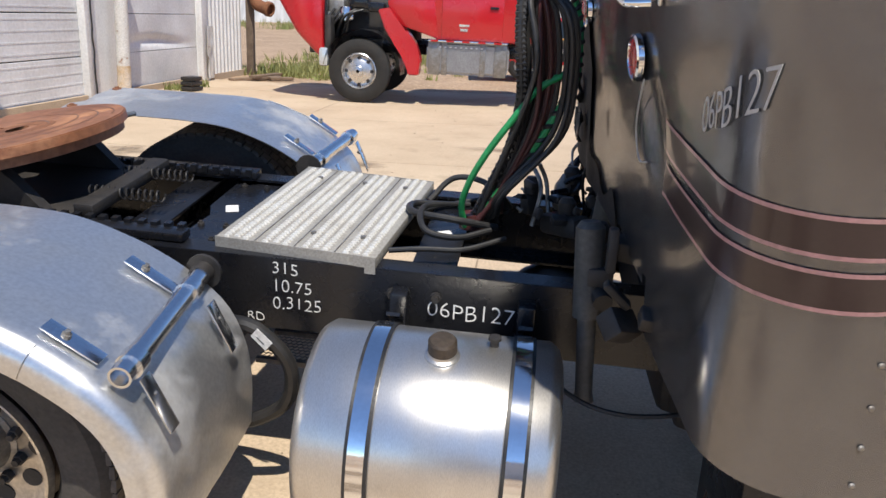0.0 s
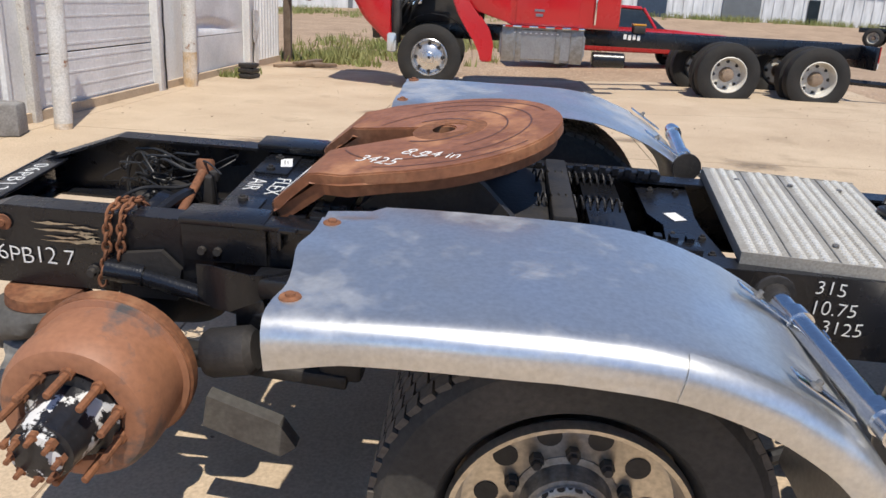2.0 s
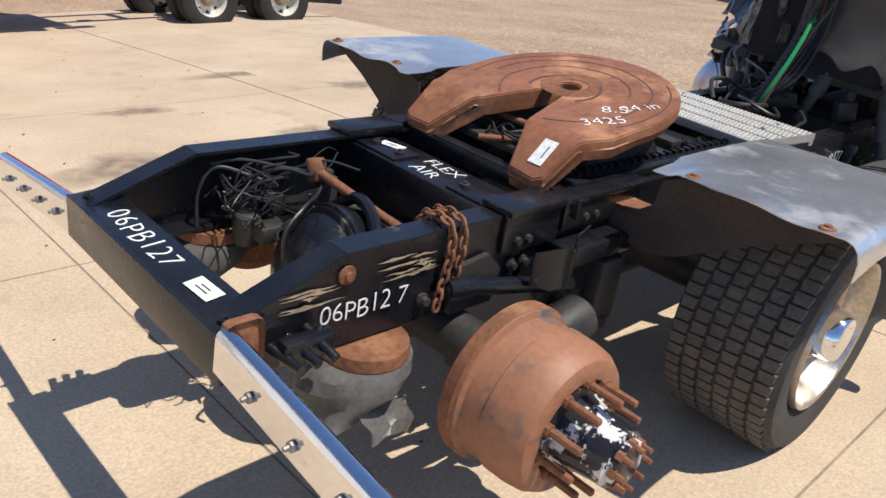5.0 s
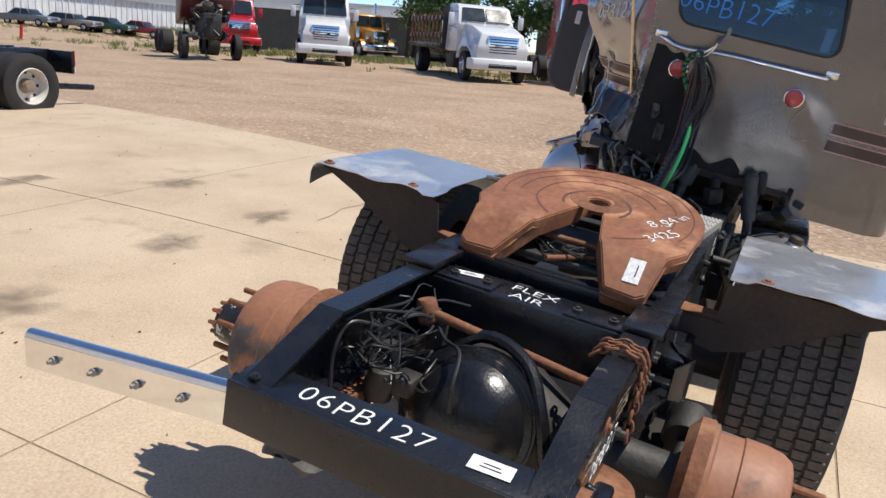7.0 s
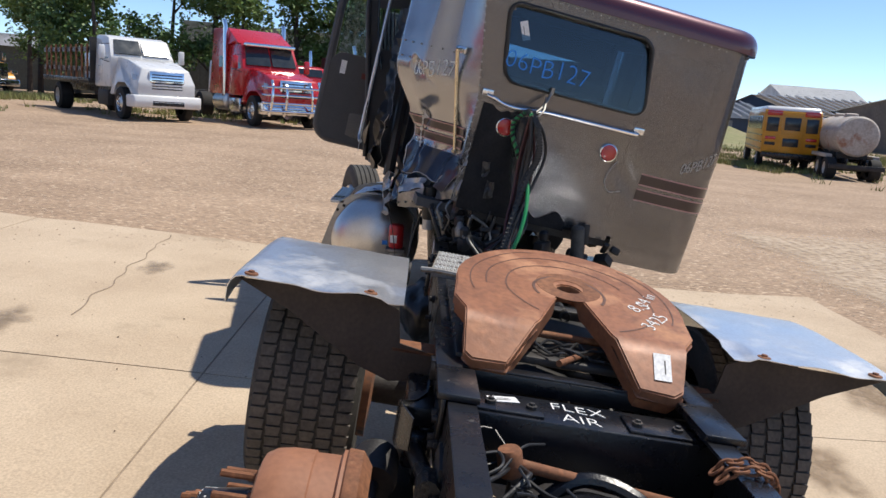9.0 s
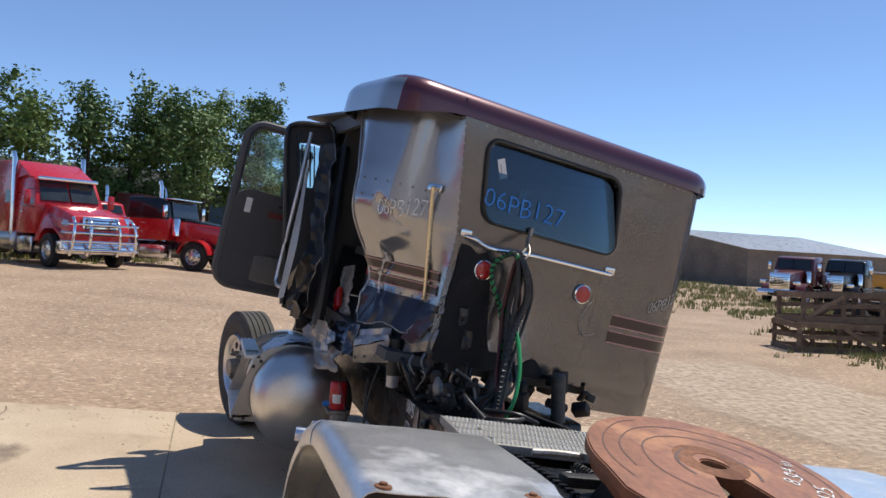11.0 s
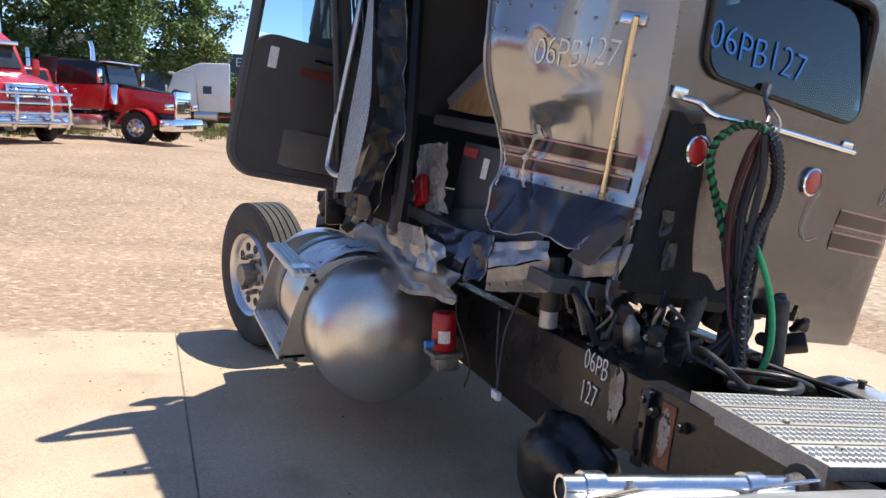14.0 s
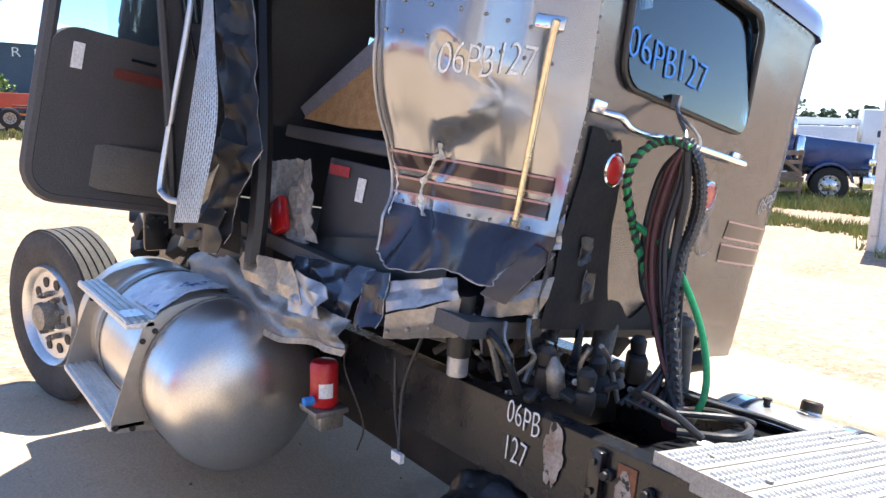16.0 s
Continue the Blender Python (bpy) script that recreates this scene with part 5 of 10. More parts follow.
# ---- left fuel tank with steps ----
def fuel_tank_left():
    o = Vector((5.04, 0.925, 0.507))
    ax = Vector((1, 0.0, -0.015))
    r = 0.36
    bm = B()
    lathe(bm, [(-0.075, 0.0), (-0.07, 0.1), (-0.05, 0.2), (-0.02, 0.27), (0.02, 0.325), (0.07, r), (1.6, r), (1.62, r - 0.03), (1.63, 0.0)], o, ax, 72, cap=False)
    t = part("fuel_tank", bm, ALU_TANK, truck, "dull aluminium fuel tank with a domed end and steps", smooth=40)
    for u in (0.34, 1.10):
        bm = B()
        lathe(bm, [(u - 0.03, r + 0.001), (u - 0.03, r + 0.008), (u + 0.03, r + 0.008), (u + 0.03, r + 0.001)], o, ax, 72, cap=False)
        part("strap", bm, STEEL, t)
    # side plates that carry the steps
    plate = [(0.0, -0.10), (0.0, 0.376), (0.12, 0.373), (0.24, 0.342), (0.335, 0.275), (0.40, 0.12), (0.492, -0.145), (0.478, -0.185), (0.30, -0.205), (0.12, -0.12)]
    for u in (0.33, 1.28):
        bm = B()
        prism(bm, plate, 0.008, axes(o + ax * u, Y, Z))
        bmesh.ops.bevel(bm, geom=[e for e in bm.edges if abs(e.verts[0].co.x - e.verts[1].co.x) > 0.004], offset=0.012, segments=2, affect="EDGES")
        sp = part("step_plate", bm, surface("tan_reflecting_steel", (0.46, 0.43, 0.385), 0.38, 0.75, (0.40, 0.37, 0.325), 0.6, 2, 30, 0.03, 0.08), t, smooth=30)
        for (y, z) in ((0.292, 0.248), (0.345, 0.21), (0.40, -0.175), (0.47, -0.16)):
            bm = B()
            lathe(bm, [(0.012, 0.013), (-0.006, 0.013)], o + ax * u + Vector((0, y, z)), X, 12)
            part("step_bolt", bm, BLACK_DUSTY, sp)
    for (y, z, w) in ((0.38, 0.275, 0.12), (0.45, -0.165, 0.15)):
        bm = B()
        box(bm, o + Vector((0.81, y - 0.03, z)), (0.96, w, 0.025), bevel=0.004)
        for k in range(4):
            box(bm, o + Vector((0.81, y - 0.07 + 0.03 * k, z + 0.016)), (0.94, 0.012, 0.008))
        st = part("tank_step", bm, ALU_DECK, t, "ribbed aluminium tank step")
        for k in range(9):
            bm = B()
            box(bm, o + Vector((0.42 + 0.014 * k, y - 0.03, z + 0.022)), (0.006, 0.09, 0.003))
            part("grip_slot", bm, CHROME, st)


fuel_tank_left()
# crumpled film lying on the left tank
bm = B()
TO = Vector((5.04, 0.925, 0.507))
sheet(bm, 20, 16, lambda s, t: TO + Vector((0.46 + 0.42 * s + 0.04 * n3(t * 4, 2), (0.367 + 0.016 * (0.5 + n3(s * 6, t * 6, 4))) * math.cos(radians(48 + 70 * t + 8 * n3(s * 4, 7))),
                                               (0.367 + 0.016 * (0.5 + n3(s * 6, t * 6, 4))) * math.sin(radians(48 + 70 * t + 8 * n3(s * 4, 7))))), 0.002)
part("plastic_film", bm, surface("white_blue_film", (0.74, 0.78, 0.84), 0.3, 0, (0.62, 0.68, 0.78), 0.6, 8, 60, 0.1, 0.1, spots=(0.05, 0.16, 0.42), spot_scale=5, spot_cut=0.57, spot_soft=0.04), truck, "crumpled white and blue film on the tank", smooth=50)


def front_wheel(x, y, z, side):
    r, w = 0.54, 0.29
    h = w / 2
    bm = B()
    prof = [(-h * 0.8, r * 0.6), (-h, r * 0.75), (-h, r * 0.88), (-h * 0.86, r * 0.97)]
    for k in range(-2, 3):
        c = k * h * 0.34
        prof += [(c - h * 0.13, r * 1.0), (c + h * 0.13, r * 1.0), (c + h * 0.14, r * 0.978), (c + h * 0.2, r * 0.978)]
    prof += [(h * 0.86, r * 0.97), (h, r * 0.88), (h, r * 0.75), (h * 0.8, r * 0.6)]
    ax = Vector((-0.28, 0.96, 0)).normalized() * side
    _, U, V = basis(ax)
    O = Vector((x, y, z))
    lathe(bm, prof, O, ax, 64, cap=False)
    ty = part("tyre", bm, surface("grey_steer_tyre", (0.075, 0.07, 0.065), 0.85, 0, (0.05, 0.045, 0.04), 0.7, 6, 60, 0.3), truck, "worn grey ribbed steer tyre")
    bm = B()
    o = O
    lathe(bm, [(0.11, 0.325), (0.145, 0.31), (0.13, 0.29), (0.10, 0.275), (0.095, 0.25), (0.10, 0.17), (0.10, 0.10), (0.03, 0.09)], o, ax, 48, cap=False)
    part("rim", bm, ALU_FENDER, ty, "aluminium disc rim")
    for k in range(10):
        a = 2 * math.pi * k / 10
        bm = B()
        lathe(bm, [(0.07, 0.033), (0.1035, 0.033), (0.104, 0.0)], O + (U * math.cos(a) + V * math.sin(a)) * 0.21, ax, 14)
        part("hand_hole", bm, BLACK_DUSTY, ty)
        bm = B()
        a += 0.314
        lathe(bm, [(0.10, 0.019), (0.135, 0.019), (0.136, 0.012), (0.15, 0.011)], O + (U * math.cos(a) + V * math.sin(a)) * 0.14, ax, 6)
        part("wheel_nut", bm, STEEL, ty)
    bm = B()
    lathe(bm, [(0.08, 0.09), (0.19, 0.08), (0.20, 0.0)], o, ax, 20)
    part("hub_cap", bm, STEEL, ty)


front_wheel(7.25, 1.22, ground_z(0, 1.22) + 0.54, 1)
front_wheel(7.40, -0.66, ground_z(0, -0.66) + 0.54, -1)
bm = B()
cyl(bm, (7.40, -0.58, 0.28), (7.26, 1.14, 0.41), 0.05)
part("front_axle", bm, BLACK_DUSTY, truck)
# engine bay clutter ahead of the cab
rnd = random.Random(21)
bm = B()
box(bm, (7.5, -0.1, 0.75), (1.2, 0.6, 0.7), bevel=0.08)
part("engine", bm, BLACK_DUSTY, truck, "black grimy engine ahead of the cab")
for k in range(22):
    bm = B()
    c = Vector((rnd.uniform(6.7, 7.6), rnd.uniform(0.3, 0.8), rnd.uniform(0.62, 1.0)))
    box(bm, c, (rnd.uniform(0.06, 0.2), rnd.uniform(0.05, 0.15), rnd.uniform(0.05, 0.18)), Euler((rnd.random(), rnd.random(), rnd.random())).to_matrix(), bevel=0.01)
    part("engine_bracket", bm, BLACK_DUSTY, truck)
bm = B()
box(bm, (7.0, 0.66, 1.02), (0.07, 0.30, 0.42), bevel=0.02)
part("battery_box", bm, BLACK, truck)


# ---- the sleeper cab, leaning on its broken mounts ----
def cpart(name, bm, material, label="", parent=None, smooth=40):
    return part(name, bm, material, parent or truck, label, C, smooth)


def bpart(name, bm, material, label="", parent=None, smooth=40):
    return part(name, bm, material, parent or truck, label, CB, smooth)


def racked(b, h):
    """How far the crash has pushed the upper back wall to the left."""
    return max(0.0, h - 0.9) * (0.19 - 0.14 * smoothstep((-0.3 - b) / 0.6))


H_TOP = 1.60


def cab_path(s):
    """Round the back and right side of the cab; s in metres from the seam at the left."""
    flat, r = 1.66, 0.24
    if s < flat:
        return Vector((0, 0.80 - s, 0)), Vector((-1, 0, 0))
    arc = r * math.pi / 2
    if s < flat + arc:
        a = (s - flat) / r
        return Vector((r - r * math.cos(a), -0.86 - r * math.sin(a), 0)), Vector((-math.cos(a), -math.sin(a), 0))
    return Vector((r + s - flat - arc, -0.86 - r, 0)), Vector((0, -1, 0))


def cab_wall(s, h, off=0.0):
    p, n = cab_path(s)
    d = 0.006 * n3(s * 1.6, h * 1.6, 1) + 0.0022 * n3(s * 5, h * 5, 2)
    if s < 0.9 and h < 0.9:
        d += 0.02 * smoothstep((0.9 - s) / 0.7) * smoothstep((0.9 - h) / 0.5) * n3(s * 6, h * 5, 8)
    if 0.75 < s < 1.5 and 0.2 < h < 0.85:
        d -= 0.018 * math.exp(-((s - 1.18) / 0.16) ** 2 - ((h - 0.62 + (s - 1.18) * 0.8) / 0.1) ** 2)
    return p + n * (d + off) + Vector((0, racked(p.y, h), h))


WB0, WB1, WH0, WH1 = 0.585, -0.385, 1.035, 1.500   # the back window
TILT = 0.13   # the pane leans forward at its top


def in_window(b, h):
    r = 0.08
    x = max(WB1 + r - b, 0, b - (WB0 - r))
    y = max(WH0 + r - h, 0, h - (WH1 - r))
    return math.hypot(x, y) < r and WB1 < b < WB0 and WH0 < h < WH1


def build_back():
    bm = B()
    S = [0.045] + [i * 0.035 for i in range(2, int(1.66 / 0.035) + 1)] + [1.66 + i * 0.03 for i in range(1, 13)] + [1.96 + 0.1 * i for i in range(1, 27)]
    Hs = [0.0 + H_TOP * j / 46 for j in range(47)]
    V = {}

    def vert(i, j):
        if (i, j) not in V:
            V[i, j] = bm.verts.new(cab_wall(S[i], Hs[j]))
        return V[i, j]

    for i in range(len(S) - 1):
        for j in range(46):
            b, h = 0.80 - (S[i] + S[i + 1]) / 2, (Hs[j] + Hs[j + 1]) / 2
            if S[i] < 1.66 and in_window(b, h):
                continue
            if 3.6 < S[i] < 4.28 and 0.98 < h < 1.5:
                continue
            if S[i] < 1.2 and h < 0.16 + 0.05 * n3(S[i] * 5, 3):
                continue
            bm.faces.new((vert(i, j), vert(i + 1, j), vert(i + 1, j + 1), vert(i, j + 1)))
    bmesh.ops.solidify(bm, geom=bm.faces[:], thickness=0.02)
    return bpart("cab_shell", bm, CAB, "dark bronze-grey sleeper back and side panel", smooth=50)


shell = build_back()


def rounded(b0, b1, h0, h1, r, n=6):
    pts = []
    for cx, cy, a0 in ((b1 + r, h0 + r, 180), (b0 - r, h0 + r, 270), (b0 - r, h1 - r, 0), (b1 + r, h1 - r, 90)):
        pts += [(cx + r * math.cos(radians(a0 + 90 * k / n)), cy + r * math.sin(radians(a0 + 90 * k / n))) for k in range(n + 1)]
    return pts


ring = [Vector((-0.012, x + racked(x, y), y)) for x, y in rounded(WB0 + 0.01, WB1 - 0.01, WH0 - 0.01, WH1 + 0.01, 0.085)]
bm = B()
tube(bm, ring + [ring[0]], 0.013, 8, smooth=False)
win = bpart("back_window", bm, RUBBER, "tinted back window with a black rubber seal", shell)
bm = B()
prism(bm, [(x + racked(x, y), y) for x, y in rounded(WB0, WB1, WH0, WH1, 0.08)], 0.005, axes((-0.004 - TILT * (WH0 + WH1) / 2, 0, 0), Y, (TILT, 0, 1)))
pane = bpart("pane", bm, WINDOW, parent=win, smooth=0)
pane.visible_shadow = False
writing("stock_number", "06PB127", 0.165, axes((-0.0085 + TILT * (1.10 - (WH0 + WH1) / 2), 0.655, 1.11), -Y, (TILT, -0.1, 1)), BLUE_MARK, win, "blue hand-painted stock number on the glass", frame_m=CB, spacing=1.0)
paper((0.006, 0.615, 1.40), (0, -0.45, -1), (0, -1, 0.45), 0.12, 0.05, win, CB, bars=1)
# rivets along the seam and roof edge
for k in range(20):
    bm = B()
    lathe(bm, [(0, 0.006), (0.003, 0.004), (0.004, 0)], (-0.001, 0.752 + racked(0.75, 0.62 + 0.048 * k), 0.62 + 0.048 * k), -X, 8)
    bpart("rivet", bm, STEEL, parent=shell)
for k in range(28):
    bm = B()
    lathe(bm, [(0, 0.005), (0.003, 0.0035), (0.0035, 0)], (-0.004, 0.74 - 0.057 * k, H_TOP - 0.03), -X, 8)
    bpart("rivet", bm, STEEL, parent=shell)
for k in range(14):
    bm = B()
    lathe(bm, [(0, 0.007), (0.004, 0.005), (0.005, 0)], cab_wall(2.06, 0.05 + 0.1 * k, 0.002), cab_path(2.06)[1], 8)
    bpart("rivet", bm, STEEL, parent=shell)


def stripe(s0, s1, h0, h1, material, off, wall=cab_wall, name="stripe", rise=0.0):
    bm = B()
    n = max(4, int(abs(s1 - s0) / 0.03))
    sheet(bm, n, 1, lambda a, t: wall(s0 + (s1 - s0) * a, h0 + (h1 - h0) * t + rise * (1 - a), off))
    return bpart(name, bm, material, parent=shell, smooth=50)


for (h0, h1) in ((0.580, 0.646), (0.470, 0.538)):
    stripe(1.30, 3.6, h0, h1, STRIPE_DARK, 0.0035, name="painted_stripe")
    stripe(1.30, 3.6, h1, h1 + 0.009, STRIPE_LINE, 0.004, name="pinstripe")
    stripe(1.30, 3.6, h0 - 0.009, h0, STRIPE_LINE, 0.004, name="pinstripe")
# the number wraps round the corner: laid flat first, then bent on to the wall
flat_no = writing("stock_number", "06PB127", 0.115, Matrix(), CHALK_FAINT, shell, "faint grey hand-painted stock number", spacing=0.95)
for v in flat_no.data.vertices:
    q = v.co.copy()
    v.co = CB @ cab_wall(1.56 + q.x * 0.64, 0.70 + q.y + q.x * 0.34, 0.0045 + q.z)
# chalked swoosh under the lamp
bm = B()
tube(bm, [(-0.008, -0.30, 0.70), (-0.008, -0.26, 0.62), (-0.008, -0.25, 0.54), (-0.008, -0.30, 0.48), (-0.008, -0.38, 0.50)], 0.0022, 5)
bpart("chalk_mark", bm, CHALK_FAINT, parent=shell)
# matte black area on the lower left of the back
BACK_BLACK = surface("matte_black_back", (0.010, 0.010, 0.012), 0.72, 0, (0.03, 0.028, 0.027), 0.7, 7, 60, 0.5,
               spots=(0.10, 0.092, 0.085), spot_scale=4, spot_cut=0.64, spot_soft=0.05)
BACK_BLACK.node_tree.nodes["Principled BSDF"].inputs["Specular IOR Level"].default_value = 0.25
bm = B()
last = None
for i in range(40):
    t = i / 39
    s = 0.09 + 0.77 * t
    top = 0.30 + 0.58 * smoothstep((0.46 - s) / 0.20) + 0.09 * n3(s * 7, 4) - 0.10 * t
    pr = [bm.verts.new(cab_wall(s, 0.14 + (min(0.86, top) - 0.14) * q / 24, 0.010)) for q in range(25)]
    if last:
        for k in range(24):
            bm.faces.new((last[k], pr[k], pr[k + 1], last[k + 1]))
    last = pr
bpart("black_back_patch", bm, BACK_BLACK, "matte black area below the hoses", shell)

# tail lamps
for b in (0.529, -0.212):
    bm = B()
    lathe(bm, [(0, 0.064), (0.014, 0.062), (0.018, 0.055), (0.012, 0.052), (0.0, 0.05)], (-0.004, b, 0.736), -X, 32)
    lamp = bpart("tail_lamp", bm, CHROME, "round red tail lamp in a bright bezel", shell)
    bm = B()
    lathe(bm, [(0.006, 0.053), (0.014, 0.05), (0.019, 0.03), (0.02, 0.0)], (-0.004, b, 0.736), -X, 32)
    bpart("lens", bm, RED_LENS, parent=lamp)
    bm = B()
    for i in range(60):
        q, a = 0.045 * math.sqrt((i + 0.5) / 60), i * 2.39996
        c = Vector((-0.0225, b + q * math.cos(a), 0.736 + q * math.sin(a)))
        lathe(bm, [(0, 0.0035), (0.0012, 0.003), (0.0018, 0.001)], c, -X, 5)
    bpart("lens_dots", bm, RED_LENS, parent=lamp)["kind"] = "stuff"
# hose rail below the window
bm = B()
tube(bm, [(-0.03, 0.695, 0.91), (-0.075, 0.66, 0.905), (-0.08, 0.60, 0.882), (-0.085, 0.5, 0.876), (-0.08, 0.3, 0.895), (-0.075, 0.0, 0.90), (-0.075, -0.30, 0.902), (-0.06, -0.35, 0.903), (-0.02, -0.37, 0.905)], 0.0125, 10)
hrail = bpart("hose_rail", bm, CHROME, "bent bright hose rail")
for b in (0.70, -0.375):
    bm = B()
    box(bm, (-0.008, b, 0.925), (0.012, 0.075, 0.045), bevel=0.004)
    bpart("rail_end", bm, ALU, parent=hrail)
bm = B()
tube(bm, [(-0.05, 0.30, 1.03), (-0.10, 0.33, 0.97), (-0.16, 0.37, 0.92), (-0.20, 0.42, 0.875)], 0.008, 8)
tube(bm, [(-0.09, 0.34, 0.99), (-0.20, 0.36, 0.92), (-0.24, 0.40, 0.87), (-0.20, 0.44, 0.85)], 0.006, 6)
box(bm, (-0.05, 0.30, 1.035), (0.03, 0.02, 0.045))
bpart("hose_hanger", bm, STEEL, "wire hose hanger clip", hrail)


# ---- roof ----
ROOF_L, ROOF_R = 1.34, 1.10   # half widths, the left one crushed inwards


def roof_path(s):
    """From the left side's front round the back to the right side's front."""
    r, ln = 0.22, 2.45
    segs = [ln, r * math.pi / 2, ROOF_L + ROOF_R - 2 * r, r * math.pi / 2, ln]
    if s < segs[0]:
        return Vector((r + ln - s, ROOF_L - 0.7 * max(0.0, ln - s - 0.75), 0)), Vector((0, 1, 0))
    s -= segs[0]
    if s < segs[1]:
        a = s / r
        return Vector((r - r * math.sin(a), ROOF_L - r + r * math.cos(a), 0)), Vector((-math.sin(a), math.cos(a), 0))
    s -= segs[1]
    if s < segs[2]:
        return Vector((0, ROOF_L - r - s, 0)), Vector((-1, 0, 0))
    s -= segs[2]
    if s < segs[3]:
        a = s / r
        return Vector((r - r * math.cos(a), -ROOF_R + r - r * math.sin(a), 0)), Vector((-math.cos(a), -math.sin(a), 0))
    s -= segs[3]
    return Vector((r + s, -ROOF_R, 0)), Vector((0, -1, 0))


ROOF_LEN = 2.45 * 2 + 0.22 * math.pi + ROOF_L + ROOF_R - 0.44
bm = B()
NS, rows = 90, []
for i in range(NS + 1):
    p, n = roof_path(ROOF_LEN * i / NS * 0.9999)
    row = []
    for k in range(9):
        a = k / 8 * math.pi / 2
        r = 0.12
        row.append(bm.verts.new(p + n * (0.006 - r * (1 - math.cos(a))) + Vector((0, 0, H_TOP + 0.02 + r * math.sin(a)))))
    row.insert(0, bm.verts.new(p + n * 0.008 + Vector((0, 0, H_TOP - 0.012 - 0.08 * smoothstep((0.40 - i / NS) / 0.06)))))
    rows.append(row)
for i, (p, q) in enumerate(zip(rows, rows[1:])):
    for k in range(9):
        f = bm.faces.new((p[k], q[k], q[k + 1], p[k + 1]))
        f.material_index = 1 if k < 5 and i < NS * 0.335 else 0
half = NS // 2
for i in range(half):
    a, b_, c, d = rows[i][9], rows[i + 1][9], rows[NS - i - 1][9], rows[NS - i][9]
    if len({a, b_, c, d}) == 4:
        bm.faces.new((a, b_, c, d))
roof = bpart("cab_roof", bm, BURGUNDY, "burgundy rounded sleeper roof", smooth=50)
roof.data.materials.append(CAB)
# right front part of the cab: side door below, cab front, floor
bm = B()
box(bm, (2.72, -0.02, 0.40), (0.05, 2.0, 0.80), bevel=0.01)
box(bm, (2.70, -0.02, 1.46), (0.10, 2.0, 0.32), bevel=0.01)
box(bm, (2.70, -0.88, 1.05), (0.08, 0.32, 0.55), bevel=0.01)
box(bm, (2.70, 0.62, 1.05), (0.08, 0.72, 0.55), bevel=0.01)
bpart("cab_front", bm, INTERIOR)
bm = B()
box(bm, (2.26, -1.095, 1.24), (0.76, 0.006, 0.56))
sw = bpart("side_window", bm, CLEARGLASS, smooth=0)
sw.visible_shadow = False
bm = B()
box(bm, (2.69, -0.22, 1.06), (0.006, 1.0, 0.54))
ws = bpart("windscreen", bm, CLEARGLASS, smooth=0)
ws.visible_shadow = False
bm = B()
box(bm, (1.40, -0.02, 0.10), (2.6, 1.96, 0.06))
bpart("cab_floor", bm, INTERIOR)
for c, d in (((1.45, -1.005, 0.54), (2.4, 0.02, 0.86)), ((1.45, -1.005, 1.54), (2.4, 0.02, 0.08)), ((1.05, -1.005, 1.235), (1.56, 0.02, 0.53)),
             ((2.60, -1.005, 1.235), (0.14, 0.02, 0.53)), ((1.75, 0.72, 1.08), (0.03, 0.70, 0.96)), ((0.06, -0.60, 0.86), (0.03, 0.46, 1.2)),
             ((0.06, 0.2, 0.62), (0.03, 1.1, 0.76)), ((1.35, 0.1, 1.57), (2.6, 2.2, 0.02))):
    bm = B()
    box(bm, c, d)
    bpart("lining_panel", bm, INTERIOR)

# ---- crushed left corner ----


def edge_a(h):
    tab = ((0.2, 0.44), (0.42, 0.47), (0.62, 0.49), (0.8, 0.45), (1.0, 0.40), (1.2, 0.47), (1.4, 0.63), (1.7, 0.86))
    for (h0, a0), (h1, a1) in zip(tab, tab[1:]):
        if h <= h1:
            return a0 + (a1 - a0) * (h - h0) / (h1 - h0) + 0.02 * n3(h * 6, 2)
    return tab[-1][1]


def tear_line(h):
    """Where the paint has split, across the panel."""
    return 0.62 + 0.05 * math.sin((h - 0.42) * 17) + 0.012 * n3(h * 31, 2)


def panel_foot(s):
    """Height of the ragged lower edge."""
    tab = ((0, 0.42), (0.13, 0.36), (0.25, 0.255), (0.36, 0.25), (0.44, 0.272), (0.53, 0.275), (0.62, 0.245), (0.80, 0.235), (0.90, 0.25), (1.01, 0.275))
    for (s0, h0), (s1, h1) in zip(tab, tab[1:]):
        if s <= s1:
            return h0 + (h1 - h0) * (s - s0) / (s1 - s0) + 0.008 * n3(s * 19, 5)


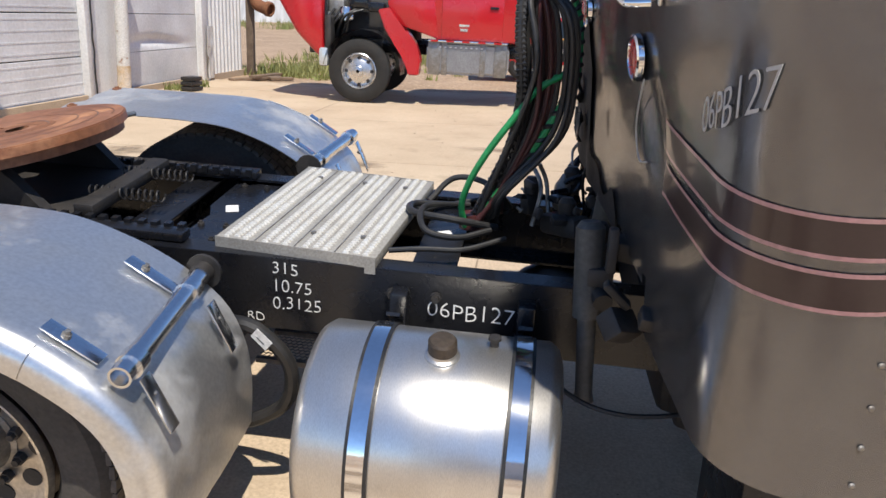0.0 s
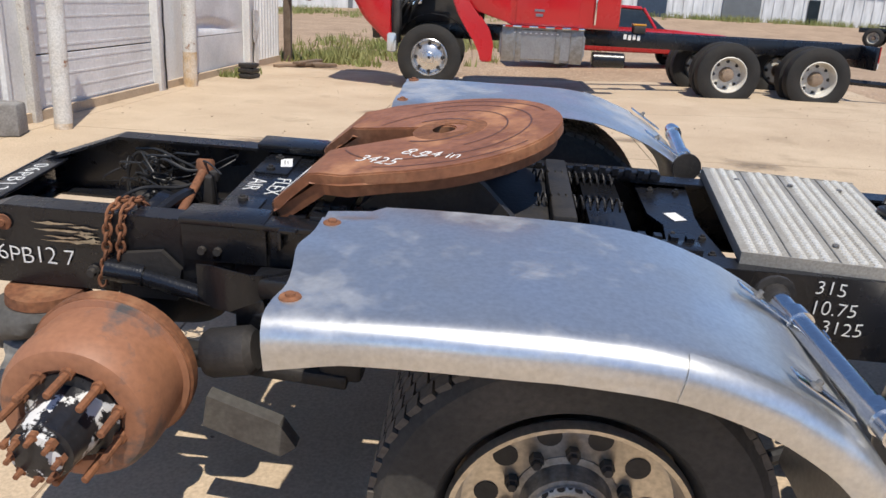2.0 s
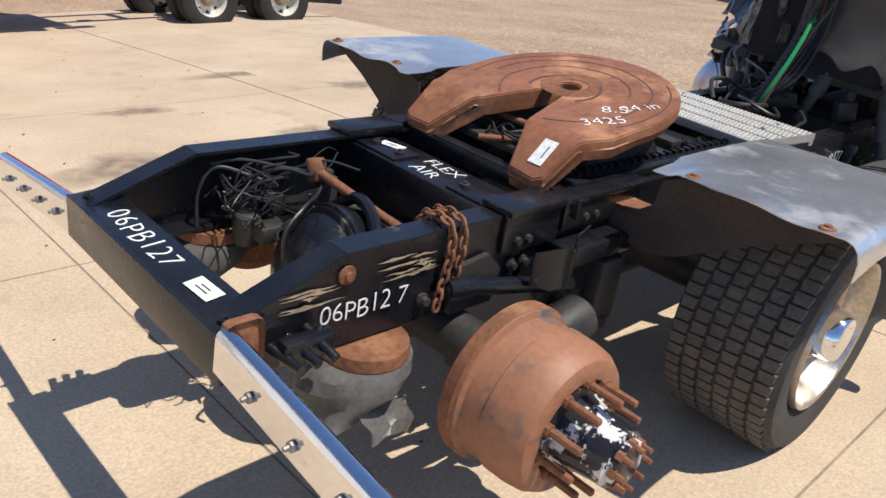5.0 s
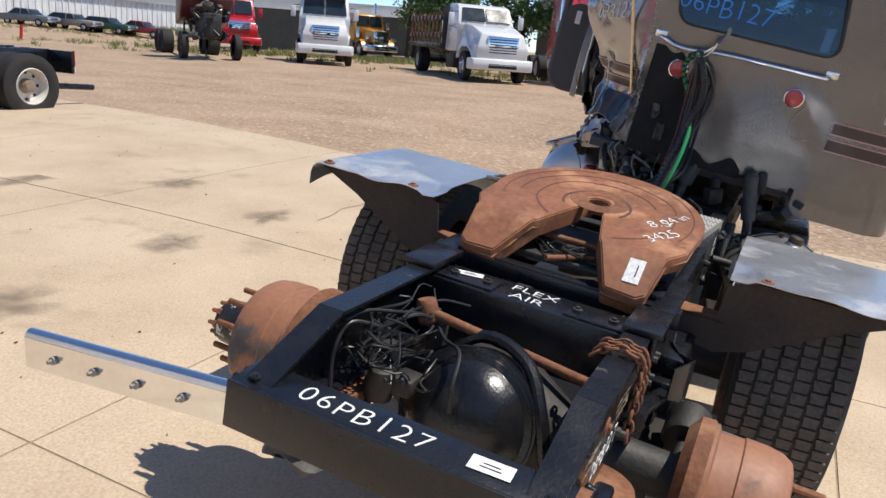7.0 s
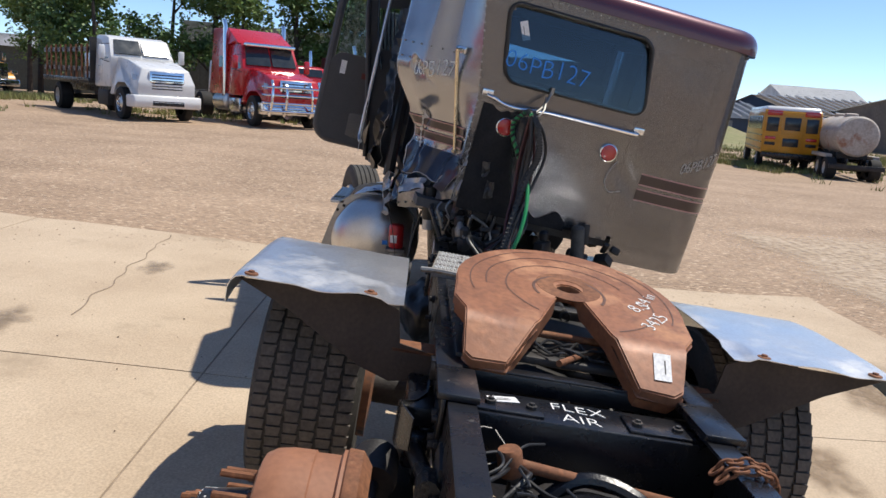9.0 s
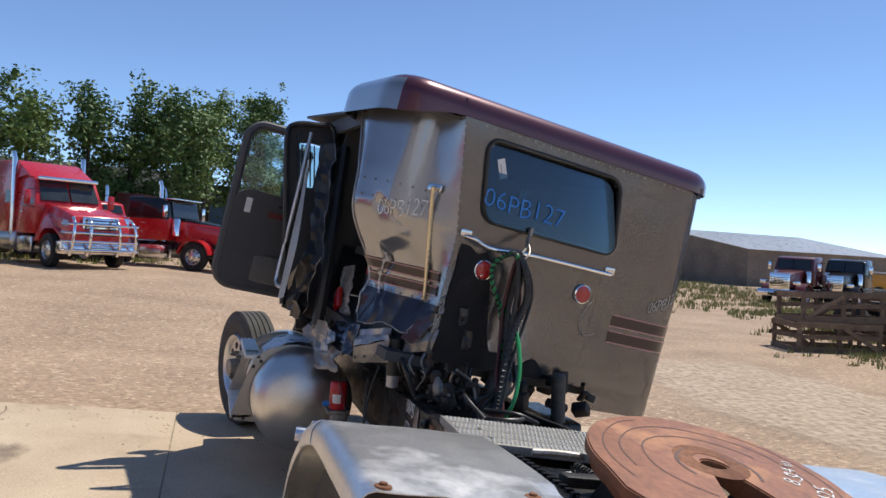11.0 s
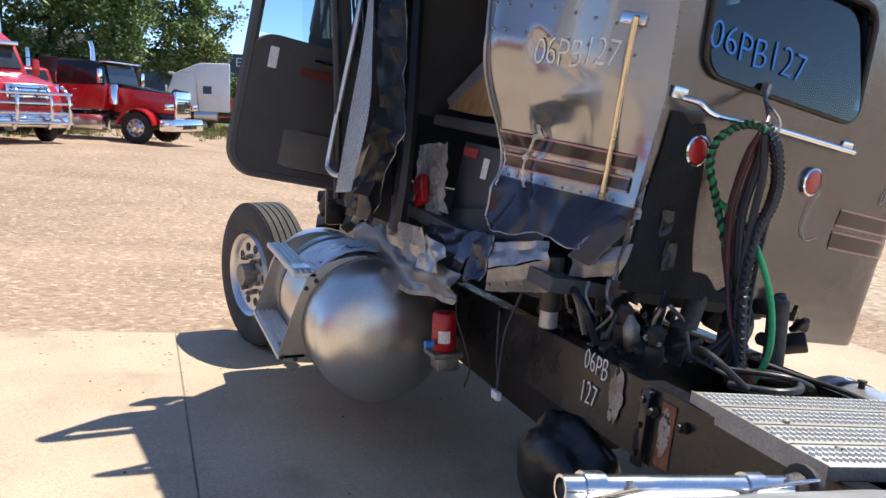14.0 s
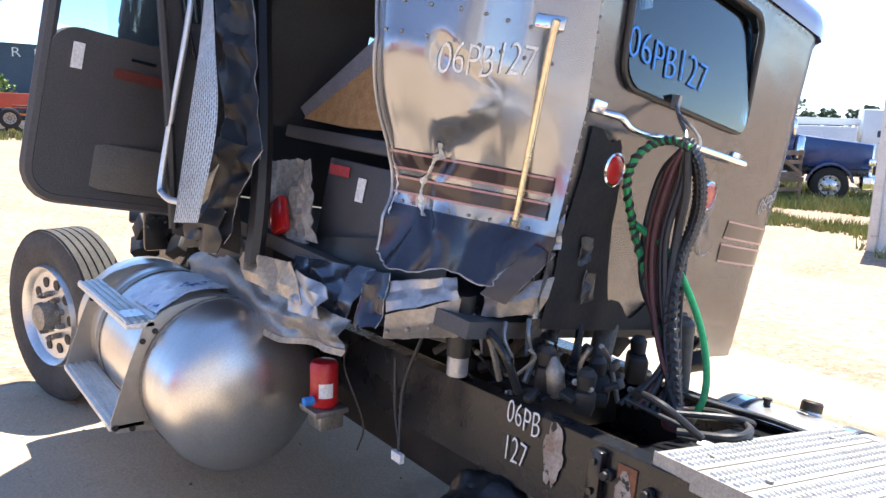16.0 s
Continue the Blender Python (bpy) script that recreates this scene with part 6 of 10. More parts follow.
def corner_panel(s, h, off=0.0):
    k = smoothstep((1.0 - h) / 0.5)
    e = edge_a(h)
    seam = C.inverted() @ CB @ Vector((0, 0.755 + racked(0.8, h), h))
    P = [Vector((seam.x, seam.y)), Vector((0.05 + 0.07 * k, 0.97 - 0.17 * k)), Vector((0.13 + 0.10 * k, 1.15 - 0.20 * k)), Vector((0.5 * (0.2 + e) + 0.04 * k, 1.275 - 0.235 * k)), Vector((e, 1.30 - 0.24 * k))]
    q = spline([Vector((p.x, p.y, 0)) for p in P], 6)
    f = s * (len(q) - 1)
    i = min(int(f), len(q) - 2)
    p = q[i].lerp(q[i + 1], f - i)
    d = (q[i + 1] - q[i]).normalized()
    n = Vector((-d.y, d.x, 0))
    if n.y < 0 and n.x > -0.5:
        n = -n
    if n.x > 0.3:
        n = -n
    fold = 0.005 * n3(s * 3, h * 2.5, 3)
    # shield-shaped dent under the number, with the bulge and the dark fold below it
    u = min(1.0, max(0.0, (s - 0.31) / 0.27))
    hr, ht = 0.865 - 0.09 * u, 0.885 + 0.09 * u
    if h >= hr:
        y = (h - hr) / (ht - hr)
        d = 0.016 - 0.050 * y if y < 1 else -0.034 * smoothstep((1.4 - y) / 0.4)
    else:
        y = (hr - h) / 0.09
        d = 0.016 - 0.055 * smoothstep(y) if y < 1 else -0.039 * smoothstep((2.3 - y) / 1.3)
    fold += d * u * smoothstep((0.635 - s) / 0.055)
    # rolled strip along the torn edge, and the lump that closes it below
    fold += 0.020 * math.exp(-((s - 0.80) / 0.11) ** 2) * smoothstep((h - 0.6) / 0.2)
    fold += 0.034 * math.exp(-((s - 0.79) / 0.10) ** 4 - ((h - 0.635) / 0.06) ** 2)
    fold -= 0.020 * math.exp(-((s - tear_line(h)) / 0.035) ** 2) * smoothstep((0.72 - h) / 0.1)
    # sharp folds at the foot, which is pushed outwards
    low = smoothstep((0.52 - h) / 0.14)
    w = s * 2.3 + h * 1.6 + 0.45 * n3(s * 1.9, h * 2.5, 12)
    fold += low * (0.05 * abs((w % 1.0) * 2 - 1) - 0.025 + 0.02 * n3(s * 5.5, h * 4.5, 21))
    fold += 0.24 * max(0.0, 0.47 - h) * smoothstep(s * 5)
    return Vector((p.x, p.y, h)) + n * (fold + off)


bm = B()
SKIN_SEAM = 0.465   # below this seam the skin is coloured navy as mirrored sky


def panel_height(s, t):
    foot = panel_foot(s)
    if t < 0.2:
        return foot + (SKIN_SEAM - foot) * t / 0.2
    return SKIN_SEAM + (H_TOP + 0.09 - SKIN_SEAM) * (t - 0.2) / 0.8


sheet(bm, 84, 110, lambda s, t: corner_panel(s, panel_height(s, t)))
sheet(bm, 42, 55, lambda s, t: corner_panel(s, panel_height(s, t), -0.006))
for f in bm.faces:
    if f.calc_center_median().z < SKIN_SEAM - 0.001:
        f.material_index = 1
crush = cpart("crushed_side_panel", bm, CAB, "buckled grey sleeper side panel with torn edge", smooth=42)
crush.data.materials.append(NAVY)
bm = B()
tube(bm, [corner_panel(k / 60, panel_foot(k / 60), 0.002) for k in range(8, 61)], lambda t: 0.002 + 0.006 * abs(n3(t * 19, 4)), 6, smooth=False)
cpart("torn_or_glint_edge", bm, SCRAPED, "bright ragged lower edge", crush)
for (h0, h1) in ((0.606, 0.652), (0.522, 0.567)):
    for (a, b_, m_, o) in ((h0, h1, STRIPE_DARK, 0.009), (h1, h1 + 0.008, STRIPE_LINE, 0.0095), (h0 - 0.008, h0, STRIPE_LINE, 0.0095)):
        bm = B()
        sheet(bm, 80, 4, lambda s, t: corner_panel(0.06 + 0.90 * s, a + (b_ - a) * t - 0.014 * s, o))
        cpart("painted_stripe", bm, m_, parent=crush, smooth=50)
bm = B()
tube(bm, [corner_panel(0.995, 0.28 + 1.24 * k / 50, 0.004) for k in range(51)], 0.006, 8, smooth=False)
cpart("torn_or_glint_edge", bm, SCRAPED, "bright torn panel edge", crush)
for side, h0, h1 in ((0, 0.44, 0.70), (1, 0.42, 0.66)):
    bm = B()
    last = None
    for i in range(44):
        h = h0 + (h1 - h0) * i / 43
        c = tear_line(h) + 0.03 if side == 0 else 0.92 + 0.03 * n3(h * 14, 7) + 0.018 * n3(h * 41, 2)
        w = (0.012 if side else 0.015) * (0.25 + abs(n3(h * 33, side * 5)) * 2.0)
        pr = [bm.verts.new(corner_panel(c + d, h, o)) for d, o in ((-w, 0.0085), (0, 0.0125), (w, 0.0085))]
        if last:
            for q in (0, 1):
                bm.faces.new((last[q], pr[q], pr[q + 1], last[q + 1]))
        last = pr
    cpart("paint_tear", bm, surface("torn_bare_metal", (0.72, 0.70, 0.67), 0.4, 0.3, (0.4, 0.37, 0.34), 0.7, 30, 90, 0.4), "torn paint showing bare metal", crush)
crush_no = writing("stock_number", "06PB127", 0.145, Matrix(), CHALK, crush, "white hand-painted stock number", spacing=0.95)
for v in crush_no.data.vertices:
    q = v.co.copy()
    v.co = C @ corner_panel(0.60 - q.x * 0.82, 0.905 + q.y + q.x * 0.13, 0.007 + q.z)
for h in (1.02, 1.12, 0.475):
    for k in range(8):
        bm = B()
        c, o = corner_panel(0.14 + 0.10 * k, h, 0.004), corner_panel(0.14 + 0.10 * k, h, 0.02)
        lathe(bm, [(0, 0.007), (0.004, 0.005), (0.006, 0.001)], c, o - c, 8)
        cpart("rivet", bm, STEEL, parent=crush)
# grab bar
gt, gb = Vector((0.0, 0.895, 1.145)), Vector((0.115, 0.755, 0.47))
bm = B()
tube(bm, [gt + Vector((0.03, 0, 0)), gt + Vector((-0.04, 0.045, -0.01)), gt + Vector((-0.035, 0.045, -0.06)), gb + Vector((-0.03, 0.05, 0.07)), gb + Vector((-0.02, 0.05, 0.02)), gb + Vector((0.03, 0, 0))], 0.013, 10, n=5)
grab = cpart("grab_bar", bm, surface("yellowed_chrome", (0.78, 0.66, 0.45), 0.25, 0.9, (0.7, 0.62, 0.48), 0.5, 5, 60, 0.05), "tarnished bright grab bar on the crushed panel")
for p in (gt, gb):
    bm = B()
    box(bm, p + Vector((0.0, 0.03, 0)), (0.10, 0.02, 0.045), Matrix.Rotation(radians(35), 3, "Z"), bevel=0.006)
    cpart("grab_mount", bm, ALU, parent=grab)


# ---- torn metal along the sill ----
def crumple(name, corners, amp, freq, seed, material, label="", nu=22, nv=12, thick=0.004):
    tl, tr, br, bl = [Vector(c) for c in corners]
    nrm = (tr - tl).cross(bl - tl).normalized()
    bm = B()

    def f(s, t):
        p = tl.lerp(tr, s).lerp(bl.lerp(br, s), t)
        r = abs(n3(s * freq, t * freq * 0.6, seed)) * 2 - 0.6
        r += 0.5 * n3(s * freq * 2.3, t * freq * 1.7, seed + 3)
        e = 0.35 * amp * n3(s * freq * 1.6, seed * 1.3) if t > 0.95 or t < 0.05 else 0
        return p + nrm * (amp * r) + Vector((0.3 * amp * n3(s * 5, t * 5, seed + 9), 0, e + 0.4 * amp * n3(s * 4, t * 4, seed + 5)))

    sheet(bm, nu, nv, f, thick)
    return cpart(name, bm, material, label, smooth=28)


def folded(name, corners, nu, nv, amp, seed, material, label="", sub=4, thick=0.004, smooth=24, jag=0.07, parent=None, edges=""):
    """Sheet metal bent along a few straight creases, with ragged ends."""
    tl, tr, br, bl = [Vector(c) for c in corners]
    nrm = (tr - tl).cross(bl - tl).normalized()
    du, dv = (tr - tl) / nu, (bl - tl) / nv
    rnd = random.Random(seed)
    g = {}
    for i in range(nu + 1):
        for j in range(nv + 1):
            p = tl.lerp(tr, i / nu).lerp(bl.lerp(br, i / nu), j / nv)
            edge = 1.0 if i in (0, nu) or j in (0, nv) else 1.6
            g[i, j] = p + nrm * rnd.uniform(-amp, amp) * edge + du * rnd.uniform(-jag, jag) * edge + dv * rnd.uniform(-jag, jag) * edge

    def f(s, t):
        x, y = s * nu, t * nv
        i, j = min(int(x), nu - 1), min(int(y), nv - 1)
        a, b_ = x - i, y - j
        p = g[i, j].lerp(g[i + 1, j], a).lerp(g[i, j + 1].lerp(g[i + 1, j + 1], a), b_)
        rag = dv * 0.06 * n3(x * 2.3, seed * 1.7) if t < 0.01 or t > 0.99 else Vector()
        return p + nrm * amp * 0.22 * n3(x * 1.3 + seed, y * 1.3, 4) + rag

    bm = B()
    sheet(bm, nu * sub, nv * sub, f, thick)
    ob = cpart(name, bm, material, label, parent, smooth=smooth)
    for side in edges:
        m = 30
        line = {"t": lambda q: f(q, 0), "b": lambda q: f(q, 1), "l": lambda q: f(0, q), "r": lambda q: f(1, q)}[side]
        bright_edge([line(k / m) for k in range(m + 1)], 0.0045, ob)
    return ob


def bright_edge(pts, r, parent, material=None):
    """Thin pale edge: raw torn sheet, or a gloss highlight on black trim."""
    bm = B()
    tube(bm, [Vector(p) + Vector((0.003 * n3(i * 0.9, 3), 0.003 * n3(i * 0.8, 8), 0.003 * n3(i * 0.7, 5))) for i, p in enumerate(pts)], lambda t: r * (0.4 + 1.2 * abs(n3(t * 17, r * 900))), 6, smooth=False)
    cpart("torn_or_glint_edge", bm, material or SCRAPED, parent=parent)


BLACK_SKIN = surface("glossy_black_skin", (0.016, 0.016, 0.019), 0.26, 0.2, (0.03, 0.029, 0.03), 0.7, 6, 60, 0.3, spots=(0.15, 0.145, 0.14), spot_scale=8, spot_cut=0.60, spot_soft=0.05)
DUSTY_GREY = surface("dusty_grey_sheet", (0.09, 0.088, 0.086), 0.45, 0.5, (0.06, 0.058, 0.056), 0.8, 9, 60, 0.3)
# sill skin hanging down over the tank, with its pale lower lip
SILL_UP = [Vector(p) for p in ((2.10, 1.06, -0.08), (1.72, 1.08, 0.0), (1.26, 1.12, -0.033), (0.82, 1.12, -0.01), (0.50, 1.12, 0.0))]
SILL_LO = [Vector(p) for p in ((2.05, 1.07, -0.22), (1.51, 1.10, -0.20), (1.006, 1.14, -0.20), (0.74, 1.13, -0.145), (0.50, 1.115, -0.115))]
up_, lo_ = spline(SILL_UP, 8), spline(SILL_LO, 8)


def sill(s, t):
    x = s * (len(up_) - 1)
    i = min(int(x), len(up_) - 2)
    p, q = up_[i].lerp(up_[i + 1], x - i), lo_[i].lerp(lo_[i + 1], x - i)
    c = p.lerp(q, t)
    bulge = 0.025 * (1 - abs(2 * t - 0.9)) + 0.022 * (abs(n3(s * 6 + t, t * 2, 3)) * 2 - 0.5) - 0.03 * math.exp(-((s - 0.72) / 0.10) ** 2) * t
    return c + Vector((0, bulge, 0))


bm = B()
sheet(bm, 40, 10, sill, 0.004)
sill_skin = cpart("torn_sill", bm, CAB_TORN, "torn and folded grey sill skin", smooth=40)
bm = B()
sheet(bm, 40, 2, lambda s, t: sill(s, 1.0) + Vector((0, 0.006 + 0.012 * t, -0.022 * t)), 0.004)
cpart("sill_lip", bm, TAN_METAL, "pale lower lip of the sill", sill_skin)
bright_edge([sill(0.45 + 0.55 * k / 30, 0.0) for k in range(31)], 0.005, sill_skin)
# torn tan liner, bent lumps and folds behind it
folded("torn_liner", ((1.37, 1.15, 0.07), (0.93, 1.14, 0.12), (0.76, 1.17, -0.01), (1.28, 1.17, -0.03)), 5, 3, 0.024, 12, TAN_METAL, "torn tan liner metal", edges="t")
folded("torn_panel", ((1.06, 1.05, 0.13), (0.52, 1.04, 0.20), (0.53, 1.10, 0.0), (0.90, 1.12, -0.05)), 6, 4, 0.022, 7, CRUSHED, "folded dark panel", edges="tb")
folded("torn_panel", ((0.92, 1.14, 0.10), (0.64, 1.15, 0.09), (0.62, 1.18, -0.03), (0.84, 1.17, -0.06)), 4, 3, 0.022, 19, SCRAPED, "scraped bright metal scrap", edges="b")
folded("torn_panel", ((0.375, 1.065, 0.185), (0.19, 0.925, 0.25), (0.135, 0.935, 0.188), (0.335, 1.09, 0.078)), 5, 3, 0.012, 5, SCRAPED, "scraped pale folded panel", edges="t")
p_ = folded("torn_panel", ((0.337, 1.088, 0.074), (0.137, 0.933, 0.184), (0.145, 0.905, 0.05), (0.345, 1.065, -0.02)), 4, 2, 0.008, 17, CAB_TORN, "riveted grey lower fold", edges="bl")
for k in range(4):
    bm = B()
    c = Vector((0.325, 1.075, 0.012)).lerp(Vector((0.16, 0.935, 0.085)), k / 3)
    lathe(bm, [(-0.01, 0.008), (0.006, 0.007), (0.009, 0.002)], c, Vector((-0.6, 0.8, 0)), 8)
    cpart("rivet", bm, STEEL, parent=p_)
folded("torn_panel", ((0.47, 1.10, 0.20), (0.375, 1.07, 0.215), (0.35, 1.10, 0.02), (0.46, 1.13, -0.02)), 3, 4, 0.016, 29, NAVY, "crinkled dark scrap beside the fold", jag=0.1, edges="lr")
folded("torn_panel", ((0.0, 0.775, 0.43), (-0.06, 0.725, 0.41), (0.035, 0.815, 0.20), (0.105, 0.875, 0.22)), 2, 3, 0.007, 23, NAVY, "crushed corner strip with the sky's blue sheen in its colour", edges="rb")
folded("torn_panel", ((0.11, 0.85, 0.23), (-0.07, 0.705, 0.33), (-0.04, 0.725, 0.185), (0.112, 0.84, 0.14)), 4, 2, 0.014, 37, CAB_TORN, "bent raw corner flange", jag=0.12, edges="bt")
folded("torn_panel", ((-0.015, 0.745, 0.60), (-0.055, 0.715, 0.60), (-0.065, 0.715, 0.43), (-0.005, 0.76, 0.41)), 2, 8, 0.012, 43, SCRAPED, "crinkled bright strip at the seam", jag=0.12)
for seed, x, y, z in ((1, 0.03, 0.80, 0.14), (2, -0.03, 0.75, 0.17), (3, 0.09, 0.85, 0.12)):
    bm = B()
    tube(bm, [Vector((x, y, z)), Vector((x - 0.03, y + 0.02, z - 0.05)), Vector((x - 0.07 + 0.02 * seed, y - 0.02, z - 0.11))], lambda t: 0.009 * (1 - 0.6 * t), 5)
    cpart("torn_strip", bm, CAB_TORN, parent=p_)
folded("torn_panel", ((-0.015, 0.715, 0.68), (-0.022, 0.62, 0.70), (-0.03, 0.585, 0.10), (-0.01, 0.72, 0.05)), 3, 9, 0.019, 33, BLACK_SKIN, "glossy black crushed panel", sub=3, jag=0.2)
for (b0, h0, db, dh, sd) in ((0.56, 0.40, 0.05, 0.08, 81), (0.50, 0.26, 0.05, 0.10, 83)):
    folded("bent_sheet", ((-0.06, b0 + db, h0 + dh), (-0.075, b0, h0 + dh), (-0.07, b0 - 0.01, h0), (-0.055, b0 + db * 0.8, h0 - 0.02)), 3, 3, 0.014, sd, DUSTY_GREY, "dusty grey bent bracket", jag=0.3)
folded("torn_panel", ((1.90, 1.04, 0.10), (1.36, 1.06, 0.10), (1.30, 1.10, -0.02), (1.85, 1.08, -0.04)), 5, 3, 0.03, 53, TRIM_BLACK, "blackened bent floor edge", edges="b")
# added black sheet that darkens the gaps between the torn pieces
folded("gap_backing", ((1.40, 1.0, 0.16), (0.30, 0.88, 0.36), (0.25, 0.86, 0.0), (1.30, 1.05, -0.10)), 7, 3, 0.012, 71, TRIM_BLACK, "added black backing sheet behind the torn skin")
# twisted black trim of the pillar; its pale edge tubes stand for gloss highlights
folded("twisted_trim", ((1.76, 1.36, 1.40), (1.50, 1.30, 1.40), (1.16, 1.26, 0.50), (1.36, 1.33, 0.52)), 4, 14, 0.024, 45, TRIM_BLACK, "twisted black pillar trim", smooth=40, edges="lr")
folded("twisted_trim", ((1.37, 1.35, 0.56), (1.13, 1.27, 0.54), (1.36, 1.26, 0.10), (1.60, 1.34, 0.08)), 4, 8, 0.028, 47, TRIM_BLACK, "twisted black pillar trim", smooth=40, edges="lr")
folded("twisted_trim", ((1.62, 1.33, 0.22), (1.22, 1.33, 0.26), (1.34, 1.28, 0.06), (1.70, 1.28, 0.02)), 4, 3, 0.03, 61, TRIM_BLACK, "crumpled black trim at the sill", smooth=40, edges="tb")
# added tan sheet in place of a tan reflection below the guard
bm = B()
sheet(bm, 8, 8, lambda s, t: Vector((1.30 - 0.09 * s + 0.05 * t, 1.405 + 0.03 * math.sin(3 * s) * math.sin(3 * t), 0.40 - 0.15 * t + 0.05 * s * s)), 0.005)
cpart("bent_sheet", bm, TAN_METAL, "tan sheet standing for a reflection at the guard")
bm = B()
tube(bm, [(1.62, 1.20, 1.40), (1.50, 1.19, 1.05), (1.33, 1.18, 0.60), (1.26, 1.17, 0.30), (1.24, 1.16, 0.05)], 0.045, 8)
cpart("bent_pillar", bm, TRIM_BLACK, "bent dark pillar")
# interior seen through the torn opening
bm = B()
prism(bm, [(1.56, 0.77), (0.90, 1.18), (0.84, 1.08), (0.90, 1.04), (1.48, 0.72)], 1.2, axes((0, 0.90, 0), X, Z) @ Matrix.Translation((0, 0, 0)))
for v in bm.verts:
    v.co.y = 0.90 - abs(v.co.y - 0.90)
bunk = cpart("bunk", bm, GREYVINYL, "grey vinyl bunk with torn chipboard base", smooth=0)
bm = B()
prism(bm, [(1.48, 0.72), (0.90, 1.04), (0.60, 0.98), (0.60, 0.73), (1.1, 0.71)], 0.03, axes((0, 0.915, 0), X, Z))
cpart("bunk_board", bm, WOODBOARD, parent=bunk, smooth=0)
bm = B()
box(bm, (1.06, 0.60, 0.65), (1.1, 0.66, 0.06), bevel=0.01)
box(bm, (0.92, 0.88, 0.34), (0.56, 0.05, 0.46), bevel=0.01)
box(bm, (1.2, 0.2, 0.36), (0.9, 0.05, 0.5))
cab_box = cpart("bunk_cabinet", bm, INTERIOR)
bm = B()
box(bm, (1.09, 0.912, 0.52), (0.16, 0.004, 0.045))
cpart("warning_label", bm, surface("faded_red_label", (0.42, 0.06, 0.07), 0.5, 0, (0.3, 0.05, 0.05), 0.5, 9, 60, 0.1), "faded red warning label", cab_box, smooth=0)
bm = B()
box(bm, (0.90, 0.912, 0.46), (0.06, 0.004, 0.10))
cpart("notice_label", bm, WHITE, "", cab_box, smooth=0)
crumple("insulation", ((1.56, 0.98, 0.49), (1.20, 0.98, 0.545), (1.03, 1.0, 0.20), (1.46, 1.0, 0.12)), 0.03, 6, 51, GREYFOAM, "torn grey insulation")
bm = B()
box(bm, (1.31, 1.04, 0.26), (0.12, 0.05, 0.17), Matrix.Rotation(radians(32), 3, "Y"), bevel=0.02)
cpart("marker_lamp", bm, RED_LENS, "hanging red marker lamp")
# frame of the torn opening and header
bm = B()
prism(bm, [(0.80, 1.50), (2.62, 1.50), (2.62, H_TOP + 0.02), (0.80, H_TOP + 0.02)], 0.03, axes((0, 1.28, 0), X, Z))
prism(bm, [(1.74, 0.06), (1.90, 0.06), (2.40, 1.5), (2.30, 1.5)], 0.05, axes((0, 1.08, 0), X, Z))
cpart("door_frame", bm, INTERIOR, "dark door opening trim")
bm = B()
prism(bm, [(2.35, 0.1), (2.62, 0.1), (2.62, 0.75), (2.35, 0.6)], 0.03, axes((0, 1.0, 0), X, Z))
cpart("cowl_side", bm, CAB)
# bent rear leaf with its vent window
LT, RT, RBm, LBm = Vector((1.75, 1.65, 1.47)), Vector((1.75, 1.29, 1.56)), Vector((1.50, 1.10, 0.04)), Vector((1.64, 1.38, 0.08))


def leaf(s, t, d):
    p = LT.lerp(RT, s).lerp(LBm.lerp(RBm, s), t)
    return p + Vector((d + 0.012 * n3(s * 4, t * 4, 2), 0.02 * n3(t * 4, 5), 0))


bm = B()
vs = {}
NU, NV = 12, 30
for i in range(NU):
    for j in range(NV):
        if 3 <= i <= 8 and 3 <= j <= 9:
            continue
        q = []
        for (x, y) in ((i, j), (i + 1, j), (i + 1, j + 1), (i, j + 1)):
            if (x, y) not in vs:
                vs[x, y] = bm.verts.new(leaf(x / NU, y / NV, 0))
            q.append(vs[x, y])
        bm.faces.new(q)
bmesh.ops.solidify(bm, geom=bm.faces[:], thickness=0.055)
rear_leaf = cpart("bent_door_leaf", bm, INTERIOR, "bent black inner door leaf with a narrow vent window", smooth=40)
bm = B()
tube(bm, [leaf(0.0, 0.98, -0.02), leaf(0.0, 0.6, -0.02), leaf(-0.02, 0.3, -0.03), leaf(0.0, 0.06, -0.02), leaf(0.15, 0.0, -0.02), leaf(0.6, 0.0, -0.02), leaf(0.97, 0.03, -0.02), leaf(1.0, 0.3, -0.02)], 0.022, 8)
cpart("door_seal", bm, RUBBER, parent=rear_leaf)
bm = B()
tube(bm, [leaf(0.22, 0.05, -0.05), leaf(0.24, 0.2, -0.05), leaf(0.28, 0.36, -0.05), leaf(0.36, 0.44, -0.05)], 0.009, 6)
for k in range(4):
    tube(bm, [leaf(0.34 + 0.09 * k, 0.11, 0.01), leaf(0.36 + 0.09 * k, 0.33, 0.01)], 0.006, 5)
cpart("vent_slats", bm, BLACK_GLOSS, parent=rear_leaf)
# open driver's door
DA = 2.34


bm = B()
outer = rounded(1.90, 0.92, 0.12, 1.46, 0.14)
m_ = axes((DA, 0, 0), (-0.10, 1, 0), Z)
prism(bm, [(x, y) for x, y in rounded(1.90, 0.92, 0.12, 0.92, 0.14)], 0.07, m_)
ringp = [m_ @ Vector((x, y, 0.035)) for x, y in outer]
tube(bm, ringp + [ringp[0]], 0.038, 8, smooth=False)
door = cpart("driver_door", bm, INTERIOR, "open black driver's door seen from inside", smooth=40)
bm = B()
box(bm, (0, 0, 0), (0.004, 0.88, 0.48))
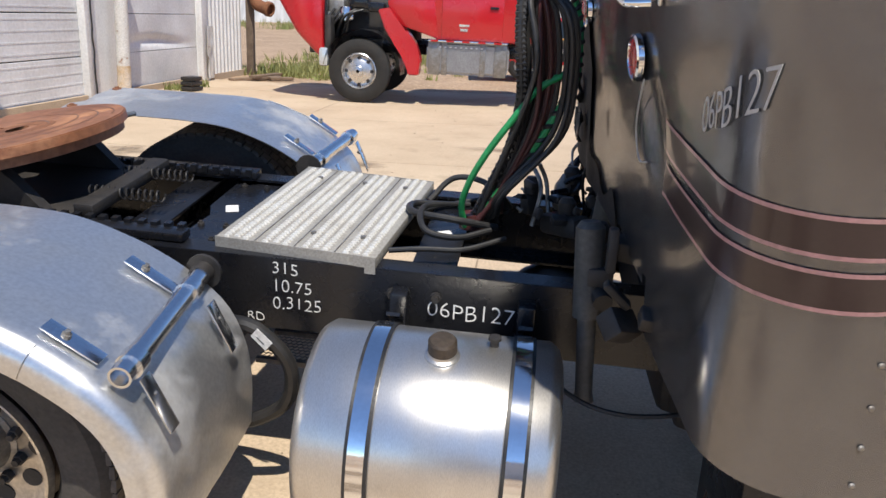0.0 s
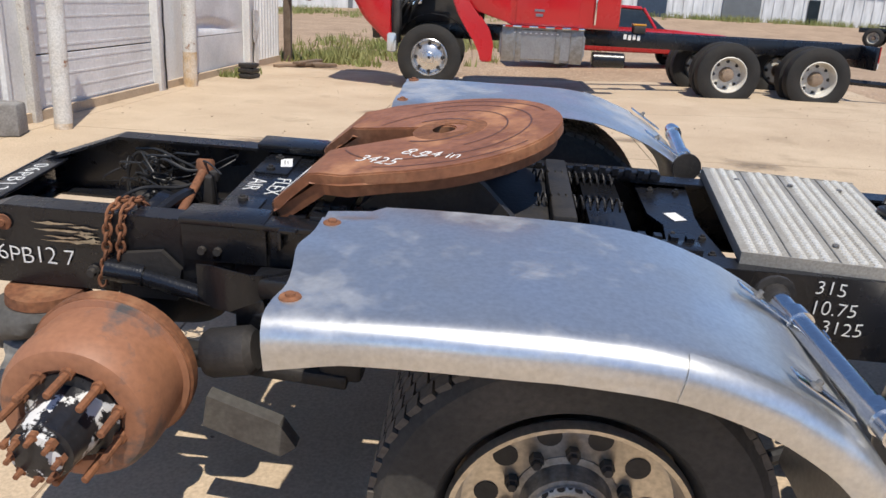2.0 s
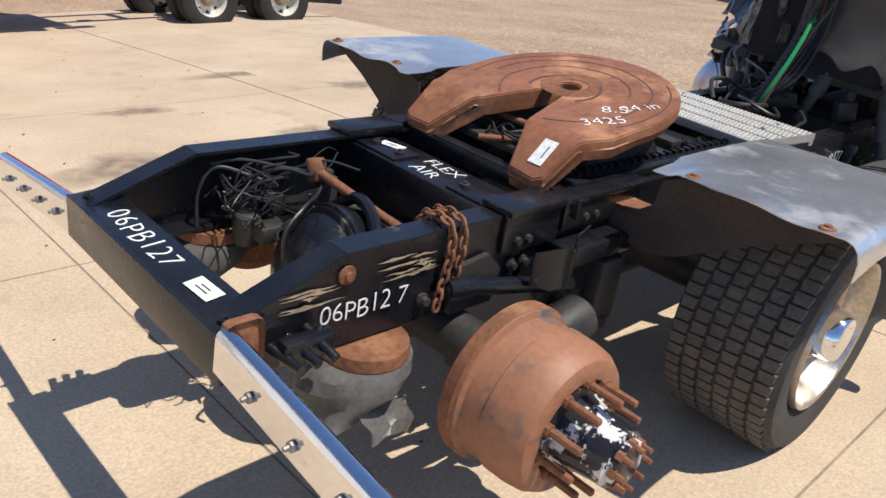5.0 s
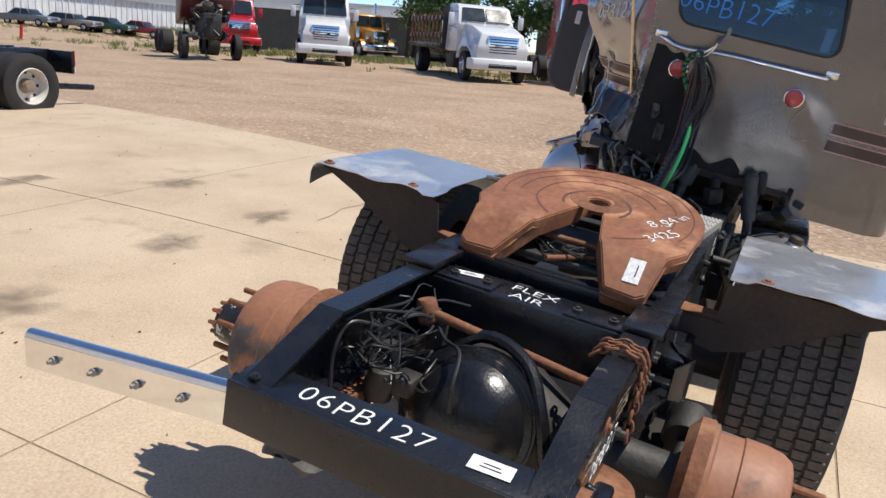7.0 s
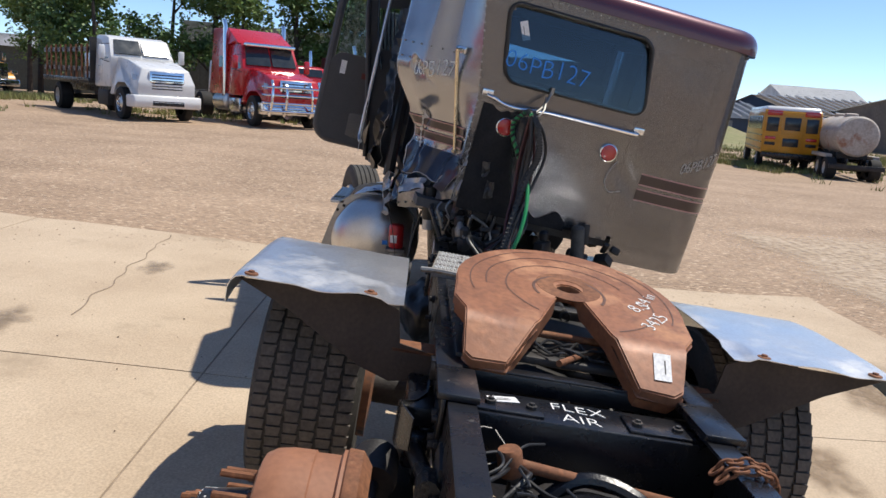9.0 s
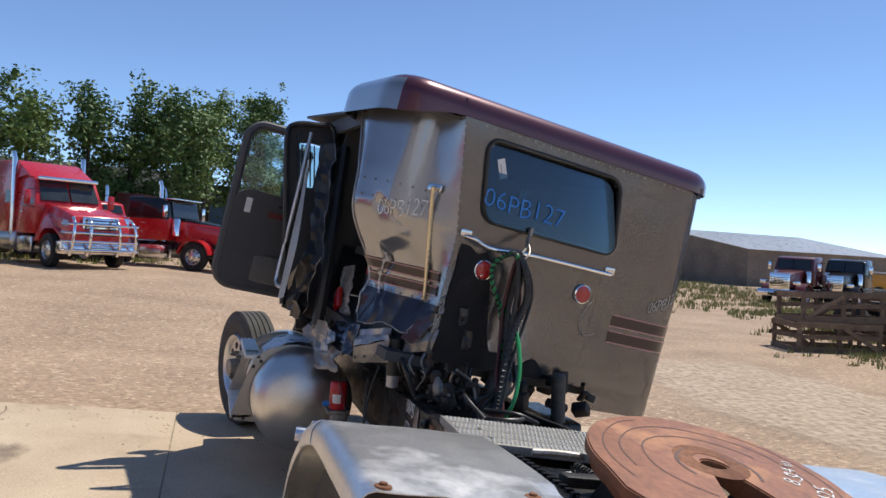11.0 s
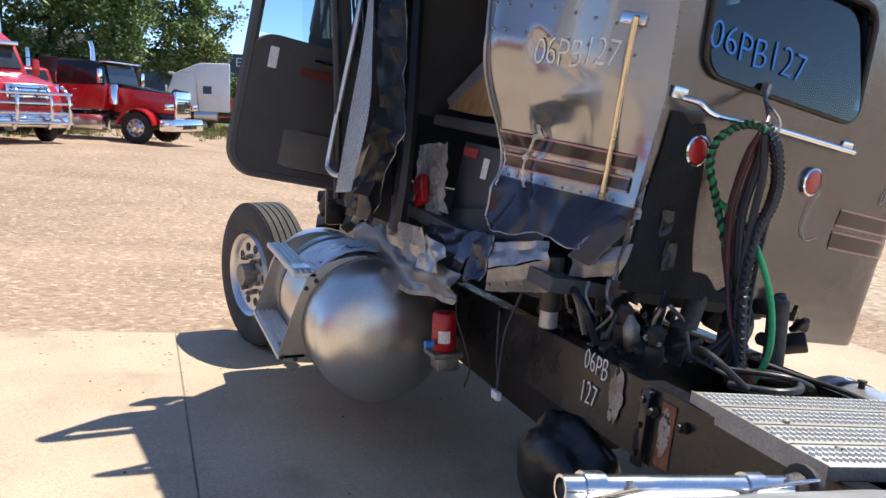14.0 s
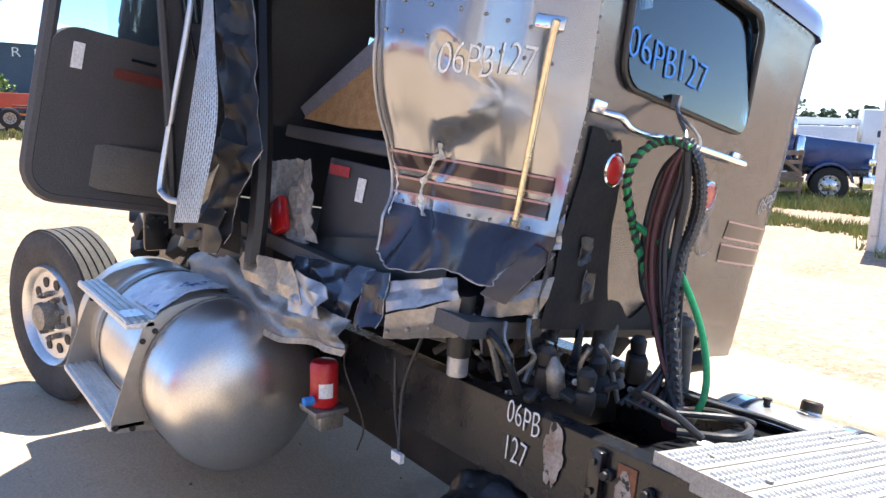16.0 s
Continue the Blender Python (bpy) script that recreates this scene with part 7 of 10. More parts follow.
bm.transform(Matrix.Translation(m_ @ Vector((1.41, 1.16, 0.03))) @ pose(0, 0, 0, 0, 0, -5.7))
dg = cpart("door_glass", bm, CLEARGLASS, parent=door, smooth=0)
dg.visible_shadow = False
bm = B()
box(bm, m_ @ Vector((1.38, 0.29, -0.012)), (0.025, 0.8, 0.24), bevel=0.02)
cpart("door_pocket", bm, surface("grey_beige_pocket", (0.13, 0.122, 0.11), 0.6, 0, (0.10, 0.094, 0.086), 0.6, 6, 120, 0.3), "grey-beige lower door pocket", door)
bm = B()
box(bm, m_ @ Vector((1.77, 0.79, -0.006)), (0.006, 0.05, 0.12))
cpart("paper_label", bm, WHITE, parent=door, smooth=0)
bm = B()
box(bm, m_ @ Vector((1.46, 0.83, -0.008)), (0.012, 0.12, 0.014))
cpart("door_pull", bm, CHROME, parent=door)
bm = B()
box(bm, m_ @ Vector((1.22, 0.66, -0.008)), (0.012, 0.09, 0.02), bevel=0.004)
cpart("door_latch", bm, CHROME, parent=door)
bm = B()
box(bm, m_ @ Vector((1.52, 0.75, -0.005)), (0.004, 0.36, 0.05))
cpart("red_reflector", bm, surface("dull_red_trim", (0.13, 0.022, 0.016), 0.7, 0, None, 0.4, 9, 60, 0.1), parent=door, smooth=0)
# mirror beyond the door glass
bm = B()
tube(bm, [(2.55, 1.28, 1.33), (2.6, 1.42, 1.36), (2.62, 1.40, 0.98), (2.56, 1.2, 0.96)], 0.012, 6, n=3)
box(bm, (2.6, 1.38, 1.20), (0.06, 0.21, 0.38), bevel=0.03)
lathe(bm, [(0, 0.03), (0.02, 0.12), (0.04, 0.12), (0.05, 0.02)], (2.62, 1.36, 0.99), -X, 20)
cpart("door_mirror", bm, GREYVINYL, "tall grey door mirror with a round spot mirror")
# perforated guard and its rail
G_OUT = spline([(1.52, 1.47, 1.22), (1.49, 1.46, 0.92), (1.479, 1.455, 0.587), (1.459, 1.45, 0.157)], 10)
G_IN = spline([(1.47, 1.47, 1.22), (1.34, 1.455, 0.92), (1.20, 1.45, 0.608), (1.215, 1.45, 0.20)], 10)


def guard(s, t, off=0.0):
    x = t * (len(G_OUT) - 1)
    i = min(int(x), len(G_OUT) - 2)
    return G_OUT[i].lerp(G_OUT[i + 1], x - i).lerp(G_IN[i].lerp(G_IN[i + 1], x - i), s) + Vector((0, off, 0))


bm = B()
NC, NR = 12, 46
for i in range(NC + 1):
    sheet(bm, 1, 30, lambda s, t: guard(min(1, max(0, (i - 0.28 + 0.56 * s) / NC)), t), 0.002)
for j in range(NR + 1):
    for i in range(NC):
        tt = (j + (0.5 if i % 2 else 0.0)) / NR
        if tt <= 1:
            q = [guard(i / NC, tt - 0.003, -0.001), guard((i + 1) / NC, tt - 0.003, -0.001), guard((i + 1) / NC, min(1, tt + 0.003), -0.001), guard(i / NC, min(1, tt + 0.003), -0.001)]
            bm.faces.new([bm.verts.new(p) for p in q])
# pale blue base stands for the sky mirrored in the guard
cpart("perforated_guard", bm, surface("sky_paled_perforated_metal", (0.76, 0.78, 0.81), 0.34, 0.6, (0.64, 0.65, 0.67), 0.7, 6, 60, 0.1), "dull bright perforated guard panel", smooth=40)
bm = B()
tube(bm, [(1.70, 1.47, 1.45), (1.645, 1.47, 1.04), (1.651, 1.47, 0.57), (1.642, 1.47, 0.30), (1.60, 1.468, 0.26), (1.53, 1.46, 0.245), (1.44, 1.45, 0.25)], 0.015, 10)
cpart("entry_rail", bm, ALU_FENDER, "dull metal entry grab rail")
# sunvisor clip at the roof
bm = B()
box(bm, (2.50, 0.98, 1.64), (0.05, 0.06, 0.03), bevel=0.008)
box(bm, (2.55, 0.99, 1.62), (0.12, 0.04, 0.012))
cpart("roof_clip", bm, BLACK_DUSTY)

# ---- below the cab ----
bm = B()
box(bm, (5.6, -0.05, 0.40), (2.6, 0.62, 0.55), bevel=0.05)
box(bm, (4.55, 0.0, 0.36), (0.6, 0.5, 0.5), bevel=0.08)
part("gearbox", bm, BLACK_DUSTY, truck, "grimy black gearbox and engine under the cab")
bm = B()
box(bm, (4.75, -0.72, 0.22), (0.75, 0.45, 0.55), bevel=0.03)
part("battery_box", bm, BLACK, truck, "black box hung below the cab")
rnd = random.Random(31)
for k in range(26):
    bm = B()
    c = Vector((rnd.uniform(4.0, 4.6), rnd.uniform(-0.9, 0.55), rnd.uniform(0.62, 0.98)))
    box(bm, c, (rnd.uniform(0.04, 0.13), rnd.uniform(0.03, 0.11), rnd.uniform(0.02, 0.07)), Euler((rnd.random(), rnd.random(), rnd.random())).to_matrix(), bevel=0.008)
    part("cab_mount", bm, BLACK_DUSTY, truck)
for s, (p, q) in {-1: ((3.93, -0.52, 0.92), (3.96, -0.56, 0.36)), 1: ((4.02, -0.16, 0.95), (4.0, -0.05, 0.66))}.items():
    bm = B()
    d = Vector(q) - Vector(p)
    lathe(bm, [(0, 0.03), (0.02, 0.046), (d.length * 0.55, 0.046), (d.length * 0.56, 0.03), (d.length, 0.028), (d.length + 0.03, 0.034)], p, d, 16)
    part("cab_shock", bm, surface("dusty_grey_shock", (0.10, 0.098, 0.09), 0.6, 0.3, (0.05, 0.05, 0.05), 0.7, 8, 60, 0.2), truck)
bm = B()
tube(bm, [(4.12, 0.50, 1.10), (4.13, 0.50, 0.97), (4.14, 0.50, 0.87)], 0.045, 14)
pp = part("coolant_pipe", bm, RUBBER, truck, "fat black rubber pipe hanging down")
bm = B()
cyl(bm, (4.14, 0.50, 0.88), (4.145, 0.50, 0.795), 0.039, seg=18)
part("pipe_end", bm, SCRAPED, pp, "dull metal pipe end")
bm = B()
lathe(bm, [(0, 0.052), (0.01, 0.058), (0.17, 0.058), (0.185, 0.05), (0.19, 0.03)], (4.72, 0.735, 0.535), Z, 28)
flt = part("fuel_filter", bm, surface("red_filter_can", (0.55, 0.012, 0.018), 0.35, 0, (0.4, 0.012, 0.015), 0.5, 6, 60, 0.05, coat=0.3), truck, "bright red spin-on fuel filter")
bm = B()
sheet(bm, 8, 2, lambda s, t: Vector((4.72 + 0.0595 * math.cos(2.3 + 1.0 * s), 0.735 + 0.0595 * math.sin(2.3 + 1.0 * s), 0.58 + 0.06 * t)))
part("filter_label", bm, WHITE, flt)
bm = B()
box(bm, (4.72, 0.735, 0.52), (0.15, 0.15, 0.025), bevel=0.005)
box(bm, (4.72, 0.725, 0.475), (0.11, 0.11, 0.07), bevel=0.01)
part("filter_head", bm, STEEL, flt)
bm = B()
lathe(bm, [(0, 0.018), (0.04, 0.018)], (4.69, 0.80, 0.575), Y, 12)
part("plug", bm, BLUE_MARK, flt, "blue plastic plug")
for pts in (([(4.4, 0.60, 0.80), (4.36, 0.62, 0.6), (4.32, 0.63, 0.52), (4.30, 0.64, 0.47)]),
            ([(4.3, 0.55, 0.9), (4.34, 0.6, 0.7), (4.3, 0.64, 0.47)]), ([(3.75, -0.5, 0.5), (3.9, -0.62, 0.38), (4.1, -0.66, 0.34), (4.4, -0.6, 0.36)])):
    bm = B()
    tube(bm, pts, 0.008, 6)
    part("cable", bm, RUBBER, truck)
bm = B()
box(bm, (4.30, 0.645, 0.45), (0.06, 0.02, 0.035))
part("tag", bm, WHITE, truck, "white plastic tag on a wire")
# crumpled black plastic hanging under the left rail
bm = B()
bmesh.ops.create_icosphere(bm, subdivisions=5, radius=1)
for v in bm.verts:
    k = 0.95 + 0.22 * n3(v.co.x * 1.4, v.co.y * 1.4, v.co.z * 1.4) + 0.05 * abs(n3(v.co.x * 5, v.co.y * 5, v.co.z * 3))
    v.co = Vector((3.93 + 0.27 * v.co.x * k, 0.50 + 0.16 * v.co.y * k, 0.26 + 0.23 * v.co.z * k))
part("plastic_sheet", bm, surface("dull_black_plastic", (0.008, 0.008, 0.009), 0.36, 0, (0.016, 0.015, 0.014), 0.6, 6, 60, 0.3), truck, "crumpled shiny black plastic wrapped round the exhaust", smooth=30)

# ---- hoses behind the cab ----


def cw(a, b, h):
    return CB @ Vector((a, b, h))


def tw(u, v, w):
    return T @ Vector((u, v, w))


def hose(name, pts, r, material, label="", seg=10, n=8, ribbed=False):
    bm = B()
    if ribbed:
        path = spline(pts, 26)
        tube(bm, path, lambda t: r * (1 + 0.16 * math.sin(t * len(path) * 2.1)), seg, smooth=False)
    else:
        tube(bm, pts, r, seg, n)
    return part(name, bm, material, truck, label)


LOOP = [cw(-0.23, 0.44, 0.865), cw(-0.165, 0.44, 0.88), cw(-0.098, 0.45, 0.858), cw(-0.065, 0.495, 0.79), cw(-0.045, 0.475, 0.70), cw(-0.055, 0.415, 0.60), cw(-0.075, 0.375, 0.52),
        cw(-0.14, 0.365, 0.41), cw(-0.22, 0.37, 0.28), cw(-0.34, 0.40, 0.12), cw(-0.44, 0.43, -0.02)]


def wrapped(name, pts, r, core, label, turns):
    """A hose with a black spiral band wound round it."""
    ob = hose(name, pts, r, core, label)
    path = spline(pts, 24)
    last_u, rings = None, []
    for i, p in enumerate(path):
        d = (path[min(i + 1, len(path) - 1)] - path[max(i - 1, 0)]).normalized()
        u = basis(d)[1] if last_u is None else (last_u - d * last_u.dot(d)).normalized()
        last_u = u
        w = d.cross(u)
        a = 2 * math.pi * turns * i / (len(path) - 1)
        rings.append(p + (u * math.cos(a) + w * math.sin(a)) * r * 0.72)
    bm = B()
    tube(bm, rings, r * 0.72, 6, smooth=False)
    part("spiral_wrap", bm, RUBBER, ob, "black spiral wrap")
    return ob


wrapped("air_hose", LOOP, 0.0135, GREEN, "green hose in a black spiral wrap", 26)
hose("green_hose", [cw(-0.07, 0.385, 0.563), cw(-0.20, 0.365, 0.505), cw(-0.30, 0.345, 0.40), cw(-0.40, 0.35, 0.27), cw(-0.465, 0.37, 0.151), cw(-0.49, 0.39, 0.06), cw(-0.48, 0.41, -0.03)], 0.0125, GREEN, "bright green air hose")
for k, (a0, b0, mat_, r) in enumerate(((-0.18, 0.43, REDHOSE, 0.010), (-0.15, 0.41, REDHOSE, 0.009), (-0.12, 0.36, RUBBER, 0.011), (-0.09, 0.34, RUBBER, 0.012), (-0.11, 0.31, RUBBER, 0.010), (-0.20, 0.40, RUBBER, 0.012), (-0.17, 0.385, REDHOSE, 0.010), (-0.22, 0.41, RUBBER, 0.011), (-0.14, 0.39, RUBBER, 0.010))):
    hose("air_hose", [cw(-0.20, 0.43, 0.86), cw(a0, b0, 0.76), cw(a0 + 0.01, b0 - 0.01, 0.55), cw(a0 - 0.04, b0 - 0.02, 0.34), cw(-0.33, b0, 0.14), cw(-0.45 + 0.02 * k, 0.40 + 0.02 * k, -0.03)], r, mat_)
wrapped("air_hose", [cw(-0.20, 0.43, 0.89), cw(-0.25, 0.39, 0.81), cw(-0.265, 0.345, 0.70), cw(-0.264, 0.335, 0.60), cw(-0.264, 0.365, 0.477), cw(-0.30, 0.39, 0.30), cw(-0.38, 0.42, 0.12), cw(-0.44, 0.44, -0.01)], 0.019, RUBBER, "fat black hose in a black spiral wrap", 42)
hose("air_hose", [cw(-0.21, 0.42, 0.86), cw(-0.23, 0.35, 0.80), cw(-0.22, 0.29, 0.70), cw(-0.22, 0.275, 0.60), cw(-0.26, 0.31, 0.45), cw(-0.33, 0.37, 0.25), cw(-0.43, 0.42, 0.0)], 0.010, RUBBER)
hose("air_hose", [cw(-0.22, 0.43, 0.85), cw(-0.24, 0.40, 0.70), cw(-0.24, 0.38, 0.54), cw(-0.28, 0.39, 0.30), cw(-0.36, 0.42, 0.10), cw(-0.46, 0.46, -0.02)], 0.015, RUBBER, "thick black hose")
hose("air_hose", [cw(-0.19, 0.42, 0.84), cw(-0.20, 0.34, 0.62), cw(-0.22, 0.33, 0.40), cw(-0.32, 0.38, 0.16), cw(-0.44, 0.40, -0.02)], 0.009, REDHOSE)
for pts, r in (([tw(3.62, 0.0, 0.02), tw(3.45, -0.06, 0.06), tw(3.30, -0.02, 0.06), tw(3.28, 0.1, 0.05), tw(3.42, 0.18, 0.03)], 0.014),
               ([tw(3.60, -0.06, 0.03), tw(3.48, -0.14, 0.02), tw(3.36, -0.14, 0.04), tw(3.34, 0.0, 0.08), tw(3.5, 0.12, 0.06)], 0.012),
               ([tw(3.26, -0.32, 0.02), tw(3.38, -0.30, 0.03), tw(3.52, -0.27, 0.03), tw(3.66, -0.18, 0.05)], 0.010),
               ([tw(3.65, 0.1, 0.05), tw(3.56, 0.22, 0.12), tw(3.42, 0.26, 0.12), tw(3.33, 0.18, 0.04)], 0.012),
               ([tw(3.30, 0.10, 0.02), tw(3.45, 0.16, 0.05), tw(3.62, 0.20, 0.08)], 0.008)):
    hose("air_hose", pts, r, RUBBER)
bm = B()
lathe(bm, [(0, 0.05), (0.03, 0.055), (0.05, 0.05)], tw(3.522, 0.035, -0.005), Z, 20)
lathe(bm, [(0.05, 0.05), (0.06, 0.05)], tw(3.522, 0.035, -0.005), Z, 20)
part("hose_collar", bm, REDHOSE, truck, "red rubber hose collar on the frame")
for (u, v, w, du, dv, dw) in ((3.88, 0.05, 0.04, 0.10, 0.2, 0.08), (3.98, -0.3, 0.06, 0.08, 0.12, 0.12), (3.74, 0.26, 0.04, 0.07, 0.07, 0.09), (3.9, 0.3, 0.08, 0.07, 0.06, 0.1)):
    bm = B()
    box(bm, tw(u, v, w), (du, dv, dw), Euler((0.1, 0.05, u)).to_matrix(), bevel=0.02)
    lathe(bm, [(0, 0.03), (0.05, 0.035), (0.07, 0.02)], tw(u, v, w + dw / 2), Z, 14)
    part("air_valve", bm, BLACK_DUSTY, truck)
bm = B()
box(bm, cw(-0.05, -0.22, 0.16), (0.03, 0.05, 0.14), bevel=0.008)
box(bm, cw(-0.08, -0.20, 0.06), (0.08, 0.05, 0.06), bevel=0.01)
cyl(bm, cw(-0.08, -0.26, 0.0), cw(-0.08, -0.12, 0.02), 0.03)
part("cab_latch", bm, BLACK_DUSTY, truck, "black cab latch bracket")


# ---- small fittings between the hoses and the crushed corner ----
rnd = random.Random(63)
bm = B()
lathe(bm, [(0, 0.02), (0.02, 0.034), (0.10, 0.036), (0.13, 0.02), (0.15, 0.012)], tw(3.86, 0.27, 0.02), (0.1, 0.1, 1), 18)
part("silver_canister", bm, STEEL, truck, "small dull silver canister")
for k in range(16):
    p = tw(rnd.uniform(3.72, 4.25), rnd.uniform(0.05, 0.42), rnd.uniform(-0.02, 0.06))
    q = p + Vector((rnd.uniform(-0.12, 0.22), rnd.uniform(-0.10, 0.16), rnd.uniform(0.10, 0.36)))
    bm = B()
    tube(bm, [p, p.lerp(q, 0.5) + Vector((rnd.uniform(-0.05, 0.05), rnd.uniform(-0.05, 0.05), 0.03)), q], rnd.choice((0.006, 0.009, 0.012, 0.016)), 7)
    part("bracket_rod", bm, rnd.choice((BLACK, BLACK_DUSTY, BLACK, STEEL)), truck)
for k in range(18):
    c = tw(rnd.uniform(3.70, 4.2), rnd.uniform(-0.02, 0.42), rnd.uniform(0.0, 0.16))
    bm = B()
    box(bm, c, (rnd.uniform(0.02, 0.08), rnd.uniform(0.02, 0.06), rnd.uniform(0.015, 0.05)), Euler((rnd.uniform(-0.4, 0.4), rnd.uniform(-0.4, 0.4), rnd.random() * 3)).to_matrix(), bevel=0.006)
    part("fitting", bm, rnd.choice((BLACK, BLACK_DUSTY, BLACK_DUSTY)), truck)
for k in range(14):
    c = tw(rnd.uniform(3.7, 4.3), rnd.uniform(0.05, 0.42), rnd.uniform(-0.02, 0.14))
    bm = B()
    lathe(bm, [(0, 0.012), (0.008, 0.012), (0.009, 0.007), (0.025, 0.006)], c, (rnd.uniform(-1, 0), rnd.uniform(0, 1), 0.4), 8)
    part("bolt", bm, STEEL, truck)
# loose wire from the sill
bm = B()
tube(bm, [cw(0.55, 1.08, -0.10), cw(0.60, 1.02, -0.22), cw(0.50, 0.96, -0.40), cw(0.52, 0.94, -0.52)], 0.0035, 5)
part("loose_wire", bm, RUBBER, truck)


# ---- the yard around ----
def wz(x, y):
    """Height of what one stands on."""
    return ground_z(x, y) - (0.0 if (x < pad_edge_x(y) and -4.1 < y < 12.6) else 0.03)


class Local:
    """A thing with its own ground frame: x ahead, y left, z up."""

    def __init__(self, name, x, y, heading, label, category, group="", kind="", scale=1.0):
        z = wz(x, y)
        self.ob = thing(name, (x, y, z), label, category, group, kind)
        d = Vector((heading[0], heading[1], 0)).normalized()
        self.m = Matrix.Translation((x, y, z)) @ Matrix((d, Vector((-d.y, d.x, 0)), Z)).transposed().to_4x4() @ Matrix.Scale(scale, 4)

    def part(self, name, bm, material, label="", parent=None, smooth=35):
        return part(name, bm, material, parent or self.ob, label, self.m, smooth)

    def box(self, name, c, s, material, label="", parent=None, bevel=0.02, rot=None):
        bm = B()
        box(bm, c, s, rot, bevel)
        return self.part(name, bm, material, label, parent)

    def body(self, name, poly, w, material, label="", parent=None, bevel=0.05, top=None, nose=None, y=0.0, smooth=40):
        """A side outline (x, z) drawn across the width, its edges rounded, narrowed towards the top and the nose."""
        bm = B()
        prism(bm, poly, w, axes((0, w / 2, 0), X, Z))
        if bevel:
            bmesh.ops.bevel(bm, geom=bm.edges[:], offset=bevel, segments=2, affect="EDGES", profile=0.5, clamp_overlap=True)
        for v in bm.verts:
            k = 1.0
            if top:
                k *= 1 - top[2] * smoothstep((v.co.z - top[0]) / (top[1] - top[0]))
            if nose:
                k *= 1 - nose[2] * smoothstep((v.co.x - nose[0]) / (nose[1] - nose[0]))
            v.co.y = v.co.y * k + y
        return self.part(name, bm, material, label, parent, smooth)

    def quad(self, name, pts, material, thick=0.012, label="", parent=None):
        """A flat panel through its corners, with a thickness."""
        pts = [Vector(p) for p in pts]
        n = (pts[1] - pts[0]).cross(pts[2] - pts[0]).normalized() * thick
        bm = B()
        lo, hi = [bm.verts.new(p) for p in pts], [bm.verts.new(p + n) for p in pts]
        bm.faces.new(lo)
        bm.faces.new(hi)
        for i in range(len(pts)):
            j = (i + 1) % len(pts)
            bm.faces.new((lo[i], lo[j], hi[j], hi[i]))
        return self.part(name, bm, material, label, parent, 0)

    def tube(self, name, pts, r, material, label="", parent=None, seg=10, smooth=True):
        bm = B()
        tube(bm, pts, r, seg, 6, smooth)
        return self.part(name, bm, material, label, parent)

    def wheel(self, x, y, r=0.5, w=0.28, rim=None, face=1, holes=True, seg=28, side=0):
        """A wheel with its axle along y; face gives the side of the rim's front."""
        rim = rim or RIMWHITE
        s = side or (1 if y > 0 else -1)
        bm = B()
        h = w / 2
        lathe(bm, [(-h * 0.8, r * 0.56), (-h, r * 0.68), (-h * 0.96, r * 0.86), (-h * 0.78, r * 0.985), (-h * 0.3, r), (h * 0.3, r),
                   (h * 0.78, r * 0.985), (h * 0.96, r * 0.86), (h, r * 0.68), (h * 0.8, r * 0.56)], (x, y, r), (0, s, 0), seg, cap=False)
        wh = self.part("wheel", bm, TYRE)
        bm = B()
        d = h * 0.85
        if face > 0:
            lathe(bm, [(h * 0.83, r * 0.57), (h * 0.9, r * 0.545), (h * 0.8, r * 0.52), (h * 0.35, r * 0.49), (d * 0.85, r * 0.34), (d, r * 0.20), (d * 1.05, r * 0.17),
                       (d * 1.5, r * 0.15), (d * 1.6, r * 0.05)], (x, y, r), (0, s, 0), seg, cap=False)
        else:
            lathe(bm, [(h * 0.83, r * 0.57), (h * 0.9, r * 0.545), (h * 0.8, r * 0.52), (-h * 0.2, r * 0.47), (-h * 0.3, r * 0.44), (-h * 0.32, r * 0.2)], (x, y, r), (0, s, 0), seg, cap=False)
        self.part("rim", bm, rim, parent=wh)
        if face < 0:
            bm = B()
            lathe(bm, [(-h * 0.35, r * 0.24), (-h * 0.1, r * 0.22), (h * 0.3, r * 0.19), (h * 0.6, r * 0.17), (h * 0.65, r * 0.1), (h * 0.66, 0)], (x, y, r), (0, s, 0), seg)
            self.part("hub", bm, HUBTAN, parent=wh)
        if holes:
            for k in range(8):
                bm = B()
                a = 2 * math.pi * k / 8
                c = Vector((x + r * 0.415 * math.cos(a), y + s * (h * 0.42 if face > 0 else -h * 0.5), r + r * 0.415 * math.sin(a)))
                lathe(bm, [(0, r * 0.058), (h * 0.24, r * 0.058), (h * 0.245, 0.0)], c, (0, s, 0), 10)
                self.part("hand_hole", bm, BLACK_DUSTY, parent=wh)
        return wh


HUBTAN = surface("dusty_rusty_hub", (0.32, 0.24, 0.17), 0.7, 0.1, (0.18, 0.12, 0.08), 0.7, 9, 60, 0.3)
RIMWHITE = surface("white_steel_rim", (0.66, 0.64, 0.58), 0.5, 0, (0.5, 0.45, 0.37), 0.6, 7, 60, 0.1)
RIMALU = surface("polished_rim", (0.72, 0.72, 0.72), 0.28, 0.9, (0.55, 0.53, 0.5), 0.6, 6, 60, 0.05)
GRILLE = surface("grille_bars", (0.30, 0.31, 0.32), 0.3, 0.7, (0.2, 0.2, 0.2), 0.5, 5, 50, 0.1)
HEADLAMP = surface("headlamp_glass", (0.62, 0.66, 0.68), 0.12, 0.3, (0.5, 0.52, 0.54), 0.4, 5, 60, 0.1, coat=0.8)


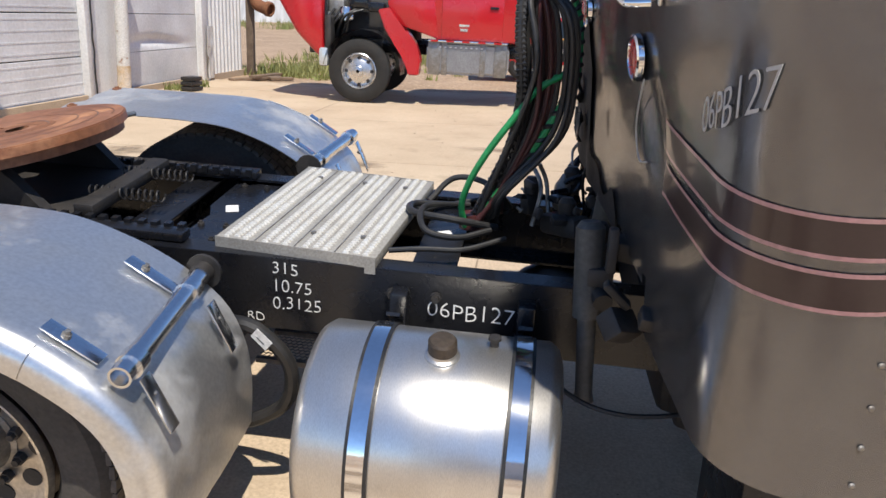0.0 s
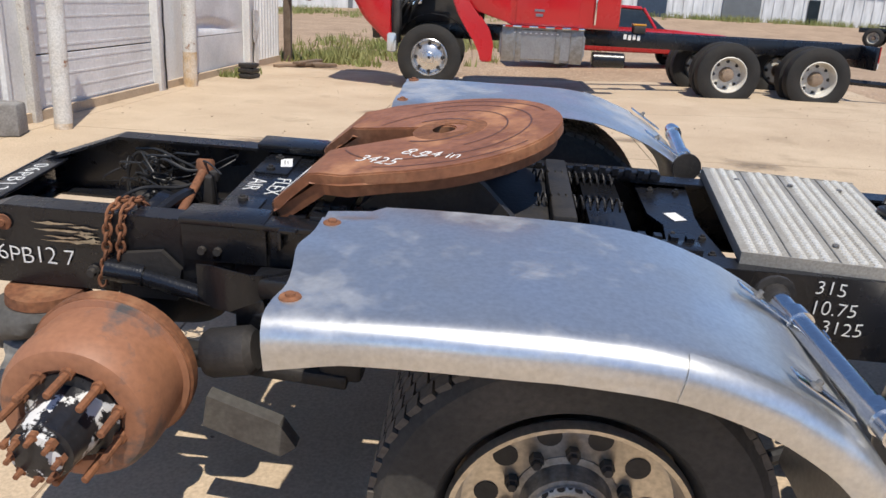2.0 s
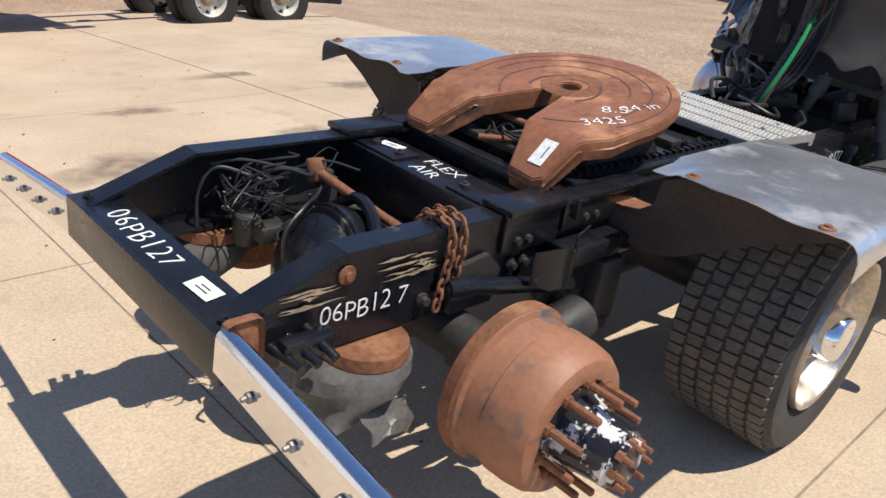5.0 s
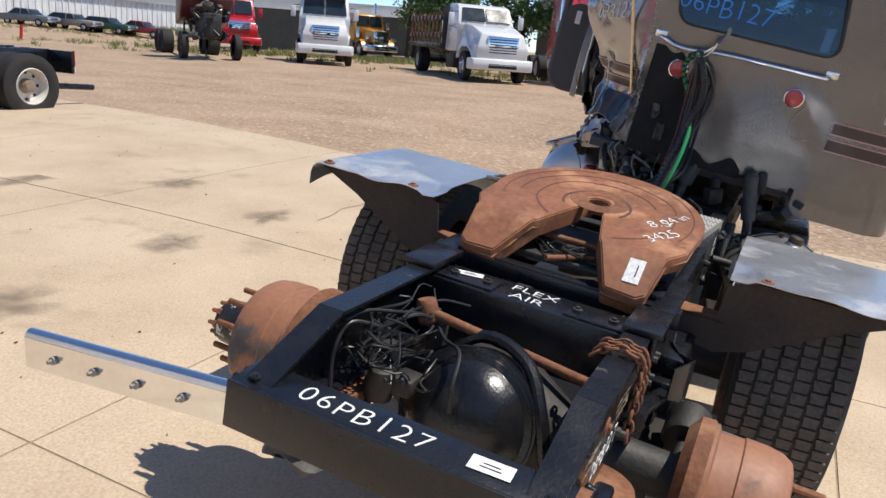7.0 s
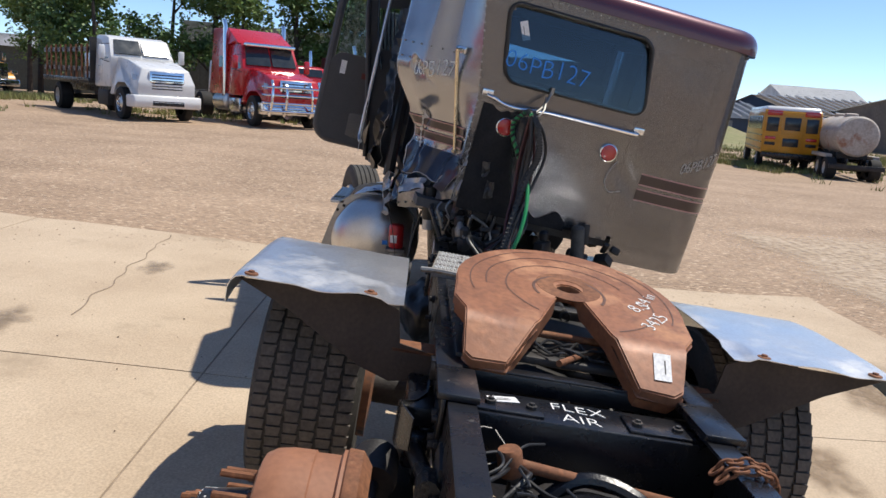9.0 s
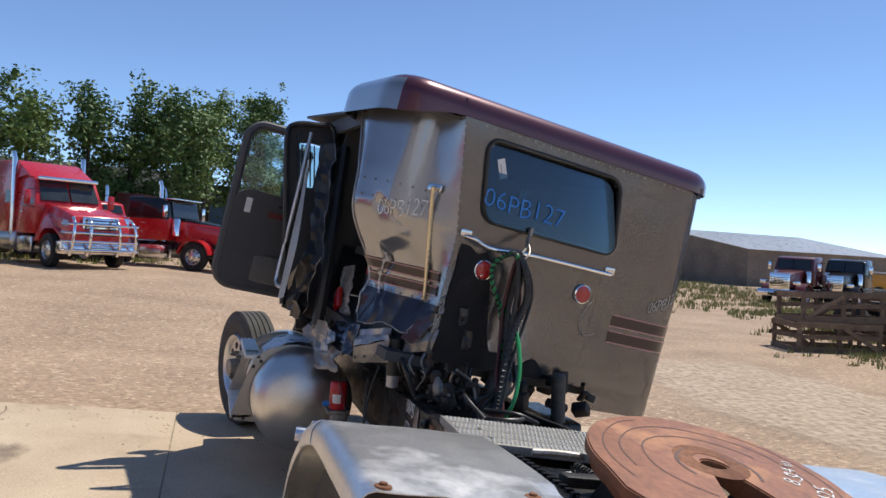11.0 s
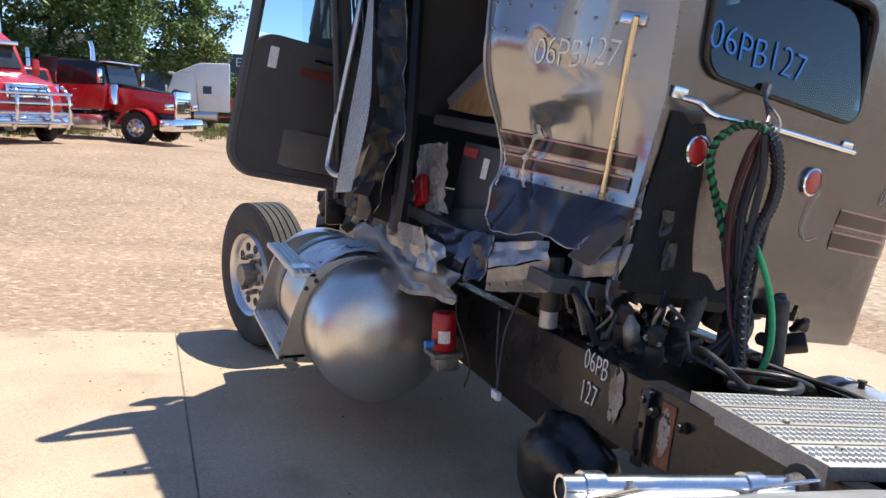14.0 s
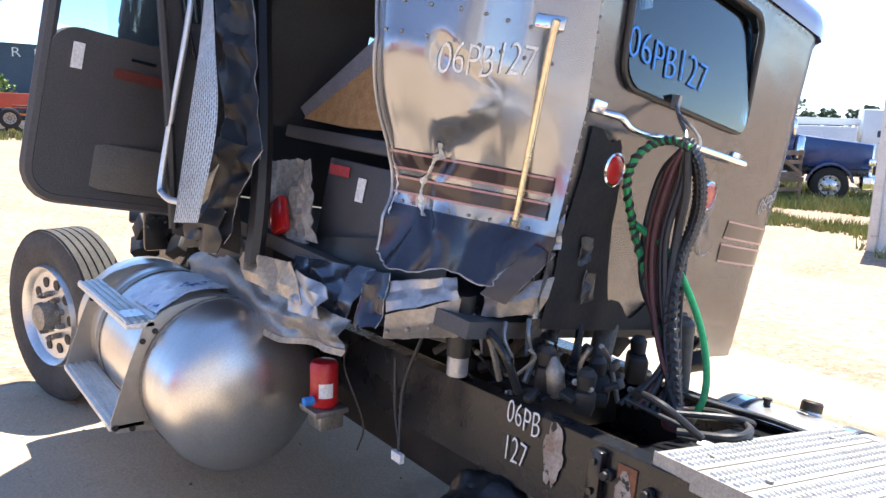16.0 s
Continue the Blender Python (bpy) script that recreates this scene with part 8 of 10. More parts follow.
def conventional(name, x, y, heading, paint, label, sleeper=0.0, roof=2.75, hood_rise=0.0, stacks=1, rear=(4.6, 5.9), bed="", bull_bar=False,
                 square=False, tank=True, scale=1.0, group="", low=None, glass_mat=None, aero=False):
    """A conventional truck, its origin on the ground below the front axle."""
    k = Local(name, x, y, heading, label, "truck", group, scale=scale)
    glass_mat = glass_mat or FARGLASS
    low = low or paint
    back = -2.55 - sleeper
    fz = 1.02 if square else 0.95
    # frame, axles, wheels
    for s in (1, -1):
        k.box("frame_rail", ((1.0 - rear[-1] - 0.8) / 2, 0.42 * s, 0.86), (rear[-1] + 1.8, 0.08, 0.24), BLACK, bevel=0.01)
        k.wheel(0, 0.98 * s, 0.5, 0.28, RIMALU)
        for rx in rear:
            k.wheel(-rx, 0.93 * s, 0.5, 0.5, RIMWHITE, face=-1)
    for rx in (0,) + tuple(rear):
        bm = B()
        cyl(bm, (-rx, -0.8, 0.5), (-rx, 0.8, 0.5), 0.09, seg=10)
        k.part("axle", bm, BLACK_DUSTY)
    # hood
    h0, h1 = 1.52 + hood_rise, 1.86 + hood_rise
    nose_x = 0.95 if not square else 1.05
    if square:
        hood = k.body("hood", [(-1.0, 0.95), (nose_x, 0.95), (nose_x, h0 + 0.12), (-1.0, h1)], 1.25, paint, bevel=0.07, nose=(-1, 1.1, 0.12))
    else:
        hood = k.body("hood", [(-1.0, 0.72), (-0.55, 0.75), (-0.5, 1.05), (-0.25, 1.2), (0.25, 1.2), (0.52, 1.02), (0.58, 0.72), (nose_x + 0.1, 0.72), (nose_x + 0.12, 1.15), (nose_x - 0.02, h0), (-0.1, h0 + 0.22), (-1.0, h1)],
                      2.15, paint, bevel=0.06, nose=(-0.3, 1.1, 0.16), top=(1.25, 1.8, 0.26))
    for s in (1, -1):
        if square:
            bm = B()
            pts = [Vector((0.62 * math.cos(a), 0, 0.5 + 0.62 * math.sin(a))) for a in [radians(10 + 16 * i) for i in range(11)]]
            for p, q in zip(pts, pts[1:]):
                vs = [bm.verts.new((p.x, s * 0.62, p.z)), bm.verts.new((q.x, s * 0.62, q.z)), bm.verts.new((q.x, s * 1.14, q.z)), bm.verts.new((p.x, s * 1.14, p.z))]
                bm.faces.new(vs)
            bmesh.ops.remove_doubles(bm, verts=bm.verts[:], dist=0.001)
            bmesh.ops.solidify(bm, geom=bm.faces[:], thickness=0.05)
            k.part("fender", bm, paint)
            k.box("headlamp", (nose_x - 0.05, 0.86 * s, 1.18), (0.18, 0.34, 0.2), CHROME, bevel=0.04)
            bm = B()
            lathe(bm, [(0, 0.15), (0.55, 0.15), (0.62, 0.11)], (-0.85, 0.82 * s, 1.2), Z, 16)
            k.part("air_cleaner", bm, CHROME, "bright round air cleaner")
        else:
            k.quad("headlamp", [(nose_x - 0.02, 0.60 * s, 1.2), (nose_x - 0.32, 0.92 * s, 1.24), (nose_x - 0.36, 0.90 * s, 1.42), (nose_x - 0.06, 0.62 * s, 1.34)][::s], HEADLAMP, 0.04)
    # grille and bumper
    gw = 0.55 if not square else 0.52
    gx = nose_x + (0.09 if not square else 0.012)
    gr = k.box("grille", (gx - 0.03, 0, 1.22), (0.10, gw * 2, 0.62 if not square else 0.9), CHROME, bevel=0.03)
    for i in range(6):
        k.box("grille_bar", (gx + 0.024, 0, 1.0 + 0.085 * i), (0.012, gw * 1.75, 0.034), BLACK, parent=gr, bevel=0)
    k.body("bumper", [(nose_x - 0.25, 0.42), (nose_x + 0.20, 0.42), (nose_x + 0.24, 0.6), (nose_x + 0.18, 0.8), (nose_x - 0.25, 0.8)], 2.3, CHROME if (square or bull_bar) else low, bevel=0.05, nose=(nose_x - 0.1, nose_x + 0.4, 0.12))
    k.box("bumper_intake", (nose_x + 0.222, 0, 0.56), (0.02, 1.0, 0.14), BLACK, bevel=0.004)
    # cab
    slope = 0.42 if not square else 0.16
    cab = k.body("cab", [(-2.6, fz), (-1.05, fz), (-0.98, h1 - 0.04), (-0.98 - slope, roof - 0.08), (-1.35 - slope, roof), (-2.6, roof + 0.02)], 2.1, paint, bevel=0.07, top=(1.8, 2.9, 0.10))
    wy = 0.90
    n0, n1 = Vector((-0.965, 0, h1 + 0.03)), Vector((-0.95 - slope, 0, roof - 0.14))
    for s in (1, -1):
        a, b = n0 + (n1 - n0) * 0.06, n0 + (n1 - n0) * 0.97
        k.quad("windscreen", [(a.x, 0.03 * s, a.z), (a.x - 0.03, wy * s, a.z), (b.x - 0.03, (wy - 0.06) * s, b.z), (b.x, 0.03 * s, b.z)][::s], glass_mat, 0.03)
        yy = 1.012
        k.quad("side_window", [(-1.22, yy * s, 1.86), (-2.12, yy * s, 1.82), (-2.12, (yy - 0.055) * s, 2.42), (-1.24 - slope, (yy - 0.055) * s, 2.42)][::-s], glass_mat, 0.035)
        k.box("door_handle", (-2.0, 1.06 * s, 1.62), (0.16, 0.03, 0.04), CHROME, bevel=0.008)
        k.box("step_box", (-1.6, 0.86 * s, 0.62), (1.0, 0.5, 0.5), BLACK_DUSTY if not tank else ALU, bevel=0.05)
        # mirror
        mr = k.box("mirror", (-1.02, 1.30 * s, 2.05), (0.10, 0.2, 0.44), CHROME if square else paint, bevel=0.04)
        k.tube("mirror_arm", [(-1.1, 1.04 * s, 2.32), (-1.03, 1.28 * s, 2.3), (-1.03, 1.28 * s, 1.8), (-1.1, 1.05 * s, 1.75)], 0.016, BLACK, parent=mr, smooth=False)
        if tank and not bed:
            bm = B()
            lathe(bm, [(0, 0.26), (0.03, 0.32), (1.2, 0.32), (1.23, 0.26)], (-3.6, 0.88 * s, 0.72), X, 18)
            k.part("fuel_tank", bm, ALU_TANK)
    if sleeper:
        t2 = roof + (0.5 if aero else 0.25)
        k.body("sleeper", [(back, fz), (-2.58, fz), (-2.58, roof), (-2.3 if not aero else -1.5, t2 - 0.25 if not aero else roof - 0.05), (-2.7, t2), (back, t2 + 0.05)], 2.2, paint, bevel=0.07, top=(2.0, 3.2, 0.12))
        for s in (1, -1):
            k.quad("sleeper_window", [(-2.85, 1.075 * s, 1.9), (-3.3, 1.075 * s, 1.9), (-3.3, 1.05 * s, 2.3), (-2.85, 1.05 * s, 2.3)][::-s], glass_mat, 0.03)
        k.box("visor", (-1.0 - slope * 0.6, 0, roof - 0.08), (0.3, 1.8, 0.12), CHROME if bull_bar else paint, bevel=0.04)
    for i in range(stacks):
        s = 1 if i == 0 else -1
        bx = back - 0.12 if not sleeper else -2.62
        k.tube("exhaust_pipe", [(bx, 1.08 * s, 0.9), (bx, 1.08 * s, 1.5), (bx, 1.08 * s, roof + 0.55), (bx - 0.08, 1.1 * s, roof + 0.75)], 0.075, CHROME, seg=12, smooth=False)
    if bull_bar:
        gx2 = nose_x + 0.40
        for yy in (-0.95, -0.45, 0.45, 0.95):
            k.tube("guard_post", [(gx2 - 0.15, yy, 0.4), (gx2, yy, 0.7), (gx2, yy * 0.95, 1.25), (gx2 - 0.22, yy * 0.9, 1.5)], 0.045, CHROME)
        for zz in (0.55, 0.8, 1.05, 1.3):
            k.tube("guard_bar", [(gx2 - 0.35, -1.12, zz), (gx2 - 0.02, -0.95, zz), (gx2, 0, zz), (gx2 - 0.02, 0.95, zz), (gx2 - 0.35, 1.12, zz)], 0.036, CHROME)
    if bed == "stake":
        bl = 5.6
        k.box("bed_floor", (back - 0.2 - bl / 2, 0, 1.12), (bl, 2.4, 0.16), BLACK, bevel=0.01)
        hb = k.box("headboard", (back - 0.16, 0, 1.85), (0.08, 2.3, 1.4), BLACK_DUSTY, bevel=0.01)
        for i in range(9):
            for s in (1, -1):
                k.box("stake", (back - 0.4 - 0.62 * i, 1.16 * s, 1.75), (0.07, 0.05, 1.15), RUST, bevel=0)
        for zz in (1.5, 2.15):
            for s in (1, -1):
                k.box("side_rail", (back - 0.2 - bl / 2, 1.13 * s, zz), (bl, 0.03, 0.16), BLACK, bevel=0)
        k.box("tool_box", (back - 0.9, 0.86, 0.76), (0.9, 0.5, 0.5), BLACK_DUSTY, bevel=0.02)
    elif bed == "tank":
        bm = B()
        lathe(bm, [(0, 0.4), (0.06, 0.82), (0.14, 0.9), (4.6, 0.9), (4.68, 0.82), (4.74, 0.4)], (back - 5.2, 0, 1.98), X, 30)
        tk = k.part("tank", bm, TANKRUST, "rusty white tank")
        for i in range(2):
            bm = B()
            lathe(bm, [(0, 0.3), (0.14, 0.3), (0.18, 0.2)], (back - 1.6 - 1.8 * i, 0, 2.84), Z, 18)
            k.part("manhole", bm, TANKRUST, parent=tk)
        for i in range(4):
            k.box("tank_saddle", (back - 0.9 - 1.2 * i, 0, 1.1), (0.16, 1.3, 0.32), BLACK_DUSTY, bevel=0.01)
        k.box("tail_bumper", (-rear[-1] - 0.85, 0, 0.62), (0.12, 2.3, 0.2), BLACK_DUSTY, bevel=0.01)
        for s in (1, -1):
            k.box("hose_tray", (back - 2.6, 1.0 * s, 1.05), (4.2, 0.28, 0.16), TANKRUST, bevel=0.02)
    elif bed == "service":
        k.box("service_body", (back - 2.3, 0, 1.55), (4.2, 2.3, 1.2), WHITEPAINT, bevel=0.03)
        for i in range(4):
            for s in (1, -1):
                k.box("locker_door", (back - 0.75 - 1.02 * i, 1.155 * s, 1.5), (0.94, 0.02, 0.95), WHITEPAINT, bevel=0.01)
        k.box("boom", (back - 2.2, 0.3, 2.32), (4.6, 0.3, 0.26), WHITEPAINT, bevel=0.02)
        for i in range(9):
            k.box("rust_patch", (back - 0.9 - 0.2 * i, 0.455, 2.32 + 0.03 * (i % 2)), (0.16, 0.012, 0.14), RUST, bevel=0)
    else:
        bm = B()
        lathe(bm, [(0, 0.50), (0.05, 0.52), (0.08, 0.45)], (-(rear[0] + rear[-1]) / 2, 0, 1.06), Z, 24)
        k.part("fifth_wheel", bm, BLACK_DUSTY)
    return k


TANKRUST = surface("rust_streaked_white_tank", (0.52, 0.47, 0.41), 0.6, 0, (0.40, 0.31, 0.24), 0.8, 1.2, 12, 0.1,
                   spots=(0.30, 0.14, 0.08), spot_scale=1.3, spot_cut=0.58, spot_soft=0.12)


# ---- white workshop beside the pad ----
def workshop():
    WX = -2.9
    yd = [2.2, 4.78, 5.05, 8.0, 8.55, 9.1, 12.0, 12.35, 14.15]
    wall = new("wall_workshop")
    tagged(wall, "white metal workshop wall with two overhead doors", "wall", kind="structure")
    H = 5.2
    z0 = -0.06
    doors = ((5.05, 8.0), (9.15, 12.0))
    # wall pieces beside and above the doors
    for (a, b, lo) in ((2.2, 5.05, z0), (8.0, 9.15, z0), (12.0, 14.15, z0), (5.05, 8.0, 3.7), (9.15, 12.0, 3.7)):
        bm = B()
        box(bm, (WX - 0.1, (a + b) / 2, (lo + H) / 2), (0.2, b - a, H - lo))
        part("wall_panel", bm, SIDING, wall, smooth=0)
    for (a, b) in ((2.2, 4.7), (12.42, 14.15)):
        n = int((b - a) / 0.19)
        for i in range(n):
            bm = B()
            yy = a + 0.1 + (b - a - 0.2) * i / (n - 1)
            prism(bm, [(-0.055, 0), (-0.03, 0.035), (0.03, 0.035), (0.055, 0)], H - z0, axes((WX, yy, z0), Y, X) @ Matrix.Scale(-1, 4, (0, 0, 1)))
            part("siding_rib", bm, SIDING, wall, smooth=0)
    bm = B()
    box(bm, (-8.9, 14.08, 2.5), (11.8, 0.14, 5.2))
    box(bm, (-8.9, 2.27, 2.5), (11.8, 0.14, 5.2))
    box(bm, (-14.8, 8.2, 2.5), (0.14, 12.0, 5.2))
    part("wall_panel", bm, SIDING, wall, smooth=0)
    bm = B()
    box(bm, (-8.85, 8.2, 5.3), (12.3, 12.4, 0.16))
    rf = part("workshop_roof", bm, ROOFMETAL, smooth=0)
    tagged(rf, "pale metal roof of the workshop", "roof", kind="structure")
    bm = B()
    box(bm, (WX + 0.01, 8.2, z0 + 0.08), (0.06, 12.0, 0.16))
    fnd = part("foundation", bm, CONCRETE, wall)
    for i, (a, b) in enumerate(doors):
        d = new("door_%d" % (i + 1))
        tagged(d, ("closed white sectional overhead door" if i == 0 else "closed white sectional overhead door with a dented crease"), "door", kind="structure")
        for j in range(6):
            lo = 0.05 + 0.61 * j
            bm = B()
            if i == 1:
                def f(s, t, lo=lo):
                    y = a + (b - a) * s
                    z = lo + 0.6 * t
                    dent = 0.07 * math.exp(-((z - 0.78 - 0.05 * math.sin(s * 5)) / 0.07) ** 2) * math.exp(-((s - 0.45) / 0.3) ** 2) if j in (0, 1) else 0
                    return Vector((WX - 0.06 - dent + 0.015 * n3(s * 3, z * 2, 3), y, z))
                sheet(bm, 30, 14, f, 0.03)
                part("door_section", bm, DOORWHITE, d, smooth=60)
            else:
                box(bm, (WX - 0.06, (a + b) / 2, lo + 0.30), (0.04, b - a, 0.594), bevel=0.006)
                for q in range(4):
                    box(bm, (WX - 0.039, (a + b) / 2, lo + 0.08 + 0.15 * q), (0.006, b - a, 0.02))
                part("door_section", bm, DOORWHITE, d, smooth=0)
        bm = B()
        box(bm, (WX - 0.05, (a + b) / 2, 0.02), (0.05, b - a, 0.05))
        part("bottom_seal", bm, RUBBER, d, smooth=0)
    # jambs
    for y, w, r in ((4.98, 0.12, 1), (8.06, 0.16, 0), (9.08, 0.16, 1), (12.12, 0.30, 0)):
        bm = B()
        box(bm, (WX + 0.03, y, 1.85), (0.10, w, 3.8), bevel=0.008)
        jb = part("door_jamb", bm, PIPEWHITE if r else SIDING, wall, "chipped white door jamb")
    bm = B()
    tube(bm, [(WX + 0.09, 8.13 + 0.03 * n3(i * 0.9), 0.02 + 0.18 * i) for i in range(16)], 0.012, 6)
    part("torn_seal", bm, RUBBER, wall, "torn black door seal")
    bm = B()
    sheet(bm, 6, 20, lambda s, t: Vector((WX + 0.12 + 0.03 * n3(s * 3, t * 4), 12.1 + 0.28 * s + 0.05 * n3(t * 3, 4), 0.05 + 1.0 * t)), 0.008)
    part("bent_flashing", bm, PIPEWHITE, wall, "bent white door flashing")
    # posts
    for (x, y, r, rusty) in ((-2.42, 4.72, 0.085, 0), (-2.70, 8.72, 0.10, 1)):
        p = thing("bollard", (x, y, 0), ("chipped white pipe bollard beside the door" if not rusty else "white pipe post with rusty foot"), "bollard", "door posts")
        bm = B()
        lathe(bm, [(-0.02, r), (3.0, r), (3.04, r * 0.6)], (x, y, 0), (0.02, 0.012, 1), 20)
        part("pipe", bm, PIPEWHITE, p)
        bm = B()
        lathe(bm, [(-0.02, r + 0.002), (0.5 if rusty else 0.06, r + 0.002)], (x, y, 0), (0.02, 0.012, 1), 20, cap=False)
        part("rusty_foot", bm, surface("rust_stained_white", (0.52, 0.36, 0.2), 0.8, 0, (0.7, 0.66, 0.6), 0.8, 6, 50, 0.3), p)
    blk = Local("concrete_block", -2.72, 4.25, (1, 0.3), "rough grey concrete block at the wall's foot", "block")
    bm = B()
    box(bm, (0, 0, 0.15), (0.32, 0.3, 0.3), bevel=0.03)
    for v in bm.verts:
        v.co += 0.02 * noise.noise_vector(v.co * 6)
    blk.part("block", bm, surface("old_grey_concrete", (0.26, 0.25, 0.24), 0.9, 0, (0.16, 0.15, 0.14), 0.7, 6, 50, 0.5))
    bx = Local("black_chock", -2.3, 10.25, (0.2, 1), "black slotted plastic block by the door", "block")
    for i in range(3):
        bx.box("tier", (0, 0, 0.045 + 0.085 * i), (0.34 - 0.03 * i, 0.24, 0.06), BLACK_DUSTY, bevel=0.01)
    bx.box("core", (0, 0, 0.13), (0.26, 0.18, 0.24), BLACK, bevel=0.01)
    for i, (x, y, l, a) in enumerate(((-2.15, 13.0, 1.3, 0.5), (-2.05, 13.35, 1.1, 0.2), (-1.7, 13.3, 0.5, 0.9))):
        bd = Local("old_board", x, y, (math.sin(a), math.cos(a)), "weathered grey board lying at the wall's foot", "board", "boards by the wall")
        bd.box("board", (0, 0, 0.05 + 0.04 * (i == 1)), (l, 0.16, 0.06), OLDWOOD, bevel=0.008)
    # rusty elbow and downpipe at the corner
    ex = thing("exhaust_pipe", (-2.7, 14.0, 0), "rusty exhaust elbow on an old post at the wall's corner", "pipe")
    bm = B()
    box(bm, (-2.72, 14.28, 1.2), (0.16, 0.16, 2.6), bevel=0.02)
    part("post", bm, surface("stained_old_post", (0.20, 0.15, 0.11), 0.9, 0, (0.12, 0.085, 0.06), 0.7, 6, 40, 0.4), ex)
    bm = B()
    tube(bm, [(-2.65, 14.2, 2.6), (-2.62, 14.2, 2.0), (-2.6, 14.18, 1.72), (-2.5, 14.12, 1.52), (-2.32, 14.05, 1.44), (-2.2, 14.0, 1.42)], 0.13, 16)
    part("elbow", bm, RUST, ex, "rusty pipe elbow")
    bm = B()
    lathe(bm, [(0, 0.14), (0.02, 0.16), (0.1, 0.16), (0.12, 0.12), (0.02, 0.11)], (-2.24, 14.01, 1.425), (0.9, -0.35, -0.15), 18)
    part("flange", bm, RUST, ex)


workshop()


# ---- red chassis truck with its hood tipped forward ----
def red_chassis():
    k = Local("chassis_truck", 0.735, 10.15, (-1, -0.02), "red cab chassis truck, bare black frame, hood tipped forward", "truck")
    # x ahead of the front axle, y to its left is towards the camera
    for s in (1, -1):
        k.wheel(0, 0.0 if s > 0 else -2.05, 0.52, 0.29, RIMALU, seg=40, side=s)
        yy = -0.58 if s > 0 else -1.42
        k.box("frame_rail", (-3.4, yy, 0.93), (7.4, 0.08, 0.24), BLACK, bevel=0.01)
    for rx in (4.785, 6.19):
        for yy in (0.02, -0.33):
            k.wheel(-rx, yy, 0.5, 0.27, RIMWHITE, face=-1, seg=36, side=1)
        for yy in (-1.72, -2.08):
            k.wheel(-rx, yy, 0.5, 0.27, RIMWHITE, face=-1)
        bm = B()
        cyl(bm, (-rx, -0.1, 0.5), (-rx, -2.0, 0.5), 0.1)
        k.part("axle", bm, BLACK_DUSTY)
        bm = B()
        bmesh.ops.create_icosphere(bm, subdivisions=3, radius=0.26, matrix=Matrix.Translation((-rx, -1.0, 0.52)))
        k.part("differential", bm, BLACK_DUSTY)
        k.box("spring_seat", (-rx, -0.55, 0.72), (0.5, 0.14, 0.2), BLACK_DUSTY, bevel=0.02)
        bm = B()
        lathe(bm, [(0, 0.13), (0.06, 0.15), (0.2, 0.15), (0.26, 0.13)], (-rx - 0.28, -0.42, 0.62), Z, 18)
        k.part("air_spring", bm, RUBBER)
        bm = B()
        cyl(bm, (-rx + 0.25, -0.25, 0.62), (-rx + 0.25, -0.5, 0.62), 0.11, seg=16)
        k.part("brake_chamber", bm, BLACK_DUSTY)
    # frame ends and cross members
    for rx in (2.6, 4.0, 5.5, 7.05):
        k.box("cross_member", (-rx, -1.0, 0.93), (0.12, 0.8, 0.2), BLACK, bevel=0.01)
    k.box("rear_plate", (-7.08, -0.6, 0.86), (0.05, 1.2, 0.36), BLACK, bevel=0.01)
    k.box("reflector", (-7.11, -0.02, 0.92), (0.012, 0.06, 0.26), RED_LENS, bevel=0)
    k.box("reflector", (-7.11, -0.02, 0.76), (0.012, 0.06, 0.1), WHITE, bevel=0)
    k.tube("pulled_bar", [(-6.8, -0.2, 0.48), (-7.6, -0.15, 0.44)], 0.05, BLACK, "black bar sticking out behind the axle", smooth=False)
    for i in range(4):
        k.box("number_bar", (-3.2 - 0.075 * i, -0.535, 0.98 - 0.01 * (i % 2)), (0.05, 0.004, 0.08), CHALK, bevel=0)
    # cab
    cab = k.body("cab", [(-3.0, 1.08), (-1.28, 1.08), (-0.95, 1.30), (-0.85, 1.95), (-1.25, 2.85), (-3.0, 2.9)], 2.1, REDPAINT, "red cab", bevel=0.06, y=-1.02, top=(1.9, 3.0, 0.08))
    k.quad("side_window", [(-1.25, 0.02, 1.95), (-2.25, 0.02, 1.92), (-2.25, -0.03, 2.55), (-1.42, -0.03, 2.55)][::-1], FARGLASS, 0.03, parent=cab)
    k.quad("windscreen", [(-0.86, -0.15, 2.0), (-0.86, -1.9, 2.0), (-1.2, -1.85, 2.75), (-1.2, -0.2, 2.75)], FARGLASS, 0.02, parent=cab)
    dr = k.box("door", (-1.85, 0.035, 1.55), (1.0, 0.02, 0.86), REDPAINT, bevel=0.01, parent=cab)
    k.box("door_handle", (-2.2, 0.055, 1.62), (0.14, 0.03, 0.04), BLACK, bevel=0.008, parent=dr)
    k.box("emblem", (-1.72, 0.05, 1.33), (0.16, 0.01, 0.035), CHROME, bevel=0, parent=dr)
    k.box("emblem", (-1.72, 0.05, 1.26), (0.12, 0.01, 0.045), CHROME, bevel=0, parent=dr)
    k.box("grab_handle", (-2.6, 0.06, 1.5), (0.03, 0.03, 0.7), CHROME, bevel=0.008, parent=cab)
    # fender skirt behind the wheel
    bm = B()
    arc = [(-0.30, 1.52), (-0.42, 1.22), (-0.58, 0.98), (-0.72, 0.82), (-0.80, 0.66), (-0.82, 0.50), (-1.0, 0.50), (-1.02, 0.78), (-0.95, 1.0), (-0.80, 1.2), (-0.62, 1.36), (-0.50, 1.56)]
    prism(bm, arc, 0.30, axes((0, 0.12, 0), X, Z))
    bmesh.ops.bevel(bm, geom=bm.edges[:], offset=0.02, segments=2, affect="EDGES")
